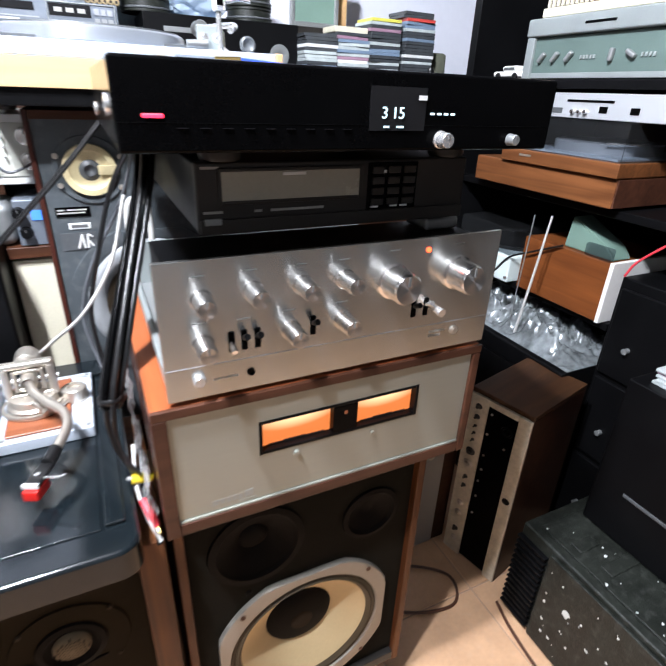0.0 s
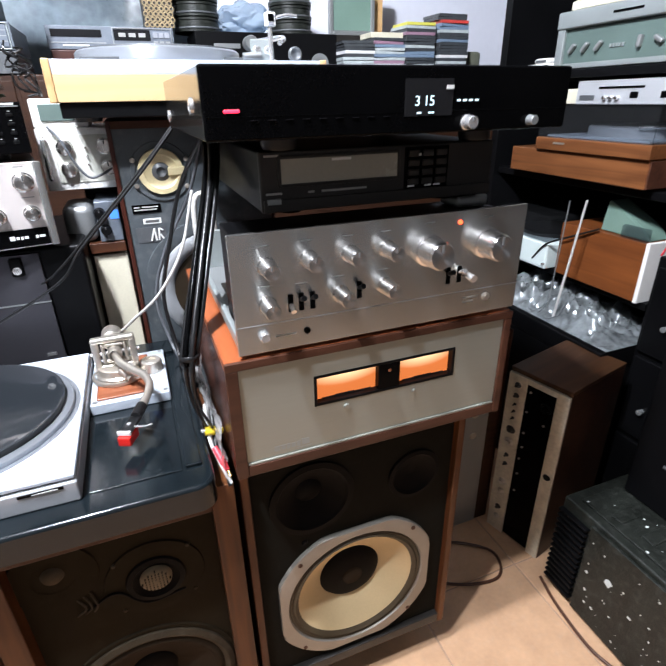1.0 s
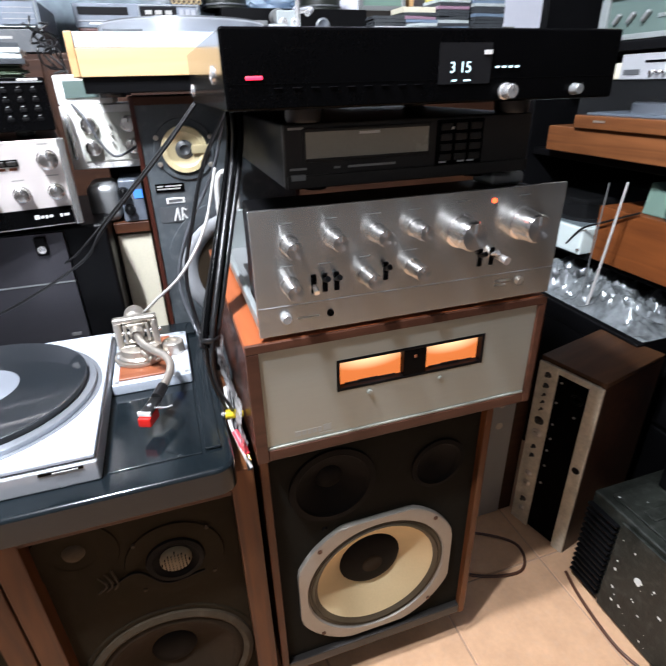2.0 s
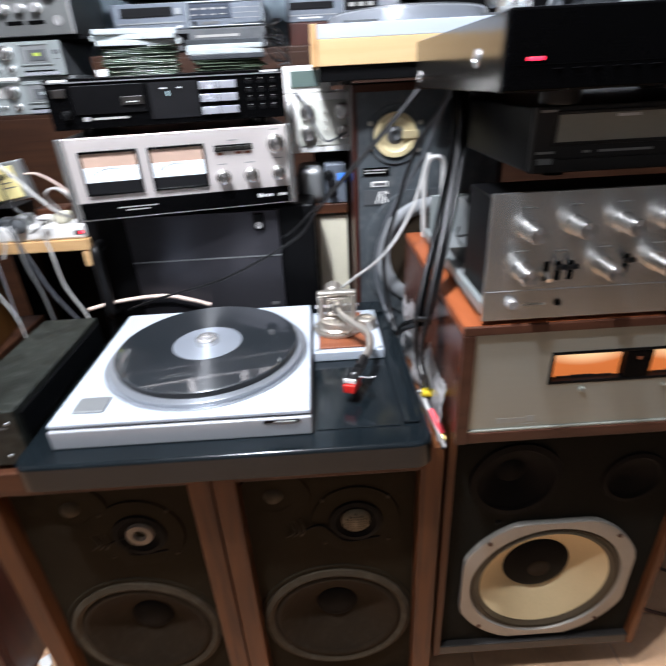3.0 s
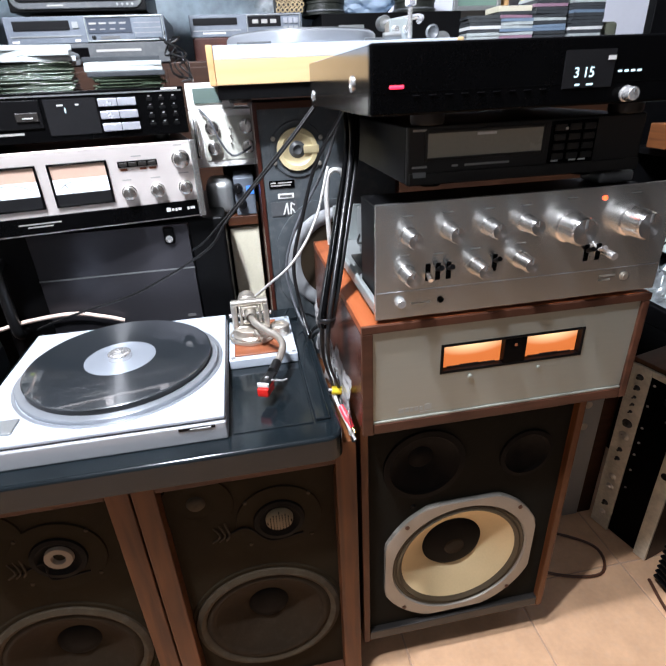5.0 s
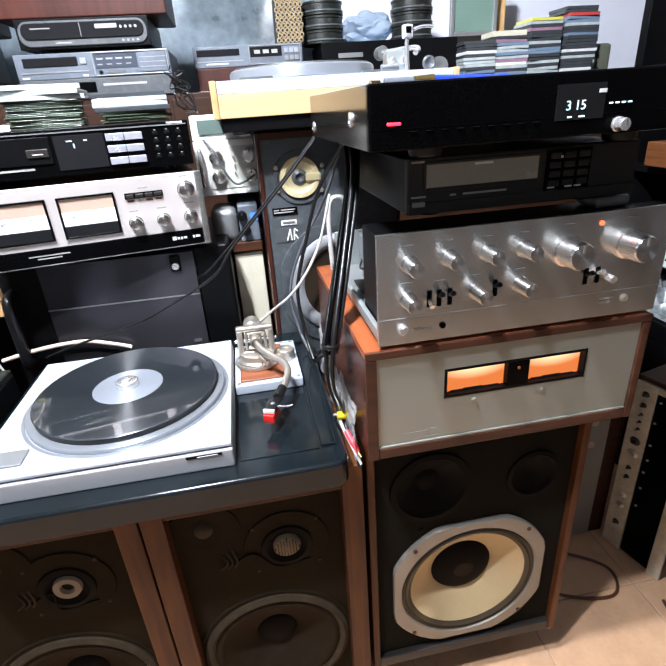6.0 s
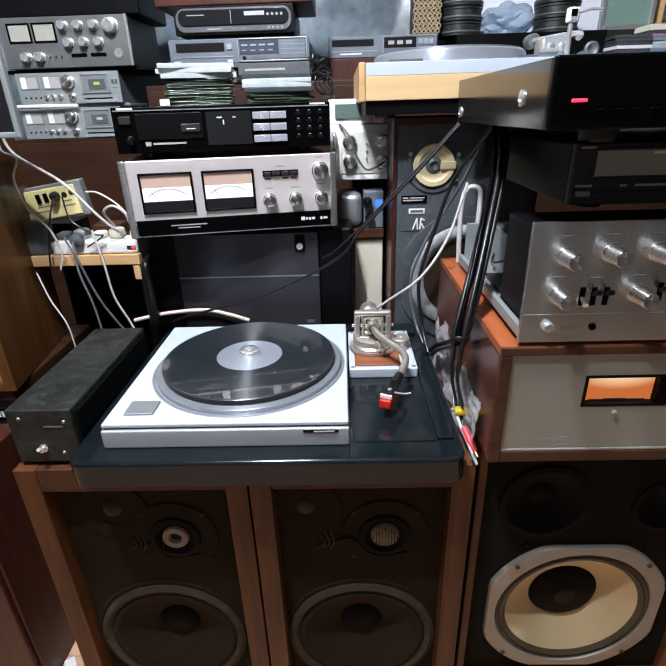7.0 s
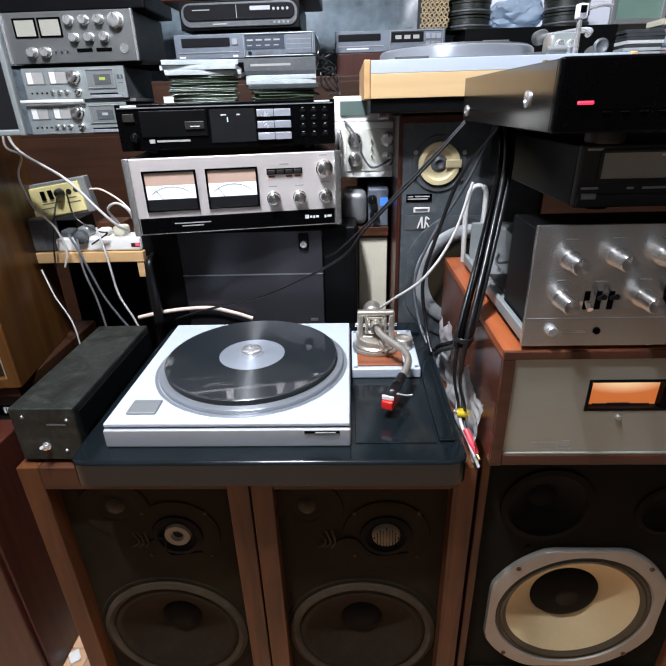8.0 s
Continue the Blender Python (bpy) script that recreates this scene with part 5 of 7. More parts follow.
    for q in (0.032, 0.108):
        mt = part("meter", sunk_frame(0.070, 0.052, 0.008, 0.005, 0.001, -0.004, 0.068, q), BLACK_FACE, a)
        part("meter_card", bx(q + 0.005, q + 0.065, -0.0015, 0, 0.073, 0.115), WINDOW_GREY, mt)
    for k in range(3):
        knob(a, 0.205 + 0.046 * k, 0.110, 0.0125, 0.022, CHROME)
        knob(a, 0.212 + 0.046 * k, 0.065, 0.0125, 0.022, CHROME)
    knob(a, 0.347, 0.106, 0.020, 0.024, CHROME)
    for k in range(2):
        knob(a, 0.075 + 0.042 * k, 0.030, 0.013, 0.024, CHROME)
        part("slot", bx(0.210 + 0.060 * k, 0.258 + 0.060 * k, -0.001, 0, 0.027, 0.037, 0.001), BLACK_FACE, a)
        part("side_rail", bx(-0.003 + (w - 0.001) * k, 0.004 + (w - 0.001) * k, -0.006, 0.004, 0, h, 0.001), CHROME, a)
    for k in range(3):
        part("switch", tube([(0.145 + 0.018 * k, 0, 0.030), (0.145 + 0.018 * k, -0.008, 0.032)], 0.0025, 8, straight=True), DARK_GREY, a)
    part("headphone_jack", lathe([(0.013, 0), (0.013, 0.003), (0.008, 0.003), (0.007, 0.001), (0, 0.001)], (0.356, 0, 0.034), "Y", 20), CHROME, a)
    solid("black_cover_box", bx(-0.97, -0.52, 1.86, 2.12, 1.4505, 1.56, 0.006), BLACK, "black box lying on the amplifier", "box")


tape_rack()


# ---- pale unit, shelf and grey speaker to the right of the amplifier ----
def rear_speaker():
    ob = thing("shelf_speaker", "slate grey three-way speaker with a cream tweeter, wooden sides", "loudspeaker", pose(0.178, 1.190, 0.551))
    w, h, d = 0.30, 0.603, 0.28
    part("side_panel", bx(0, 0.008, 0, d, 0, h, 0.001), RED_WOOD, ob)
    part("side_panel", bx(w - 0.008, w, 0, d, 0, h, 0.001), RED_WOOD, ob)
    part("top_panel", bx(0.008, w - 0.008, 0.001, d, h - 0.014, h - 0.0005, 0.001), WALNUT_X, ob)
    part("back_panel", bx(0.008, w - 0.008, d - 0.015, d - 0.003, 0.001, h - 0.014), BROWN_BLACK, ob)
    part("baffle", bx(0.008, w - 0.008, 0.004, 0.018, 0.001, h - 0.014), AR_BAFFLE, ob)
    y = 0.004
    c = (0.083, y, 0.512)
    part("tweeter_plate", lathe([(0.055, 0), (0.054, 0.003), (0.047, 0.003)], c, "Y", 40), AR_BAFFLE, ob)
    part("tweeter_ring", lathe([(0.042, 0.001), (0.041, 0.007), (0.032, 0.008), (0.028, 0.004), (0.017, 0.003)], c, "Y", 40), TWEET_CREAM, ob, "cream plastic tweeter ring")
    part("tweeter_dome", lathe([(0.017, 0.003), (0.013, 0.006), (0.009, 0.008), (0.006, 0.004), (0, 0.003)], c, "Y", 24), DARK_GREY, ob)
    part("tweeter_bridge", bx(c[0] + 0.012, c[0] + 0.044, y - 0.010, y - 0.006, c[2] - 0.008, c[2] + 0.008, 0.002), TWEET_CREAM, ob)
    for a in (0.4, 2.7, 3.6, 5.7):
        part("bolt", lathe([(0.005, 0), (0.004, 0.004), (0, 0.005)], (c[0] + 0.053 * math.cos(a), y - 0.002, c[2] + 0.053 * math.sin(a)), "Y", 12), SATIN_NICKEL, ob)
    u, v = -0.011, 0.013
    part("label_plate", bx(0.030 + u, 0.083 + u, y - 0.0015, y, 0.424 + v, 0.440 + v), BLACK_FACE, ob)
    for x0, x1, z in ((0.033, 0.044, 0.434), (0.048, 0.078, 0.434), (0.033, 0.075, 0.429)):
        bar(ob, x0 + u, x1 + u, z + v, z + v + 0.0025, PRINT_GREY, y - 0.0018, "printed_bar", 0.0006)
    part("number_plate", bx(0.046 + u, 0.080 + u, y - 0.0015, y, 0.402 + v, 0.413 + v, 0.001), PRINT_WHITE, ob)
    part("plate_bar", bx(0.050 + u, 0.076 + u, y - 0.0020, y - 0.0014, 0.405 + v, 0.410 + v), PRINT_DARK, ob)
    part("emblem_plate", bx(0.030 + u, 0.085 + u, y - 0.0012, y, 0.366 + v, 0.396 + v), DARK_GREY, ob)
    for a, b in (((0.056, 0.369), (0.064, 0.393)), ((0.064, 0.393), (0.066, 0.369)), ((0.071, 0.369), (0.073, 0.393)), ((0.073, 0.393), (0.080, 0.388)), ((0.074, 0.381), (0.081, 0.369))):
        part("emblem_bar", tube([(a[0] + u, y - 0.002, a[1] + v), (b[0] + u, y - 0.002, b[1] + v)], 0.0017, 6, straight=True), PRINT_WHITE, ob)
    c = (0.163, y, 0.269)
    part("woofer_rim", lathe([(0.150, 0), (0.149, 0.004), (0.128, 0.005), (0.121, 0.002)], c, "Y", 64, clip=0.138), AR_BAFFLE, ob)
    part("woofer_surround", lathe([(0.121, 0.002), (0.116, 0.010), (0.102, 0.012), (0.090, 0.003)], c, "Y", 56), FOAM_GREY, ob, "grey foam surround")
    part("woofer_cone", lathe([(0.091, 0.003), (0.060, 0.0018), (0.035, 0.0006), (0.03, 0.005), (0, 0.008)], c, "Y", 40), CONE_DARK, ob)


rear_speaker()


def pale_units():
    sh = thing("small_shelf", "small brown wooden shelf between cases", "shelf", pose(0.098, 1.30, 0.551))
    part("board", bx(0, 0.072, 0, 0.30, 0.340, 0.362, 0.002), WALNUT_X, sh)
    part("post", bx(0.001, 0.071, 0.27, 0.295, 0, 0.340, 0.002), WALNUT, sh)
    solid("cream_box", bx(0.100, 0.169, 1.31, 1.55, 0.552, 0.885, 0.003), CREAM, "cream painted box under the small shelf", "box")
    g = thing("microphone_unit", "grey desk unit with a knob and small blue display", "audio unit", pose(0.073, 1.305, 0.9135))
    part("body", bx(0.05, 0.096, 0.0, 0.12, 0, 0.085, 0.003), BLUE_GREY, g)
    part("grey_housing", bx(-0.014, 0.047, 0.004, 0.11, 0, 0.080, 0.018, seg=5), GREY_MET, g)
    part("display", bx(0.077, 0.094, -0.0015, 0.001, 0.048, 0.066), LED_BLUE, g, "lit blue display")
    knob(g, 0.058, 0.062, 0.010, 0.016, BLACK)
    knob(g, 0.064, 0.026, 0.010, 0.014, BLACK)
    p = thing("pale_tuner", "pale grey unit with four silver knobs and a handle", "audio unit", pose(0.048, 1.325, 1.0225))
    part("body", bx(0, 0.27, 0.006, 0.22, 0, 0.118, 0.003), WHITE_PL, p)
    part("faceplate", bx(-0.002, 0.272, 0, 0.006, 0, 0.118, 0.002), WHITE_PL, p)
    part("inner_panel", bx(0.024, 0.25, -0.002, 0, 0.014, 0.104, 0.001), PALE_PANEL, p)
    for x in (0.044, 0.118):
        knob(p, x, 0.082, 0.0150, 0.014)
        knob(p, x, 0.040, 0.0145, 0.014)
    for k in range(3):
        part("switch", tube([(0.082, -0.001, 0.082 - 0.016 * k), (0.082, -0.010, 0.080 - 0.016 * k)], 0.002, 8, straight=True), CHROME, p)
    part("handle", tube([(0.010, 0, 0.100), (0.010, -0.018, 0.096), (0.010, -0.018, 0.030), (0.010, 0, 0.026)], 0.004, 10), CHROME, p)
    u = thing("small_meter_box", "pale grey box with a dark green window on the unit", "meter box", pose(0.046, 1.33, 1.141))
    part("body", bx(0, 0.10, 0.004, 0.16, 0, 0.052, 0.003), WHITE_PL, u)
    part("window", bx(0.015, 0.075, 0.0, 0.004, 0.012, 0.042, 0.001), GREEN_FACE, u)
    st = thing("low_stand", "dark box supporting the pale unit", "box", pose(0.10, 1.44, 0.9135))
    part("body", bx(0, 0.20, 0, 0.14, 0, 0.1085, 0.003), BLACK, st)


pale_units()


# ---- pale wooden turntable on the speaker ----
def wooden_turntable():
    ob = thing("wooden_turntable", "birch turntable with silver top band and grey platter", "turntable", pose(0.107, 1.125, 1.1545))
    w, d = 0.47, 0.36
    part("base", bx(0.012, w - 0.012, 0.006, d - 0.01, 0.006, 0.030, 0.002), BLACK, ob)
    for x, y in ((0.05, 0.04), (w - 0.05, 0.04), (0.05, d - 0.05), (w - 0.05, d - 0.05)):
        part("foot", lathe([(0.02, 0), (0.022, 0.006)], (x, y, 0), "Z", 16), RUBBER, ob)
    part("wood_front", bx(0.012, w - 0.012, 0, 0.018, 0.030, 0.070, 0.001), BIRCH, ob)
    part("end_cap", bx(0, 0.0118, -0.002, d, 0.029, 0.0925, 0.002), PINE, ob)
    part("end_cap", bx(w - 0.0118, w, -0.002, d, 0.029, 0.0925, 0.002), PINE, ob)
    part("inner_body", bx(0.012, w - 0.012, 0.018, d, 0.030, 0.070), BIRCH, ob)
    part("top_plate", bx(0.0122, w - 0.0122, 0.0005, d, 0.0703, 0.0915, 0.001), DECK_WHITE, ob)
    c = (0.192, 0.185, 0.0915)
    part("platter", lathe([(0.150, 0.002), (0.153, 0.004), (0.153, 0.020), (0.149, 0.024), (0.02, 0.024), (0, 0.024)], c, "Z", 64), PLATTER_GREY, ob)
    part("platter_mat", lathe([(0.145, 0.024), (0.144, 0.027), (0, 0.027)], c, "Z", 64), DARK_GREY, ob)
    part("spindle", lathe([(0.004, 0.027), (0.004, 0.036), (0, 0.038)], c, "Z", 12), CHROME, ob)
    part("strobe_strip", bx(0.055, 0.115, 0.012, 0.020, 0.0915, 0.0965, 0.001), DARK_GREY, ob)
    part("strobe_strip", bx(0.285, 0.335, 0.012, 0.020, 0.0915, 0.0965, 0.001), DARK_GREY, ob)
    part("arm_base", lathe([(0.032, 0), (0.032, 0.012), (0.024, 0.018), (0.024, 0.042), (0.020, 0.048), (0, 0.048)], (0.405, 0.215, 0.0915), "Z", 28), SATIN_NICKEL, ob)
    part("arm_tube", tube([(0.40, 0.29, 0.145), (0.405, 0.215, 0.142), (0.418, 0.12, 0.138), (0.408, 0.06, 0.130), (0.392, 0.03, 0.122)], 0.005, 10), CHROME, ob)
    part("counterweight", lathe([(0.013, -0.03), (0.015, -0.026), (0.015, 0.0), (0.013, 0.004), (0, 0.004)], (0.400, 0.285, 0.145), "Y", 20), DARK_FACE, ob)
    part("cue_post", tube([(0.375, 0.030, 0.0915), (0.375, 0.030, 0.150), (0.380, 0.030, 0.168)], [0.005, 0.004, 0.006], 10), CHROME, ob)
    part("cue_head", bx(0.367, 0.385, 0.024, 0.038, 0.146, 0.168, 0.002), WHITE_PL, ob)
    part("cue_window", bx(0.371, 0.381, 0.0225, 0.0245, 0.154, 0.165), BLACK_FACE, ob)
    part("cue_lens", bx(0.371, 0.381, 0.0225, 0.0245, 0.148, 0.153), BUTTON_LIT, ob)
    part("cue_lever", tube([(0.380, 0.030, 0.158), (0.405, 0.028, 0.164), (0.425, 0.026, 0.163)], 0.003, 8), CHROME, ob)
    part("control_plate", bx(0.345, 0.388, 0.060, 0.066, 0.0915, 0.130, 0.002), TAPE_FACE, ob)
    for x in (0.356, 0.377):
        knob(ob, x, 0.112, 0.006, 0.010, CHROME, 0.060)
    part("round_bezel", lathe([(0.013, 0), (0.013, 0.004), (0.010, 0.006), (0.006, 0.003), (0, 0.002)], (0.424, 0.045, 0.1045), "Y", 28), DARK_GREY, ob)
    part("rca_plug", tube([(0.318, 0.010, 0.098), (0.350, 0.008, 0.099)], [0.006, 0.007], 12, straight=True), GREY_MET, ob)
    lead = thing("interconnect_cable", "blue braided interconnect with gold plugs on the receiver", "cable")
    part("plug", tube([(0.418, 0.93, 1.222), (0.450, 0.93, 1.222)], [0.006, 0.0075], 12, straight=True), GOLD, lead)
    part("plug", tube([(0.372, 0.93, 1.221), (0.417, 0.93, 1.221)], [0.0065, 0.0065], 12, straight=True), BLUE_GREY, lead)
    part("cord", tube([(0.450, 0.93, 1.222), (0.50, 0.94, 1.220), (0.56, 0.96, 1.2185), (0.61, 1.00, 1.2185), (0.64, 1.06, 1.20)], 0.0062, 10), BLUE_CABLE, lead)
    part("plug", tube([(0.360, 0.915, 1.219), (0.345, 0.912, 1.219)], 0.006, 10, straight=True), GOLD, lead)


wooden_turntable()


# ---- things at the back on the right ----
def rear_right():
    ob = thing("rear_shelf", "dark shelf cabinet along the back wall", "shelf", pose(0.475, 2.02, 0))
    part("body", bx(0, 1.29, 0.006, 0.36, 0, 1.225, 0.003), BROWN_WOOD, ob)
    part("top_board", bx(-0.003, 1.293, -0.01, 0.362, 1.2255, 1.245, 0.002), BLACK, ob)
    b = thing("black_speaker_box", "long black speaker box with small fittings", "loudspeaker", pose(0.48, 2.10, 1.2455))
    part("body", bx(0, 0.51, 0, 0.22, 0, 0.150, 0.003), BLACK, b)
    part("driver_ring", lathe([(0.034, 0), (0.034, 0.004), (0.022, 0.006), (0.012, 0.002), (0, 0.002)], (0.44, 0, 0.055), "Y", 28), GREY_MET, b)
    part("name_strip", bx(0.06, 0.15, -0.002, 0, 0.10, 0.115, 0.001), GREY_MET, b)
    for x in (0.505, 0.845):
        c = thing("film_can", "dark metal film cans stacked with bright rims", "film can", pose(x, 2.2, 1.396), "film cans")
        for k in range(3):
            part("can", lathe([(0.074, 0), (0.078, 0.002), (0.078, 0.008), (0.074, 0.010), (0.074, 0.034), (0.077, 0.036), (0.077, 0.042), (0.07, 0.044), (0, 0.044)], (0, 0, 0.0445 * k), "Z", 36), GREEN_BLACK, c)
            part("rim", lathe([(0.0775, 0.010), (0.079, 0.0115), (0.079, 0.0145), (0.0775, 0.016)], (0, 0, 0.0445 * k), "Z", 36), DARK_GREY, c)
    rnd = random.Random(8)
    bm = bmesh.new()
    bmesh.ops.create_icosphere(bm, subdivisions=4, radius=1.0)
    for v in bm.verts:
        q = 1 + 0.30 * noise.noise(v.co * 1.7) + 0.10 * noise.noise(v.co * 4) - 0.22 * abs(noise.noise(v.co * 3.6)) - 0.10 * abs(noise.noise(v.co * 8))
        v.co = Vector((v.co.x * 0.105 * q, v.co.y * 0.075 * q, max(-0.045, v.co.z * 0.055 * q) + 0.045))
    solid("plastic_bag", bm, PLASTIC_BLUE, "crumpled bluish plastic bag between film cans", "plastic bag", m=pose(0.675, 2.19, 1.396))
    # woven basket
    bk = thing("woven_basket", "golden woven cane basket standing on end", "basket", pose(0.325, 2.10, 1.40))
    part("backing", bx(0.003, 0.093, 0.012, 0.10, 0, 0.14, 0.002), BROWN_BLACK, bk)
    for i in range(6):
        for j in range(9):
            bmm = lathe([(0.0085, 0), (0.0085, 0.002), (0.005, 0.004), (0.004, 0.001)], (0.010 + 0.0155 * i + 0.004 * (j % 2), 0.012, 0.010 + 0.015 * j), "Y", 10)
            part("cane_knot", bmm, BASKET, bk)
    # framed green picture
    p = thing("framed_picture", "small framed picture with a pale green front", "picture", pose(0.985, 2.16, 1.40))
    part("frame", sunk_frame(0.185, 0.14, 0.016, 0.016, 0.002), GREY_MET, p)
    part("sheet", bx(0.016, 0.169, 0.006, 0.010, 0.016, 0.124), GREEN_PL, p)
    part("backing", bx(0.002, 0.183, 0.012, 0.018, 0.002, 0.138), BROWN_BLACK, p)
    solid("picture_rest", bx(0.98, 1.20, 2.15, 2.20, 1.2458, 1.3995, 0.002), BROWN_BLACK, "dark box carrying a framed picture", "box")
    solid("wood_strip", bx(1.178, 1.225, 2.205, 2.235, 1.2458, 1.62, 0.002), PINE, "upright pale yellow wooden strip at the wall", "wood strip")
    for x, n, seed, w in ((1.045, 12, 11, 0.118), (1.165, 13, 12, 0.130), (1.292, 17, 13, 0.128), (1.438, 18, 14, 0.128)):
        rn = random.Random(seed)
        mats = MIXED + [CASE_PINK if seed == 12 else CASE_BLUE]
        case_stack("case_pile", "tall pile of mixed music disc cases", pose(x, 2.075, 1.2455), n, w, 0.115, 0.0101, mats, "disc case towers", seed, 0.003)
    solid("red_case", bx(1.375, 1.497, 2.015, 2.13, 1.2455 + 18 * 0.0104, 1.2455 + 18 * 0.0104 + 0.010, 0.001), CASE_RED, "red disc case near the top of the tallest pile", "disc case")
    case_stack("case_pile", "dark disc cases on top of the tallest pile", pose(1.433, 2.075, 1.2455 + 19 * 0.0104), 2, 0.125, 0.115, 0.0101, [CASE_DARK], "disc case towers", 15, 0.004)
    solid("yellow_case", bx(1.232, 1.352, 2.015, 2.13, 1.2455 + 17 * 0.0104, 1.2455 + 17 * 0.0104 + 0.010, 0.001), CASE_YELLOW, "yellow disc case on top of a pile", "disc case")
    solid("record_sleeve", bx(1.095, 1.225, 2.03, 2.13, 1.2455 + 13 * 0.0104, 1.2455 + 13 * 0.0104 + 0.018, 0.002), CREAM, "cream paper sleeves on a pile of cases", "papers")
    solid("olive_pouch", bx(1.525, 1.60, 2.06, 2.12, 1.2455, 1.345, 0.012), mat("olive_cloth", (0.10, 0.105, 0.075), 0.8, 0, 0.2, 20, 0.2, 200), "small olive cloth pouch beside the cases", "pouch")
    solid("black_figure_stand", lathe([(0.018, 0), (0.02, 0.01), (0.008, 0.014), (0.014, 0.03), (0.010, 0.045), (0, 0.05)], (1.50, 1.99 + 0.03, 1.2455), "Z", 16), RUBBER, "small black knob-shaped stand on the shelf", "stand")


rear_right()


# ---- black rack on the right ----
def side_pose(x, y, z, yaw=-90):
    """For gear that faces the room from the right-hand rack: local x runs towards the viewer's end."""
    return pose(x, y, z, 0, 0, yaw)


def rack():
    ob = thing("black_rack", "tall black open rack with several shelves along the wall", "rack", pose(1.36, 0, 0))
    part("end_panel", bx(0, 0.62, 1.60, 1.63, 0, 2.2, 0.002), BLACK, ob)
    part("end_panel", bx(0.08, 0.62, 0.20, 0.23, 0, 2.2, 0.002), BLACK, ob)
    part("back_panel", bx(0.60, 0.62, 0.23, 1.60, 0, 2.2), BLACK, ob)
    for z, x in ((1.222, -0.02), (0.945, 0.02), (0.655, 0.06), (0.535, 0.07)):
        part("shelf", bx(x, 0.60, 0.99 if z < 0.9 else 0.23, 1.60, z, z + 0.020, 0.002), BLACK, ob)
    # record player in teak
    p = thing("teak_record_player", "teak record player with a smoked dust cover", "record player", side_pose(1.34, 1.495, 0.9655))
    w = 0.478
    part("lower_plinth", bx(0, w, 0, 0.36, 0.006, 0.074, 0.003), TEAK, p)
    part("side_end", bx(w, w + 0.004, 0.002, 0.358, 0.008, 0.072, 0.001), CASE_FRONT, p)
    part("upper_plinth", bx(0.11, w + 0.004, -0.012, 0.36, 0.0745, 0.108, 0.003), TEAK, p)
    part("small_plate", bx(0.18, 0.22, -0.0135, -0.012, 0.092, 0.097), SATIN_NICKEL, p)
    for x in (0.04, w - 0.04):
        part("foot", lathe([(0.015, 0), (0.016, 0.006)], (x, 0.04, 0), "Z", 14), RUBBER, p)
        part("foot", lathe([(0.015, 0), (0.016, 0.006)], (x, 0.32, 0), "Z", 14), RUBBER, p)
    part("platter", lathe([(0.13, 0), (0.13, 0.022), (0.125, 0.026), (0, 0.026)], (0.30, 0.17, 0.114), "Z", 48), DECK_GREY, p)
    part("motor_plate", bx(0.13, w - 0.02, 0.01, 0.33, 0.1083, 0.114, 0.001), DECK_WHITE, p)
    part("arm_tube", tube([(0.44, 0.26, 0.145), (0.43, 0.12, 0.142), (0.38, 0.06, 0.138)], 0.005, 8), CHROME, p)
    for b in ((0.115, w, -0.008, -0.005, 0.109, 0.188), (0.115, w, 0.352, 0.355, 0.109, 0.188), (0.112, 0.115, -0.008, 0.355, 0.109, 0.188), (w, w + 0.003, -0.008, 0.355, 0.109, 0.188), (0.112, w + 0.003, -0.008, 0.355, 0.1882, 0.191)):
        part("cover_pane", bx(*b), COVER, p, "smoked clear acrylic pane")
    # silver deck standing on the cover
    s = unit("mini_cassette_deck", "pale silver small deck on the dust cover", "cassette deck", side_pose(1.352, 1.285, 1.158), 0.33, 0.056, 0.22, GREY_MET, DECK_GREY)
    part("slot", bx(0.07, 0.20, -0.0015, 0, 0.036, 0.041), BLACK_FACE, s)
    part("vent_grille", bx(0.012, 0.060, -0.002, 0, 0.010, 0.022, 0.001), DARK_GREY, s)
    for k in range(3):
        knob(s, 0.095 + 0.018 * k, 0.015, 0.005, 0.010)
    for a in (0.165, 0.245):
        part("socket", bx(a, a + 0.022, -0.002, 0, 0.014, 0.028, 0.001), BLACK_FACE, s)
    solid("folded_papers", bx(1.37, 1.50, 1.29, 1.39, 1.158, 1.196, 0.004), CREAM, "folded cream papers on the dust cover", "papers")
    solid("white_strip_box", bx(1.36, 1.55, 0.92, 0.953, 1.158, 1.168, 0.001), WHITE_PL, "flat white plastic strip beside the silver deck", "plastic strip")
    # toy car
    c = thing("toy_car", "small white toy car on the black shelf", "toy car", side_pose(1.345, 1.490, 1.2425))
    part("body", bx(0, 0.11, 0, 0.042, 0.006, 0.020, 0.005), WHITE_PL, c)
    part("cabin", bx(0.028, 0.085, 0.004, 0.038, 0.0195, 0.034, 0.007), WHITE_PL, c)
    part("window", bx(0.036, 0.076, 0.003, 0.039, 0.023, 0.030, 0.001), DARK_GREY, c)
    for x in (0.022, 0.086):
        for y in (0.0, 0.042):
            part("wheel", lathe([(0.0085, -0.003), (0.0085, 0.003), (0, 0.003)], (x, y, 0.0085), "Y", 16), RUBBER, c)
    # green-faced amplifier
    a = unit("grey_green_amplifier", "grey amplifier with a grey-green panel and slanted knobs", "amplifier", side_pose(1.345, 1.365, 1.2425), 0.44, 0.094, 0.30, GREY_MET, GREEN_FACE, foot=0.0)
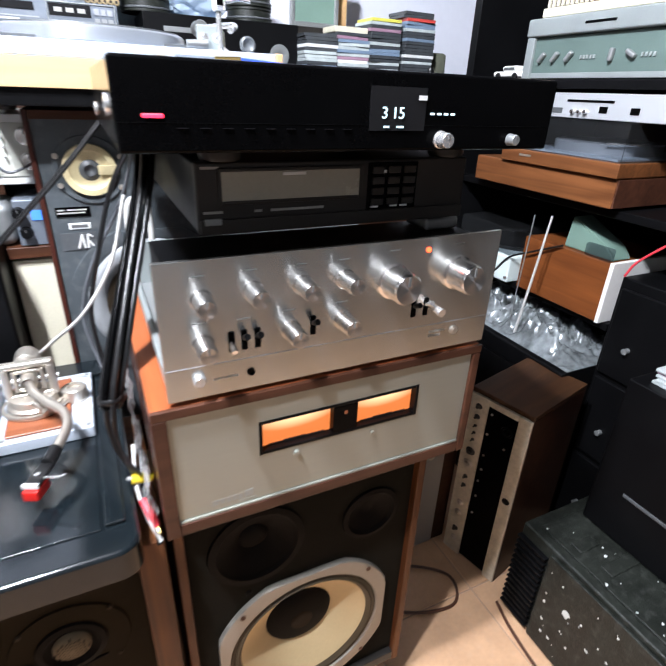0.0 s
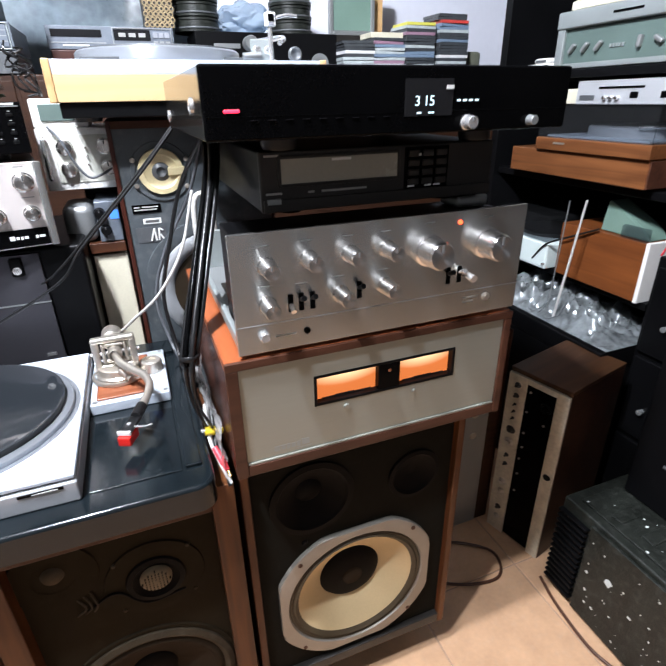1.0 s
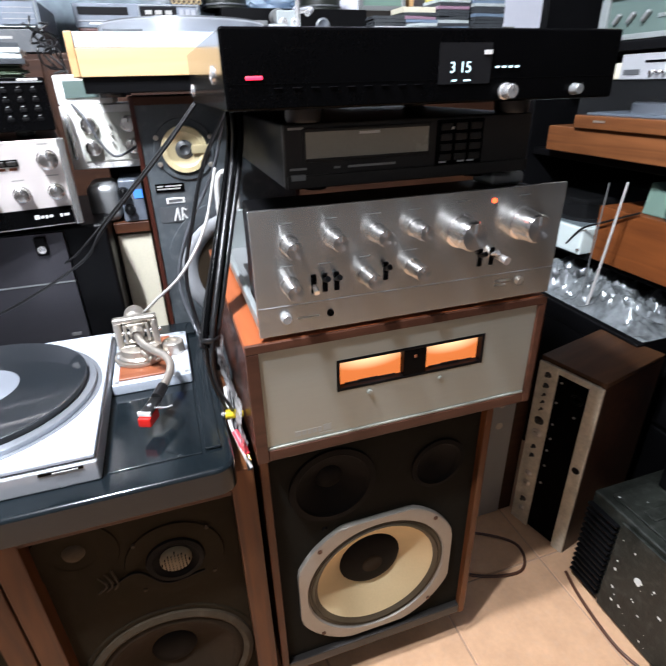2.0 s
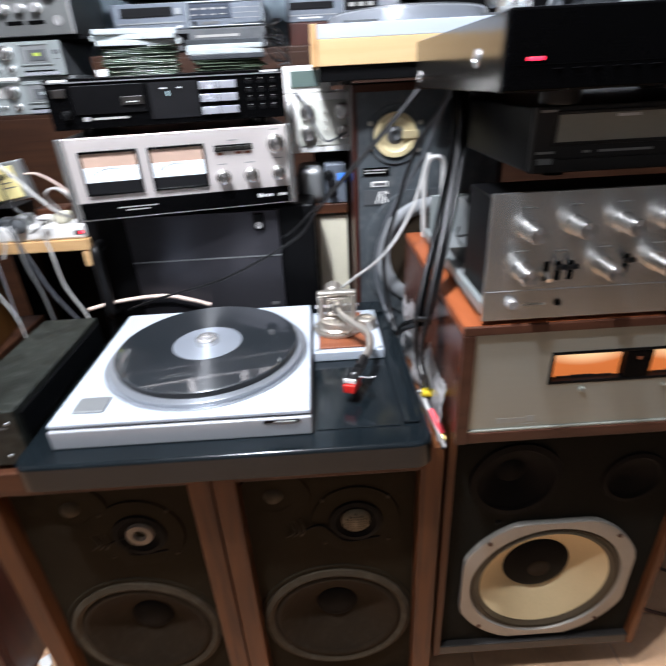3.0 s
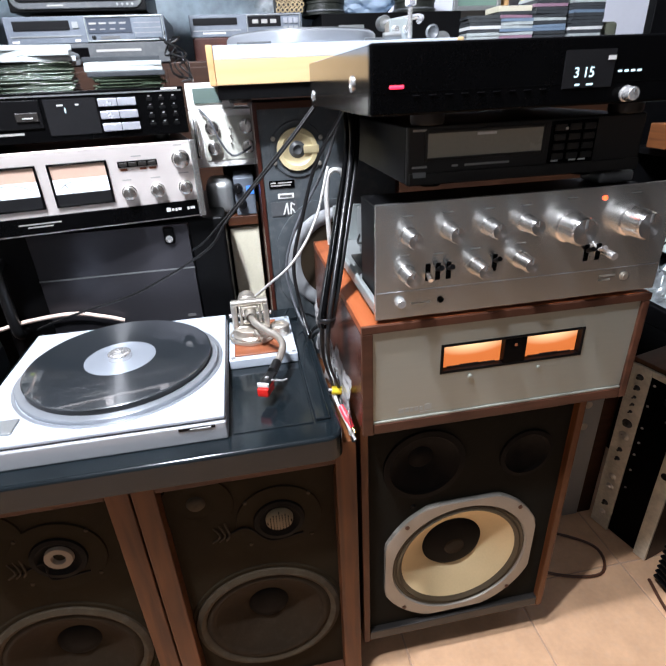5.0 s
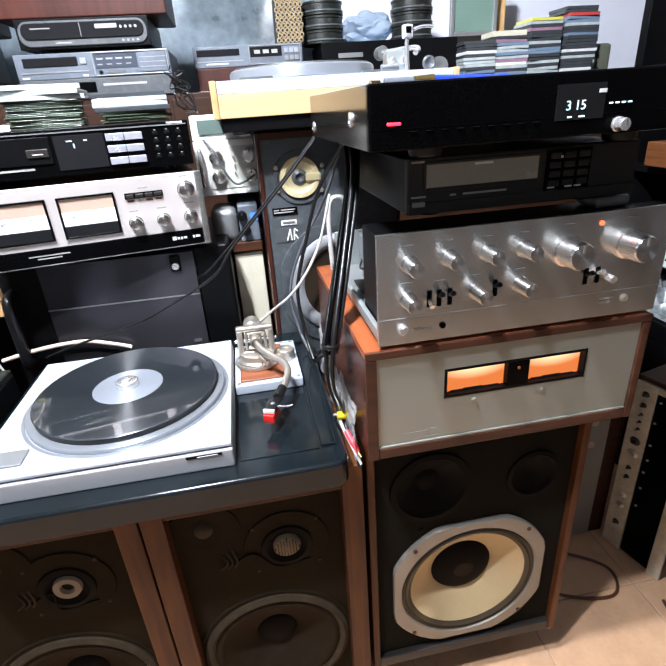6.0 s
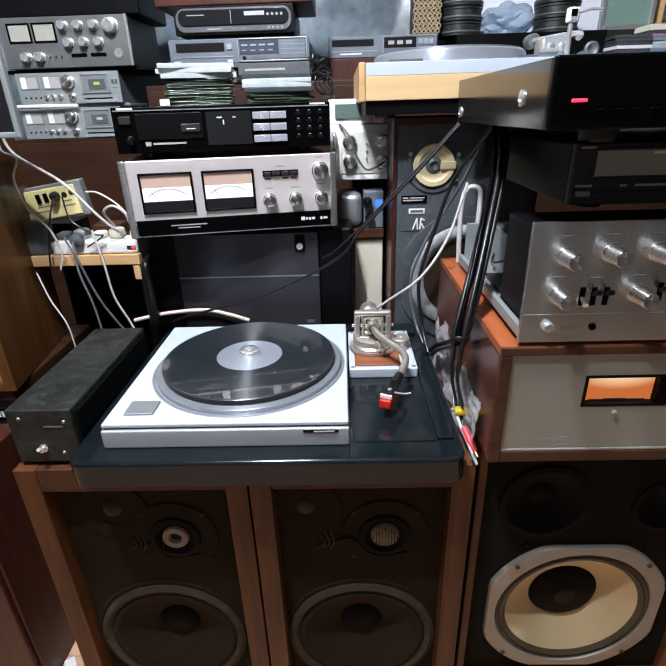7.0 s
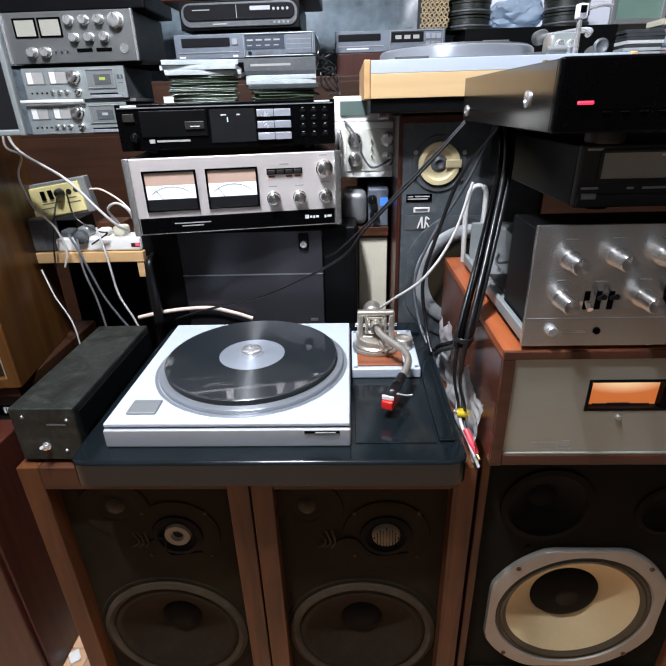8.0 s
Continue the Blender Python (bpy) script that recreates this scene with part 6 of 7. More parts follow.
    part("top_lid", bx(-0.006, 0.446, -0.014, 0.30, 0.0945, 0.134, 0.004), TAPE_FACE, a)
    part("end_cheek", bx(-0.004, 0.020, -0.010, 0.0, 0.0, 0.094, 0.002), TAPE_FACE, a)
    part("lower_trim", bx(0.02, 0.44, -0.004, 0, 0.002, 0.014, 0.001), TAPE_FACE, a)
    for k, x in enumerate((0.05, 0.092, 0.134, 0.25, 0.298)):
        kn = part("slanted_knob", bx(-0.013, 0.013, -0.012, 0, -0.005, 0.005, 0.003), GREY_MET, a)
        kn.matrix_basis = pose(x, 0, 0.048, 0, -50 if k < 3 else (-85 if k == 3 else 30), 0)
    for k in range(9):
        part("small_key", bx(0.165 + 0.009 * k + (0.11 if k > 4 else 0), 0.170 + 0.009 * k + (0.11 if k > 4 else 0), -0.004, 0, 0.042, 0.050, 0.0005), TAPE_FACE, a)
    part("lid_slot", bx(0.17, 0.25, -0.0155, -0.014, 0.112, 0.117), BLACK_FACE, a)
    # cream radio with slats
    r = thing("cream_radio", "old cream radio with a slatted dark grille", "radio", side_pose(1.350, 1.352, 1.3775))
    part("case", bx(0, 0.44, 0.010, 0.22, 0, 0.20, 0.010), CREAM, r)
    part("lower_band", bx(0.002, 0.438, 0, 0.012, 0.002, 0.022, 0.003), CREAM, r)
    part("grille_back", bx(0.010, 0.430, 0.006, 0.010, 0.024, 0.17), BROWN_BLACK, r)
    for k in range(30):
        part("slat", bx(0.014 + 0.0138 * k, 0.0205 + 0.0138 * k, 0.0, 0.0065, 0.023, 0.171, 0.001), CREAM, r)
    # middle shelf: orange box and white player
    o = thing("orange_veneer_box", "orange-veneered wooden speaker box with a white end strip", "box", side_pose(1.40, 1.300, 0.6755))
    part("case", bx(0, 0.285, 0, 0.26, 0, 0.158, 0.003), ORANGE_WOOD, o)
    part("end_strip", bx(0.2855, 0.297, -0.004, 0.262, -0.0, 0.162, 0.002), WHITE_PL, o)
    bm = bmesh.new()
    pts = ((0.120, 0.0), (0.275, 0.0), (0.250, 0.030), (0.130, 0.085))
    f = [bm.verts.new((x, 0.02, z)) for x, z in pts]
    g = [bm.verts.new((x, 0.09, z)) for x, z in pts]
    bm.faces.new(f), bm.faces.new(g[::-1])
    for i in range(4):
        bm.faces.new((f[i], g[i], g[(i + 1) % 4], f[(i + 1) % 4]))
    bmesh.ops.recalc_face_normals(bm, faces=bm.faces)
    bmesh.ops.bevel(bm, geom=bm.edges[:], offset=0.003, segments=2, affect="EDGES")
    solid("green_wedge", bm, GREEN_PL, "sage green plastic wedge lying on the orange box", "plastic wedge", m=side_pose(1.40, 1.300, 0.834))
    solid("smoked_dish", bx(0.20, 0.28, 0.0, 0.018, 0.0, 0.034, 0.006), COVER, "small smoked plastic dish on the orange box", "dish", m=side_pose(1.40, 1.300, 0.8343))
    q = thing("white_record_player", "white record player with a smoked lid", "record player", side_pose(1.385, 1.59, 0.6755))
    part("case", bx(0, 0.262, 0, 0.30, 0, 0.082, 0.006), PALE_GREEN, q)
    part("lid", bx(0.004, 0.250, 0.004, 0.296, 0.0825, 0.165, 0.010), COVER, q, "smoked plastic lid")
    part("platter", lathe([(0.11, 0), (0.11, 0.012), (0, 0.012)], (0.13, 0.15, 0.082), "Z", 40), RUBBER, q)
    part("chrome_catch", lathe([(0.005, 0), (0.004, 0.006), (0, 0.007)], (0.256, 0, 0.018), "Y", 12), CHROME, q)
    for k, (a0, b0) in enumerate((((1.332, 1.205, 0.556), (1.332, 1.165, 0.925)), ((1.332, 1.235, 0.556), (1.332, 1.222, 0.915)))):
        an = thing("aerial_rod", "thin chrome telescopic aerial standing upright", "aerial", pose(*a0), "aerial rods")
        v = Vector(b0) - Vector(a0)
        part("base", lathe([(0.009, 0), (0.009, 0.010), (0.003, 0.014), (0, 0.014)], (0, 0, 0), "Z", 14), RUBBER, an)
        part("rod", tube([(0, 0, 0.012), tuple(v * 0.5), tuple(v)], [0.0042, 0.0036, 0.0028] if k == 0 else 0.0018, 8), WHITE_CABLE if k == 0 else GREY_MET, an)
    wr = thing("black_lead", "thin black lead crossing the orange box", "cable")
    part("cord", tube([(1.385, 1.385, 0.70), (1.38, 1.33, 0.76), (1.385, 1.25, 0.80), (1.392, 1.16, 0.842)], 0.003, 7), RUBBER, wr)
    # crumpled film heap on the lower shelf
    bm = bmesh.new()
    nx, ny = 120, 50
    rows = []
    for j in range(ny + 1):
        row = []
        for i in range(nx + 1):
            x, y = 1.30 + 0.26 * j / ny, 0.98 + 0.60 * i / nx
            e = min(1, 5 * min(j / ny, 1 - j / ny, i / nx, 1 - i / nx))
            q = Vector((x, y, 0))
            h = 0.004 + e * (0.030 * (0.7 + noise.noise(q * 8)) + 0.030 * (1 - 2.2 * abs(noise.noise(q * 17))) + 0.014 * (1 - 2.5 * abs(noise.noise(q * 46 + Vector((3, 1, 0))))))
            row.append(bm.verts.new((x, y, 0.5575 + max(0.001, h))))
        rows.append(row)
    for j in range(ny):
        for i in range(nx):
            bm.faces.new((rows[j][i], rows[j][i + 1], rows[j + 1][i + 1], rows[j + 1][i]))
    bmesh.ops.solidify(bm, geom=bm.faces[:], thickness=0.0015)
    solid("crumpled_film", bm, CRUMPLE, "heap of crumpled silvery plastic film", "plastic film")
    ct = thing("dark_carton", "black carton under the crumpled film", "box", pose(1.29, 0.985, 0))
    part("body", bx(0, 0.135, 0, 0.60, 0, 0.50, 0.004), BLACK, ct)
    part("lid", bx(-0.003, 0.137, -0.003, 0.603, 0.5005, 0.5555, 0.004), BLACK, ct)
    # black cabinet at the near end
    k = thing("black_cabinet", "black metal cabinet with drawers and bright fittings", "cabinet", side_pose(1.41, 0.984, 0))
    part("case", bx(0, 0.40, 0.004, 0.30, 0, 0.81, 0.004), BLACK, k)
    for z in (0.05, 0.30, 0.55):
        d = part("drawer", bx(0.012, 0.388, -0.006, 0.003, z, z + 0.235, 0.003), BLACK, k)
        part("pull", lathe([(0.007, 0), (0.006, 0.010), (0.008, 0.014), (0, 0.016)], (0.075, -0.006, z + 0.09), "Y", 16), GREY_MET, d)
    rc = thing("red_lead", "thin red lead hanging over the cabinet", "cable")
    part("cord", tube([(1.40, 0.80, 1.02), (1.395, 0.88, 0.93), (1.40, 0.95, 0.86), (1.405, 0.975, 0.815)], 0.003, 7), RED_PLUG, rc)


rack()


def side_receiver():
    ob = thing("upright_receiver", "wood-cased receiver standing on its end, with a worn silver dial", "receiver", side_pose(1.038, 1.037, 0.0, -76) @ Matrix.Diagonal((1.17, 1, 1, 1)))
    w, h, d = 0.146, 0.548, 0.255
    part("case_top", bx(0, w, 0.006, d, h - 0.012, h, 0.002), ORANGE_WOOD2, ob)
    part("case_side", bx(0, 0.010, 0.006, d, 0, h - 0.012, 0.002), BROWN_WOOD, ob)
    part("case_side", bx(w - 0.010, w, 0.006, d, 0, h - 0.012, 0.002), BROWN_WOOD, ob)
    part("chassis", bx(0.010, w - 0.010, 0.010, d - 0.01, 0.004, h - 0.012), BLACK, ob)
    part("control_strip", bx(0.001, 0.047, 0, 0.010, 0.002, h - 0.014, 0.001), WORN_CREAM, ob, "worn silver control strip without knobs")
    part("dial_window", bx(0.048, 0.116, 0.002, 0.010, 0.010, h - 0.030, 0.001), BLACK_FACE, ob)
    part("edge_strip", bx(0.117, w - 0.001, 0, 0.010, 0.002, h - 0.014, 0.001), WORN_CREAM, ob)
    part("end_strip", bx(0.048, 0.116, 0.0005, 0.010, h - 0.029, h - 0.014, 0.001), WORN_CREAM, ob)
    for z, r, m in ((0.505, 0.008, BROWN_BLACK), (0.474, 0.007, BROWN_BLACK), (0.447, 0.004, BROWN_BLACK), (0.425, 0.004, BROWN_BLACK), (0.403, 0.004, BROWN_BLACK), (0.365, 0.012, BROWN_BLACK), (0.325, 0.013, SATIN_NICKEL), (0.280, 0.006, BROWN_BLACK), (0.250, 0.006, BROWN_BLACK), (0.185, 0.010, SATIN_NICKEL), (0.150, 0.010, SATIN_NICKEL), (0.090, 0.008, BROWN_BLACK), (0.055, 0.008, SATIN_NICKEL)):
        part("shaft", lathe([(r, 0), (r * 0.9, 0.002), (r * 0.5, 0.004), (r * 0.45, 0.010), (0, 0.010)], (0.026, 0, z), "Y", 14), m, ob)
    for z, x in ((0.500, 0.058), (0.440, 0.056), (0.425, 0.100), (0.375, 0.058), (0.330, 0.060), (0.290, 0.058), (0.240, 0.060), (0.180, 0.060)):
        part("dial_lamp", lathe([(0.003, 0), (0.002, 0.003), (0, 0.003)], (x, 0.002, z), "Y", 10), SATIN_NICKEL, ob)
    part("tuning_ring", lathe([(0.014, 0), (0.013, 0.003), (0.009, 0.003), (0.008, 0)], (0.098, 0.002, 0.475), "Y", 20), BLACK, ob)
    part("strip_notch", lathe([(0.009, 0), (0.008, 0.003), (0, 0.003)], (0.131, 0, 0.285), "Y", 14), BLACK, ob)
    # slim silver panel leaning behind it
    p = thing("narrow_panel", "narrow grey metal panel with holes, standing on the floor", "metal panel", pose(0.925, 1.06, 0))
    part("sheet", bx(0, 0.085, 0, 0.012, 0, 0.66, 0.002), GREY_MET, p)
    for z in (0.60, 0.52, 0.44, 0.40, 0.33):
        part("hole_ring", lathe([(0.011, 0), (0.010, 0.002), (0.006, 0.002), (0, 0.001)], (0.04, 0, z), "Y", 14), SATIN_NICKEL, p)
    part("dark_edge", bx(0.0855, 0.13, 0.002, 0.20, 0, 0.64, 0.003), BROWN_WOOD, p)


side_receiver()


def spotted_amplifier():
    ob = thing("spotted_black_amplifier", "black metal amplifier with heat fins, spattered with white paint", "amplifier", pose(1.055, 0.36, 0))
    w, d, h = 0.34, 0.455, 0.295
    part("case", bx(0.008, w, 0, d, 0.010, h, 0.006), GREEN_BLACK, ob)
    part("side_sheet", bx(0, 0.0078, 0.004, d - 0.09, 0.012, h - 0.012, 0.002), GREEN_BLACK, ob)
    for k in range(14):
        part("heat_fin", bx(-0.006, 0.0078, d - 0.085, d - 0.002, 0.030 + 0.0175 * k, 0.036 + 0.0175 * k, 0.001), BLACK, ob)
    for x, y in ((0.04, 0.04), (w - 0.04, 0.04), (0.04, d - 0.04), (w - 0.04, d - 0.04)):
        part("foot", lathe([(0.016, 0), (0.018, 0.0105)], (x, y, 0), "Z", 14), RUBBER, ob)
    part("top_panel", bx(0.03, w - 0.03, 0.03, d - 0.03, h + 0.0005, h + 0.006, 0.002), GREEN_BLACK, ob)
    for a, b, c2, e in ((0.05, 0.11, 0.33, 0.36), (0.06, 0.15, 0.26, 0.29), (0.16, 0.26, 0.34, 0.40), (0.13, 0.30, 0.12, 0.20)):
        part("top_plate", bx(a, b, c2, e, h + 0.006, h + 0.010, 0.002), GREEN_BLACK, ob)
    rnd = random.Random(5)

    def spot(c, axis, r):
        bm = bmesh.new()
        n = 11
        q = [r * rnd.uniform(0.55, 1.2) for _ in range(n)]
        ring = []
        for i in range(n):
            u, v = q[i] * math.cos(6.2832 * i / n), q[i] * math.sin(6.2832 * i / n)
            ring.append(bm.verts.new((c[0], c[1] + u, c[2] + v) if axis == "X" else (c[0] + u, c[1] + v, c[2])))
        top = bm.verts.new((c[0] - 0.0012, c[1], c[2]) if axis == "X" else (c[0], c[1], c[2] + 0.0012))
        for i in range(n):
            bm.faces.new((ring[i], ring[(i + 1) % n], top))
        bmesh.ops.recalc_face_normals(bm, faces=bm.faces)
        part("paint_spot", bm, PAINT_SPOT, ob)

    spot((-0.0004, 0.290, 0.178), "X", 0.010)
    for _ in range(46):
        spot((-0.0004, rnd.uniform(0.02, 0.36), rnd.uniform(0.03, 0.27)), "X", rnd.choice((0.0012, 0.0016, 0.002, 0.003, 0.0045)))
    for _ in range(40):
        spot((rnd.uniform(0.035, 0.30), rnd.uniform(0.04, 0.42), h + 0.0064), "Z", rnd.choice((0.0015, 0.002, 0.003, 0.0045)))
    b = thing("small_black_box", "small black box carrying papers beside the cabinet", "box", pose(1.20, 0.50, 0.3055))
    part("body", bx(0, 0.18, 0, 0.27, 0, 0.38, 0.004), BLACK, b)
    part("front_trim", bx(-0.002, 0, 0.05, 0.20, 0.12, 0.128, 0.001), DARK_GREY, b)
    case_stack("paper_stack", "pinkish and white papers lying on a black box", pose(1.29, 0.64, 0.686), 5, 0.13, 0.2, 0.006, [CASE_CLEAR, CASE_PINK, CASE_CLEAR], "", 21, 0.008)


spotted_amplifier()


# ---- the left side ----
def left_side():
    ob = thing("golden_wood_speaker", "golden-brown wooden speaker with a dark grille", "loudspeaker", pose(-0.592, 0.985, 0.672, 0, 0, 9))
    part("side_panel", bx(-0.022, 0, 0, 0.30, 0, 0.47, 0.002), OAK_DARK, ob)
    part("side_panel", bx(-0.42, -0.398, 0, 0.30, 0, 0.47, 0.002), OAK_DARK, ob)
    part("top_panel", bx(-0.398, -0.022, 0.001, 0.30, 0.448, 0.4695, 0.002), OAK_DARK, ob)
    part("bottom_panel", bx(-0.398, -0.022, 0.001, 0.30, 0.0005, 0.022, 0.002), OAK_DARK, ob)
    part("back_panel", bx(-0.398, -0.022, 0.288, 0.299, 0.022, 0.448), BROWN_BLACK, ob)
    part("grille", bx(-0.398, -0.022, 0.014, 0.024, 0.022, 0.448), MESH_BROWN, ob)
    part("trim", bx(-0.026, -0.0225, 0.004, 0.014, 0.022, 0.448), SATIN_NICKEL, ob)
    lo = thing("low_speaker", "dark low speaker with a wooden top and small pale emblem", "loudspeaker", pose(-1.06, 0.99, 0))
    part("body", bx(0, 0.452, 0.008, 0.34, 0, 0.645, 0.003), BROWN_BLACK, lo)
    part("top_board", bx(-0.002, 0.456, 0, 0.342, 0.6455, 0.6715, 0.003), BROWN_WOOD, lo)
    part("emblem_plate", bx(0.38, 0.43, 0.006, 0.008, 0.600, 0.622), BLACK_FACE, lo)
    for k in range(3):
        part("emblem_bar", bx(0.405 + 0.007 * k, 0.409 + 0.007 * k, 0.0048, 0.006, 0.604, 0.618), PRINT_WHITE, lo)
    rd = thing("red_wood_cabinet", "dark reddish wooden cabinet beside the speakers", "cabinet", pose(-1.11, 0.80, 0))
    part("body", bx(0, 0.505, 0.012, 0.18, 0, 0.60, 0.004), RED_WOOD, rd)
    part("door", bx(0.006, 0.499, 0, 0.012, 0.03, 0.594, 0.003), RED_WOOD, rd)
    fr = thing("framed_screen", "dark panel in a thin pale frame on the speaker", "panel", pose(-0.92, 1.06, 1.1425))
    part("frame", sunk_frame(0.43, 0.19, 0.012, 0.010, 0.002), TAPE_FACE, fr)
    part("panel", bx(0.010, 0.42, 0.003, 0.010, 0.010, 0.18), VINYL_SHADE, fr)
    # pine shelf with mains strip
    sh = thing("pine_shelf", "small pale pine shelf carrying a mains strip", "shelf", pose(-0.66, 1.20, 0))
    part("board", bx(0, 0.277, 0, 0.24, 0.868, 0.892, 0.002), PINE, sh)
    part("front_bracket", bx(0.258, 0.274, 0.002, 0.022, 0.832, 0.868, 0.002), PINE, sh)
    for x in (0.02, 0.235):
        part("leg", bx(x, x + 0.022, 0.21, 0.232, 0, 0.868, 0.002), BROWN_WOOD, sh)
    st = thing("mains_strip", "white mains strip with adapters and a lit red switch", "power strip", pose(-0.578, 1.205, 0.8925))
    part("body", bx(0, 0.192, 0, 0.058, 0, 0.030, 0.005), WHITE_PL, st)
    for k, m in enumerate((DARK_GREY, GREY_MET, WHITE_PL, CREAM)):
        a = part("adapter", bx(0.008 + 0.040 * k, 0.036 + 0.040 * k, 0.012, 0.046, 0.030, 0.046 + 0.006 * (k % 2), 0.006), m, st)
    part("round_plug", lathe([(0.013, 0), (0.015, 0.004), (0.014, 0.016), (0.006, 0.020), (0, 0.020)], (0.064, 0.006, 0.034), "Y", 20), DARK_GREY, st)
    part("switch_plate", bx(0.170, 0.190, -0.0010, 0.004, 0.009, 0.018, 0.001), BROWN_BLACK, st)
    part("switch", bx(0.181, 0.189, -0.0022, 0.003, 0.0115, 0.0165, 0.001), LED_RED, st, "lit red switch")
    ad = thing("mains_adapter", "black mains adapter block standing on the pine shelf", "adapter", pose(-0.658, 1.203, 0.8925, 0, 0, 3))
    part("body", bx(-0.004, 0.076, 0, 0.038, 0, 0.074, 0.006), DARK_GREY, ad)
    part("edge_label", bx(0.012, 0.056, -0.0008, 0, 0.012, 0.040), PRINT_DARK, ad)
    bk = thing("brown_block", "small brown block behind the mains strip", "block", pose(-0.55, 1.285, 0.8925))
    part("body", bx(0.03, 0.10, 0, 0.05, 0, 0.050, 0.004), WALNUT_X, bk)
    y = thing("yellow_socket_box", "yellow multi-socket box with a grey rim, tilted", "socket box", pose(-0.685, 1.245, 0.945, 0, -8, 4))
    part("rim", bx(0, 0.186, 0.008, 0.036, 0, 0.078, 0.003), GREY_MET, y)
    part("panel", bx(0.006, 0.172, 0, 0.0078, 0.006, 0.071, 0.002), YELLOW, y, "yellow enamel socket panel")
    for x, z in ((0.030, 0.050), (0.030, 0.022), (0.052, 0.052), (0.056, 0.030), (0.147, 0.052), (0.164, 0.054)):
        part("socket", lathe([(0.0062, 0), (0.0058, 0.001), (0.005, 0.001), (0, 0.0003)], (x, 0, z), "Y", 14), BROWN_BLACK, y)
    for x in (0.084, 0.101):
        part("rocker", bx(x, x + 0.010, -0.003, 0, 0.042, 0.062, 0.001), BLACK_FACE, y)
    part("plug", lathe([(0.011, 0), (0.010, 0.010), (0.005, 0.018), (0, 0.018)], (0.127, 0, 0.052), "Y", 18), RUBBER, y)
    for x0, x1, z in ((0.080, 0.122, 0.033), (0.074, 0.104, 0.023), (0.136, 0.166, 0.028), (0.140, 0.160, 0.038)):
        bar(y, x0, x1, z, z + 0.0022, PRINT_DARK, -0.0003, "printed_bar", 0.0006)
    sb = thing("support_block", "dark block under the yellow socket box", "block", pose(-0.658, 1.30, 0.8925))
    part("body", bx(0, 0.085, 0, 0.09, 0, 0.0520, 0.003), BLACK, sb)
    # cables
    for label, m, r, pts in (
        ("thick white mains cable running down to the strip", WHITE_CABLE, 0.0030, [(-0.605, 1.19, 1.185), (-0.598, 1.19, 1.115), (-0.508, 1.185, 1.052), (-0.450, 1.185, 0.985), (-0.424, 1.195, 0.952), (-0.412, 1.22, 0.935)]),
        ("thin white cable looped from the deck", WHITE_CABLE, 0.0023, [(-0.60, 1.18, 1.18), (-0.612, 1.18, 1.12), (-0.585, 1.18, 1.10), (-0.602, 1.18, 1.06), (-0.590, 1.18, 1.0), (-0.555, 1.18, 0.955), (-0.545, 1.185, 0.90), (-0.555, 1.18, 0.865)]),
        ("white cable loop behind the mains strip", WHITE_CABLE, 0.0027, [(-0.432, 1.22, 0.95), (-0.44, 1.20, 0.985), (-0.415, 1.19, 1.0), (-0.392, 1.19, 0.985), (-0.386, 1.20, 0.95)]),
        ("grey cable hanging below the pine shelf", GREY_RUBBER, 0.0026, [(-0.535, 1.19, 0.935), (-0.512, 1.18, 0.89), (-0.485, 1.18, 0.80), (-0.455, 1.18, 0.74), (-0.43, 1.18, 0.70)]),
        ("white cable hanging below the pine shelf", GREY_MET, 0.0023, [(-0.518, 1.19, 0.925), (-0.515, 1.18, 0.86), (-0.50, 1.18, 0.78), (-0.492, 1.18, 0.68)]),
        ("cream cable hanging beside the black case", WHITE_CABLE, 0.0024, [(-0.470, 1.19, 0.95), (-0.455, 1.18, 0.88), (-0.448, 1.18, 0.80), (-0.425, 1.18, 0.74), (-0.41, 1.18, 0.69)]),
        ("white cable hanging at the wooden speaker", WHITE_CABLE, 0.0018, [(-0.61, 1.18, 0.86), (-0.59, 1.17, 0.80), (-0.56, 1.16, 0.74), (-0.555, 1.16, 0.66)]),
        ("pinkish cable running from the socket box", PINK_CABLE, 0.0020, [(-0.503, 1.265, 1.020), (-0.470, 1.25, 1.020), (-0.425, 1.23, 1.000), (-0.395, 1.22, 0.970), (-0.378, 1.22, 0.940)]),
        ("thin dark cable drooping from the yellow socket box", RUBBER, 0.0020, [(-0.560, 1.230, 1.012), (-0.558, 1.195, 0.975), (-0.572, 1.188, 0.915), (-0.578, 1.185, 0.872), (-0.578, 1.186, 0.862)]),
        ("thin black cable across the mains strip", RUBBER, 0.0018, [(-0.542, 1.235, 1.015), (-0.510, 1.19, 0.972), (-0.468, 1.19, 0.942), (-0.450, 1.192, 0.936), (-0.490, 1.194, 0.912)]),
        ("pinkish cable lying behind the turntable", PINK_CABLE, 0.0046, [(-0.42, 1.195, 0.735), (-0.34, 1.192, 0.752), (-0.25, 1.192, 0.758), (-0.19, 1.192, 0.744), (-0.15, 1.192, 0.730)]),
    ):
        cb = thing("cable", label, "cable")
        part("cord", tube(pts, r, 8), m, cb)
    cb = thing("cable", "thin grey cable hanging over the pale tuner", "cable")
    part("cord", tube([(0.070, 1.322, 1.143), (0.090, 1.300, 1.120), (0.108, 1.298, 1.075), (0.128, 1.300, 1.048), (0.152, 1.304, 1.052), (0.172, 1.312, 1.062)], 0.0024, 8), GREY_RUBBER, cb)
    rn = random.Random(31)
    cb = thing("cable_tangle", "tangle of thin black leads beside the disc cases", "cable tangle")
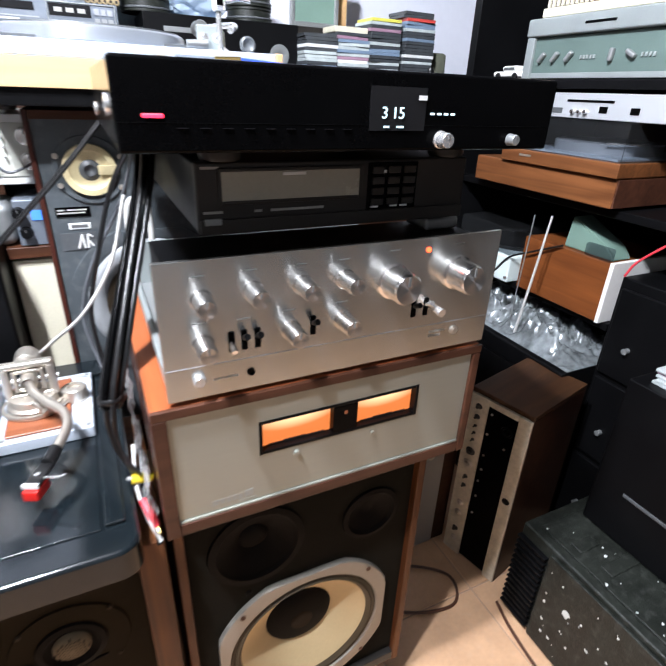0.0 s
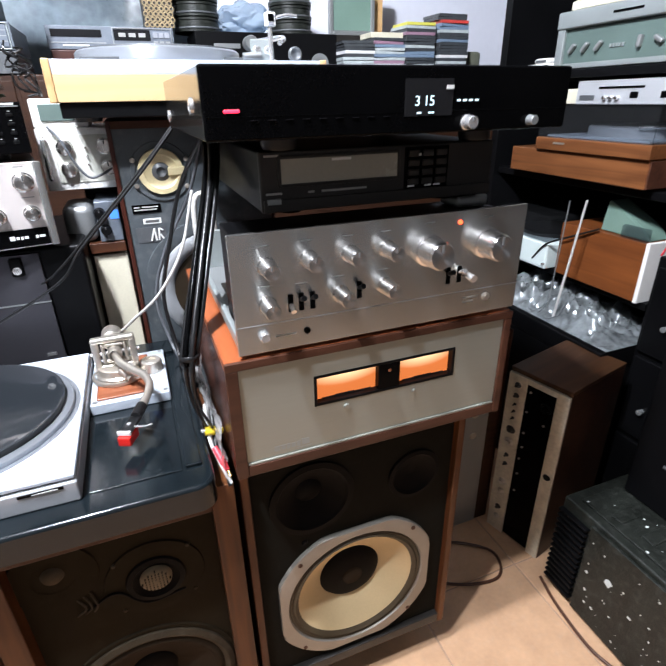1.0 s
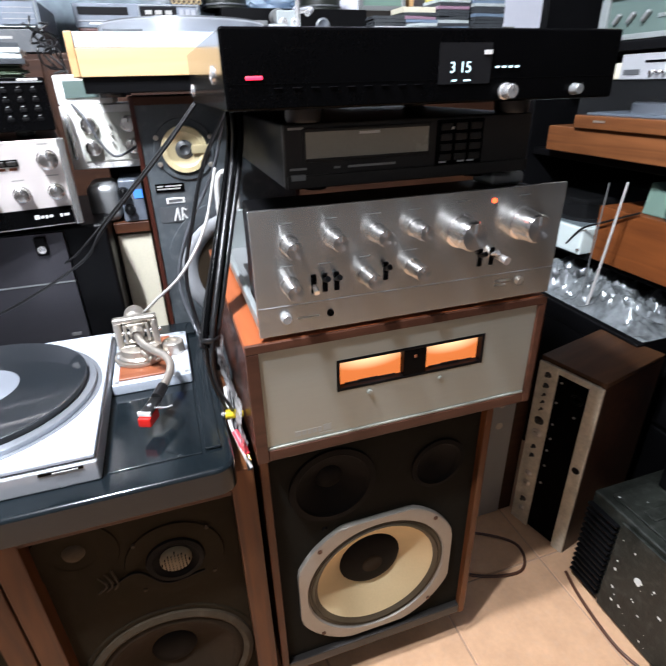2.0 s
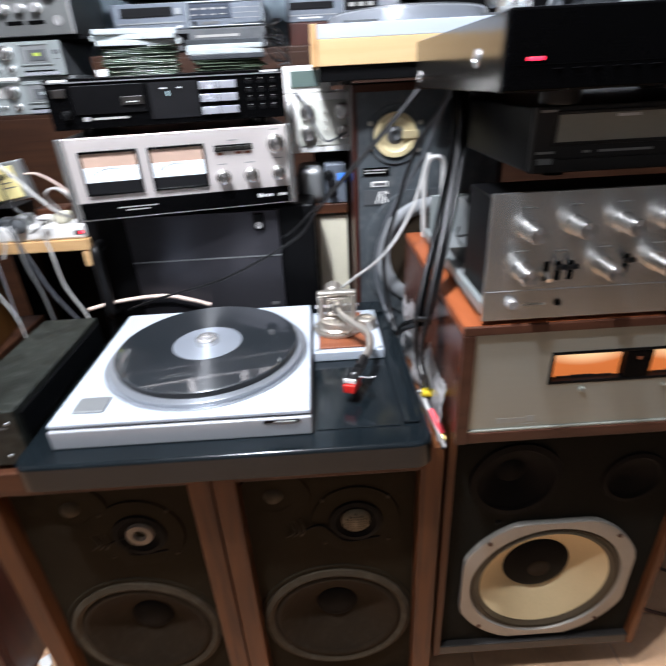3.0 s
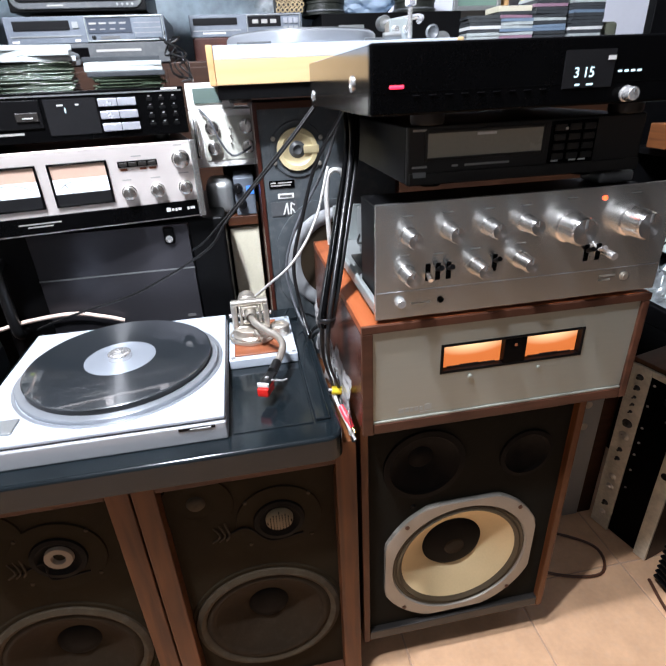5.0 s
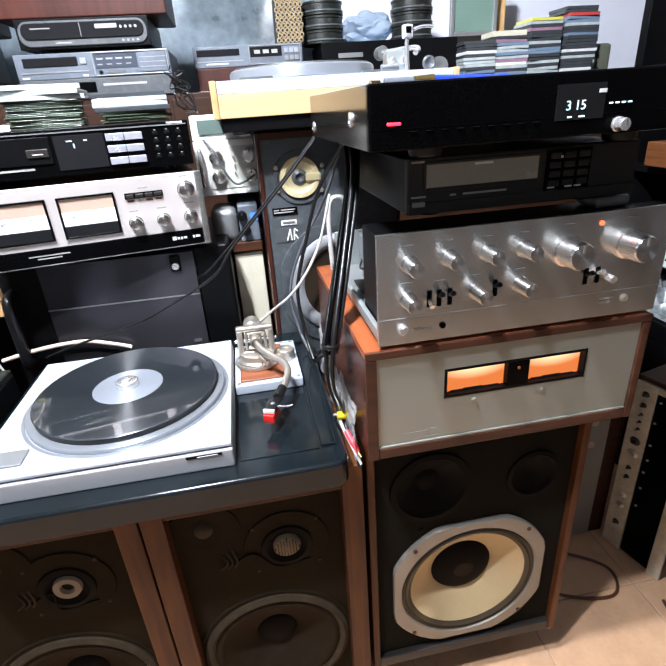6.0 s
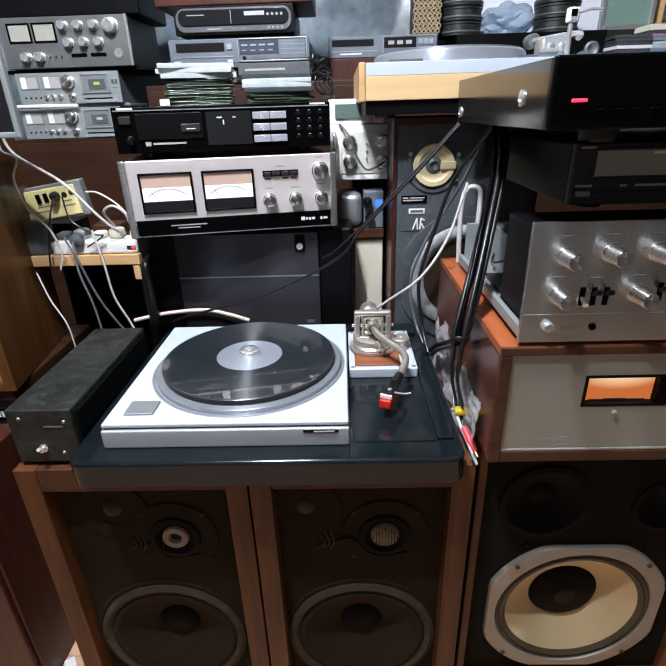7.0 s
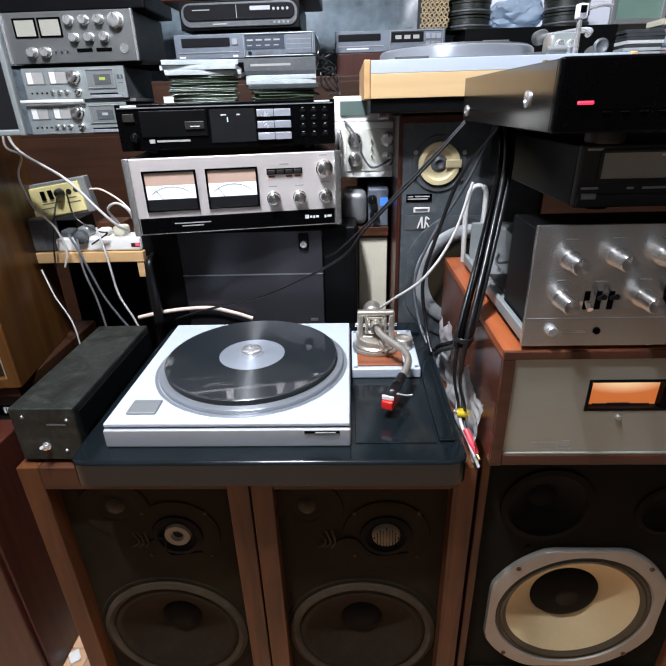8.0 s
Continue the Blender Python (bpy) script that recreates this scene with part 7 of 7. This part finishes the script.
    for k in range(5):
        pts = [(0.020 + 0.003 * i + rn.uniform(-0.022, 0.022), 1.475 + rn.uniform(-0.02, 0.02), 1.290 - 0.014 * i + rn.uniform(-0.012, 0.012)) for i in range(7)]
        part("lead", tube(pts, 0.0022, 6, steps=5), RUBBER, cb)
    # Black box added so that the space under the shelf stays dark.
    ub = thing("dark_filler_box", "black box added to darken the space under the pine shelf", "box", pose(-0.72, 1.46, 0))
    part("body", bx(0, 0.285, 0, 0.26, 0, 0.80, 0.006), BLACK, ub)
    part("lid", bx(-0.003, 0.288, -0.004, 0.263, 0.8005, 0.855, 0.006), BLACK, ub)
    # odds on the floor between cabinets
    cb = thing("cable", "white cable lying on the floor by the speaker", "cable")
    part("cord", tube([(-0.55, 0.95, 0.012), (-0.54, 0.86, 0.008), (-0.515, 0.72, 0.007), (-0.47, 0.62, 0.007), (-0.48, 0.52, 0.007)], 0.006, 8), WHITE_CABLE, cb)
    rn = random.Random(4)
    for k in range(5):
        solid("paper_scrap", bx(-0.012, 0.012, -0.015, 0.015, 0, 0.008, 0.003), WHITE_PL, "crumpled white paper scrap on the floor", "paper scrap", "paper scraps", m=pose(-0.56 + rn.uniform(-0.03, 0.02), 0.76 + 0.05 * k, 0.0005, 0, 0, rn.uniform(0, 90)))


left_side()


# ---- leads between the plinth and the amplifiers ----
def leads():
    ob = thing("cable_bundle", "bundle of black leads tied together, hanging from the receiver", "cable bundle")
    core = [(0.338, 1.03, 1.15), (0.322, 0.955, 1.085), (0.276, 0.85, 0.972), (0.240, 0.785, 0.872), (0.236, 0.785, 0.80), (0.250, 0.80, 0.742), (0.259, 0.83, 0.700)]
    tail = [(0.246, 0.82, 0.845), (0.250, 0.90, 0.80), (0.249, 0.98, 0.755), (0.247, 1.02, 0.726)]
    for k in range(6):
        a = 1.05 * k
        s = 0.0095
        line = core if k in (1, 4) else core[:4] + tail
        pts = [(x + s * math.cos(a + 0.3 * i) * (0.5 if i > 3 else 1), y + s * 0.8 * math.sin(a + 0.3 * i), z + (0.004 * math.sin(2 * a) if i else 0)) for i, (x, y, z) in enumerate(line)]
        part("lead", tube(pts, [0.0042] * 4 + [0.0026] * 3 if k in (1, 4) else 0.0042, 8), RUBBER if k % 3 else BLACK_FACE, ob)
    part("tie", lathe([(0.0125, -0.004), (0.0145, -0.002), (0.0145, 0.002), (0.0125, 0.004)], (0.240, 0.786, 0.868), "Z", 20), RUBBER, ob)
    for label, m, r, pts in (
        ("grey sleeved lead hanging in a long loop", GREY_RUBBER, 0.0030, [(0.33, 1.06, 1.14), (0.300, 1.12, 1.03), (0.242, 1.12, 0.93), (0.212, 1.12, 0.84), (0.222, 1.10, 0.76), (0.235, 1.06, 0.725)]),
        ("black lead hanging in a long loop", RUBBER, 0.0038, [(0.33, 1.04, 1.14), (0.286, 1.10, 1.05), (0.252, 1.10, 0.95), (0.225, 1.09, 0.85), (0.232, 1.06, 0.76), (0.238, 1.02, 0.724)]),
        ("thin black lead slung across to the amplifier", RUBBER, 0.0026, [(0.284, 1.085, 1.142), (0.218, 1.08, 1.071), (0.109, 1.07, 0.963), (0.058, 1.07, 0.905), (-0.085, 1.10, 0.826), (-0.216, 1.13, 0.783), (-0.30, 1.16, 0.75), (-0.33, 1.19, 0.73)]),
        ("thin black lead beside another one", RUBBER, 0.0018, [(0.284, 1.09, 1.146), (0.222, 1.085, 1.080), (0.112, 1.075, 0.972), (0.058, 1.075, 0.922), (0.03, 1.1, 0.90)]),
        ("white tonearm lead running up to a hook", WHITE_CABLE, 0.0028, [(0.300, 1.06, 1.045), (0.268, 1.045, 0.95), (0.218, 1.03, 0.878), (0.162, 1.07, 0.818), (0.124, 1.115, 0.768), (0.120, 1.12, 0.735)]),
        ("black lead dangling by the plugs", RUBBER, 0.0035, [(0.262, 0.85, 0.74), (0.258, 0.79, 0.705), (0.264, 0.75, 0.69), (0.266, 0.735, 0.672)]),
        ("brown floor lead looping beside the speaker", BROWN_LEAD, 0.004, [(0.72, 1.02, 0.006), (0.80, 0.90, 0.006), (0.94, 0.86, 0.006), (0.98, 0.94, 0.006), (0.86, 1.02, 0.006), (0.74, 1.00, 0.006)]),
        ("brown floor lead under the black amplifier", BROWN_LEAD, 0.004, [(1.05, 0.82, 0.006), (1.03, 0.74, 0.006), (1.02, 0.62, 0.006), (1.045, 0.52, 0.006), (1.03, 0.40, 0.006)]),
    ):
        cb = thing("cable", label, "cable")
        part("cord", tube(pts, r, 8), m, cb)
    hk = thing("white_hook", "white bent metal hook standing behind the preamplifier", "hook", pose(0.304, 1.10, 0.886) @ Matrix.Diagonal((0.9, 1, 0.87, 1)))
    part("bar", tube([(0, 0, 0.0), (-0.003, 0, 0.10), (0.002, 0, 0.155), (0.018, 0, 0.168), (0.034, 0, 0.158), (0.036, 0, 0.120), (0.034, 0, 0.06), (0.033, 0, 0.022)], 0.0056, 10), WHITE_CABLE, hk)
    pg = thing("signal_plugs", "yellow and red signal plugs beside the plinth", "plugs", pose(0, 0, 0))
    part("yellow_plug", tube([(0.246, 0.805, 0.728), (0.262, 0.803, 0.726), (0.272, 0.802, 0.724)], [0.0075, 0.0068, 0.005], 12), YELLOW_PLUG, pg)
    part("red_plug", tube([(0.254, 0.775, 0.716), (0.261, 0.757, 0.703), (0.266, 0.744, 0.694)], [0.0045, 0.0056, 0.0034], 12), RED_PLUG, pg)
    part("pin", tube([(0.266, 0.744, 0.694), (0.268, 0.735, 0.690)], 0.0022, 8, straight=True), GOLD, pg)
    part("pin", tube([(0.240, 0.806, 0.729), (0.246, 0.805, 0.728)], 0.003, 8, straight=True), CHROME, pg)
    part("white_strand", tube([(0.254, 0.86, 0.74), (0.250, 0.80, 0.718), (0.258, 0.755, 0.70), (0.268, 0.735, 0.676)], 0.0026, 7), WHITE_CABLE, pg)
    # clear film between plinth and case
    bm = bmesh.new()
    nu, nv = 60, 36
    rows = []
    for j in range(nv + 1):
        row = []
        for i in range(nu + 1):
            y, z = 0.738 + 0.33 * i / nu, 0.672 + 0.150 * j / nv * (0.75 + 0.35 * noise.noise(Vector((i * 0.10, 2, 0))))
            row.append(bm.verts.new((0.2605 + 0.011 * noise.noise(Vector((y * 24, z * 24, 0))) + 0.006 * abs(noise.noise(Vector((y * 60, z * 60, 5)))), y, z)))
        rows.append(row)
    for j in range(nv):
        for i in range(nu):
            bm.faces.new((rows[j][i], rows[j][i + 1], rows[j + 1][i + 1], rows[j + 1][i]))
    bmesh.ops.solidify(bm, geom=bm.faces[:], thickness=0.0008)
    solid("clear_film", bm, FILM, "crumpled clear plastic film beside the wooden case", "plastic film")
    lp = thing("grey_adapter", "small grey adapter with a short chrome aerial on the preamplifier", "adapter", pose(0.645, 0.775, 1.0335))
    part("body", bx(0, 0.055, 0, 0.05, 0, 0.018, 0.006), GREY_MET, lp)
    part("aerial", tube([(0.046, 0.03, 0.016), (0.052, 0.03, 0.07), (0.056, 0.03, 0.092)], 0.0028, 8), CHROME, lp)
    part("tip", lathe([(0.005, 0), (0.006, 0.004), (0.004, 0.010), (0, 0.011)], (0.056, 0.03, 0.090), "Z", 12), CREAM, lp)


leads()


# ---- floor tiles ----
def floor_tiles():
    t, g = 0.315, 0.004
    me = finish("tile", bx(0, t - g, 0, t - g, -0.02, 0, 0.0025, seg=1), TILE)
    nx, ny = 12, 10
    for i in range(nx):
        for j in range(ny):
            o = new("tile", me)
            o.parent = FLOOR
            o.matrix_basis = pose(-1.50 + t * i, -0.69 + t * j, 0)


floor_tiles()
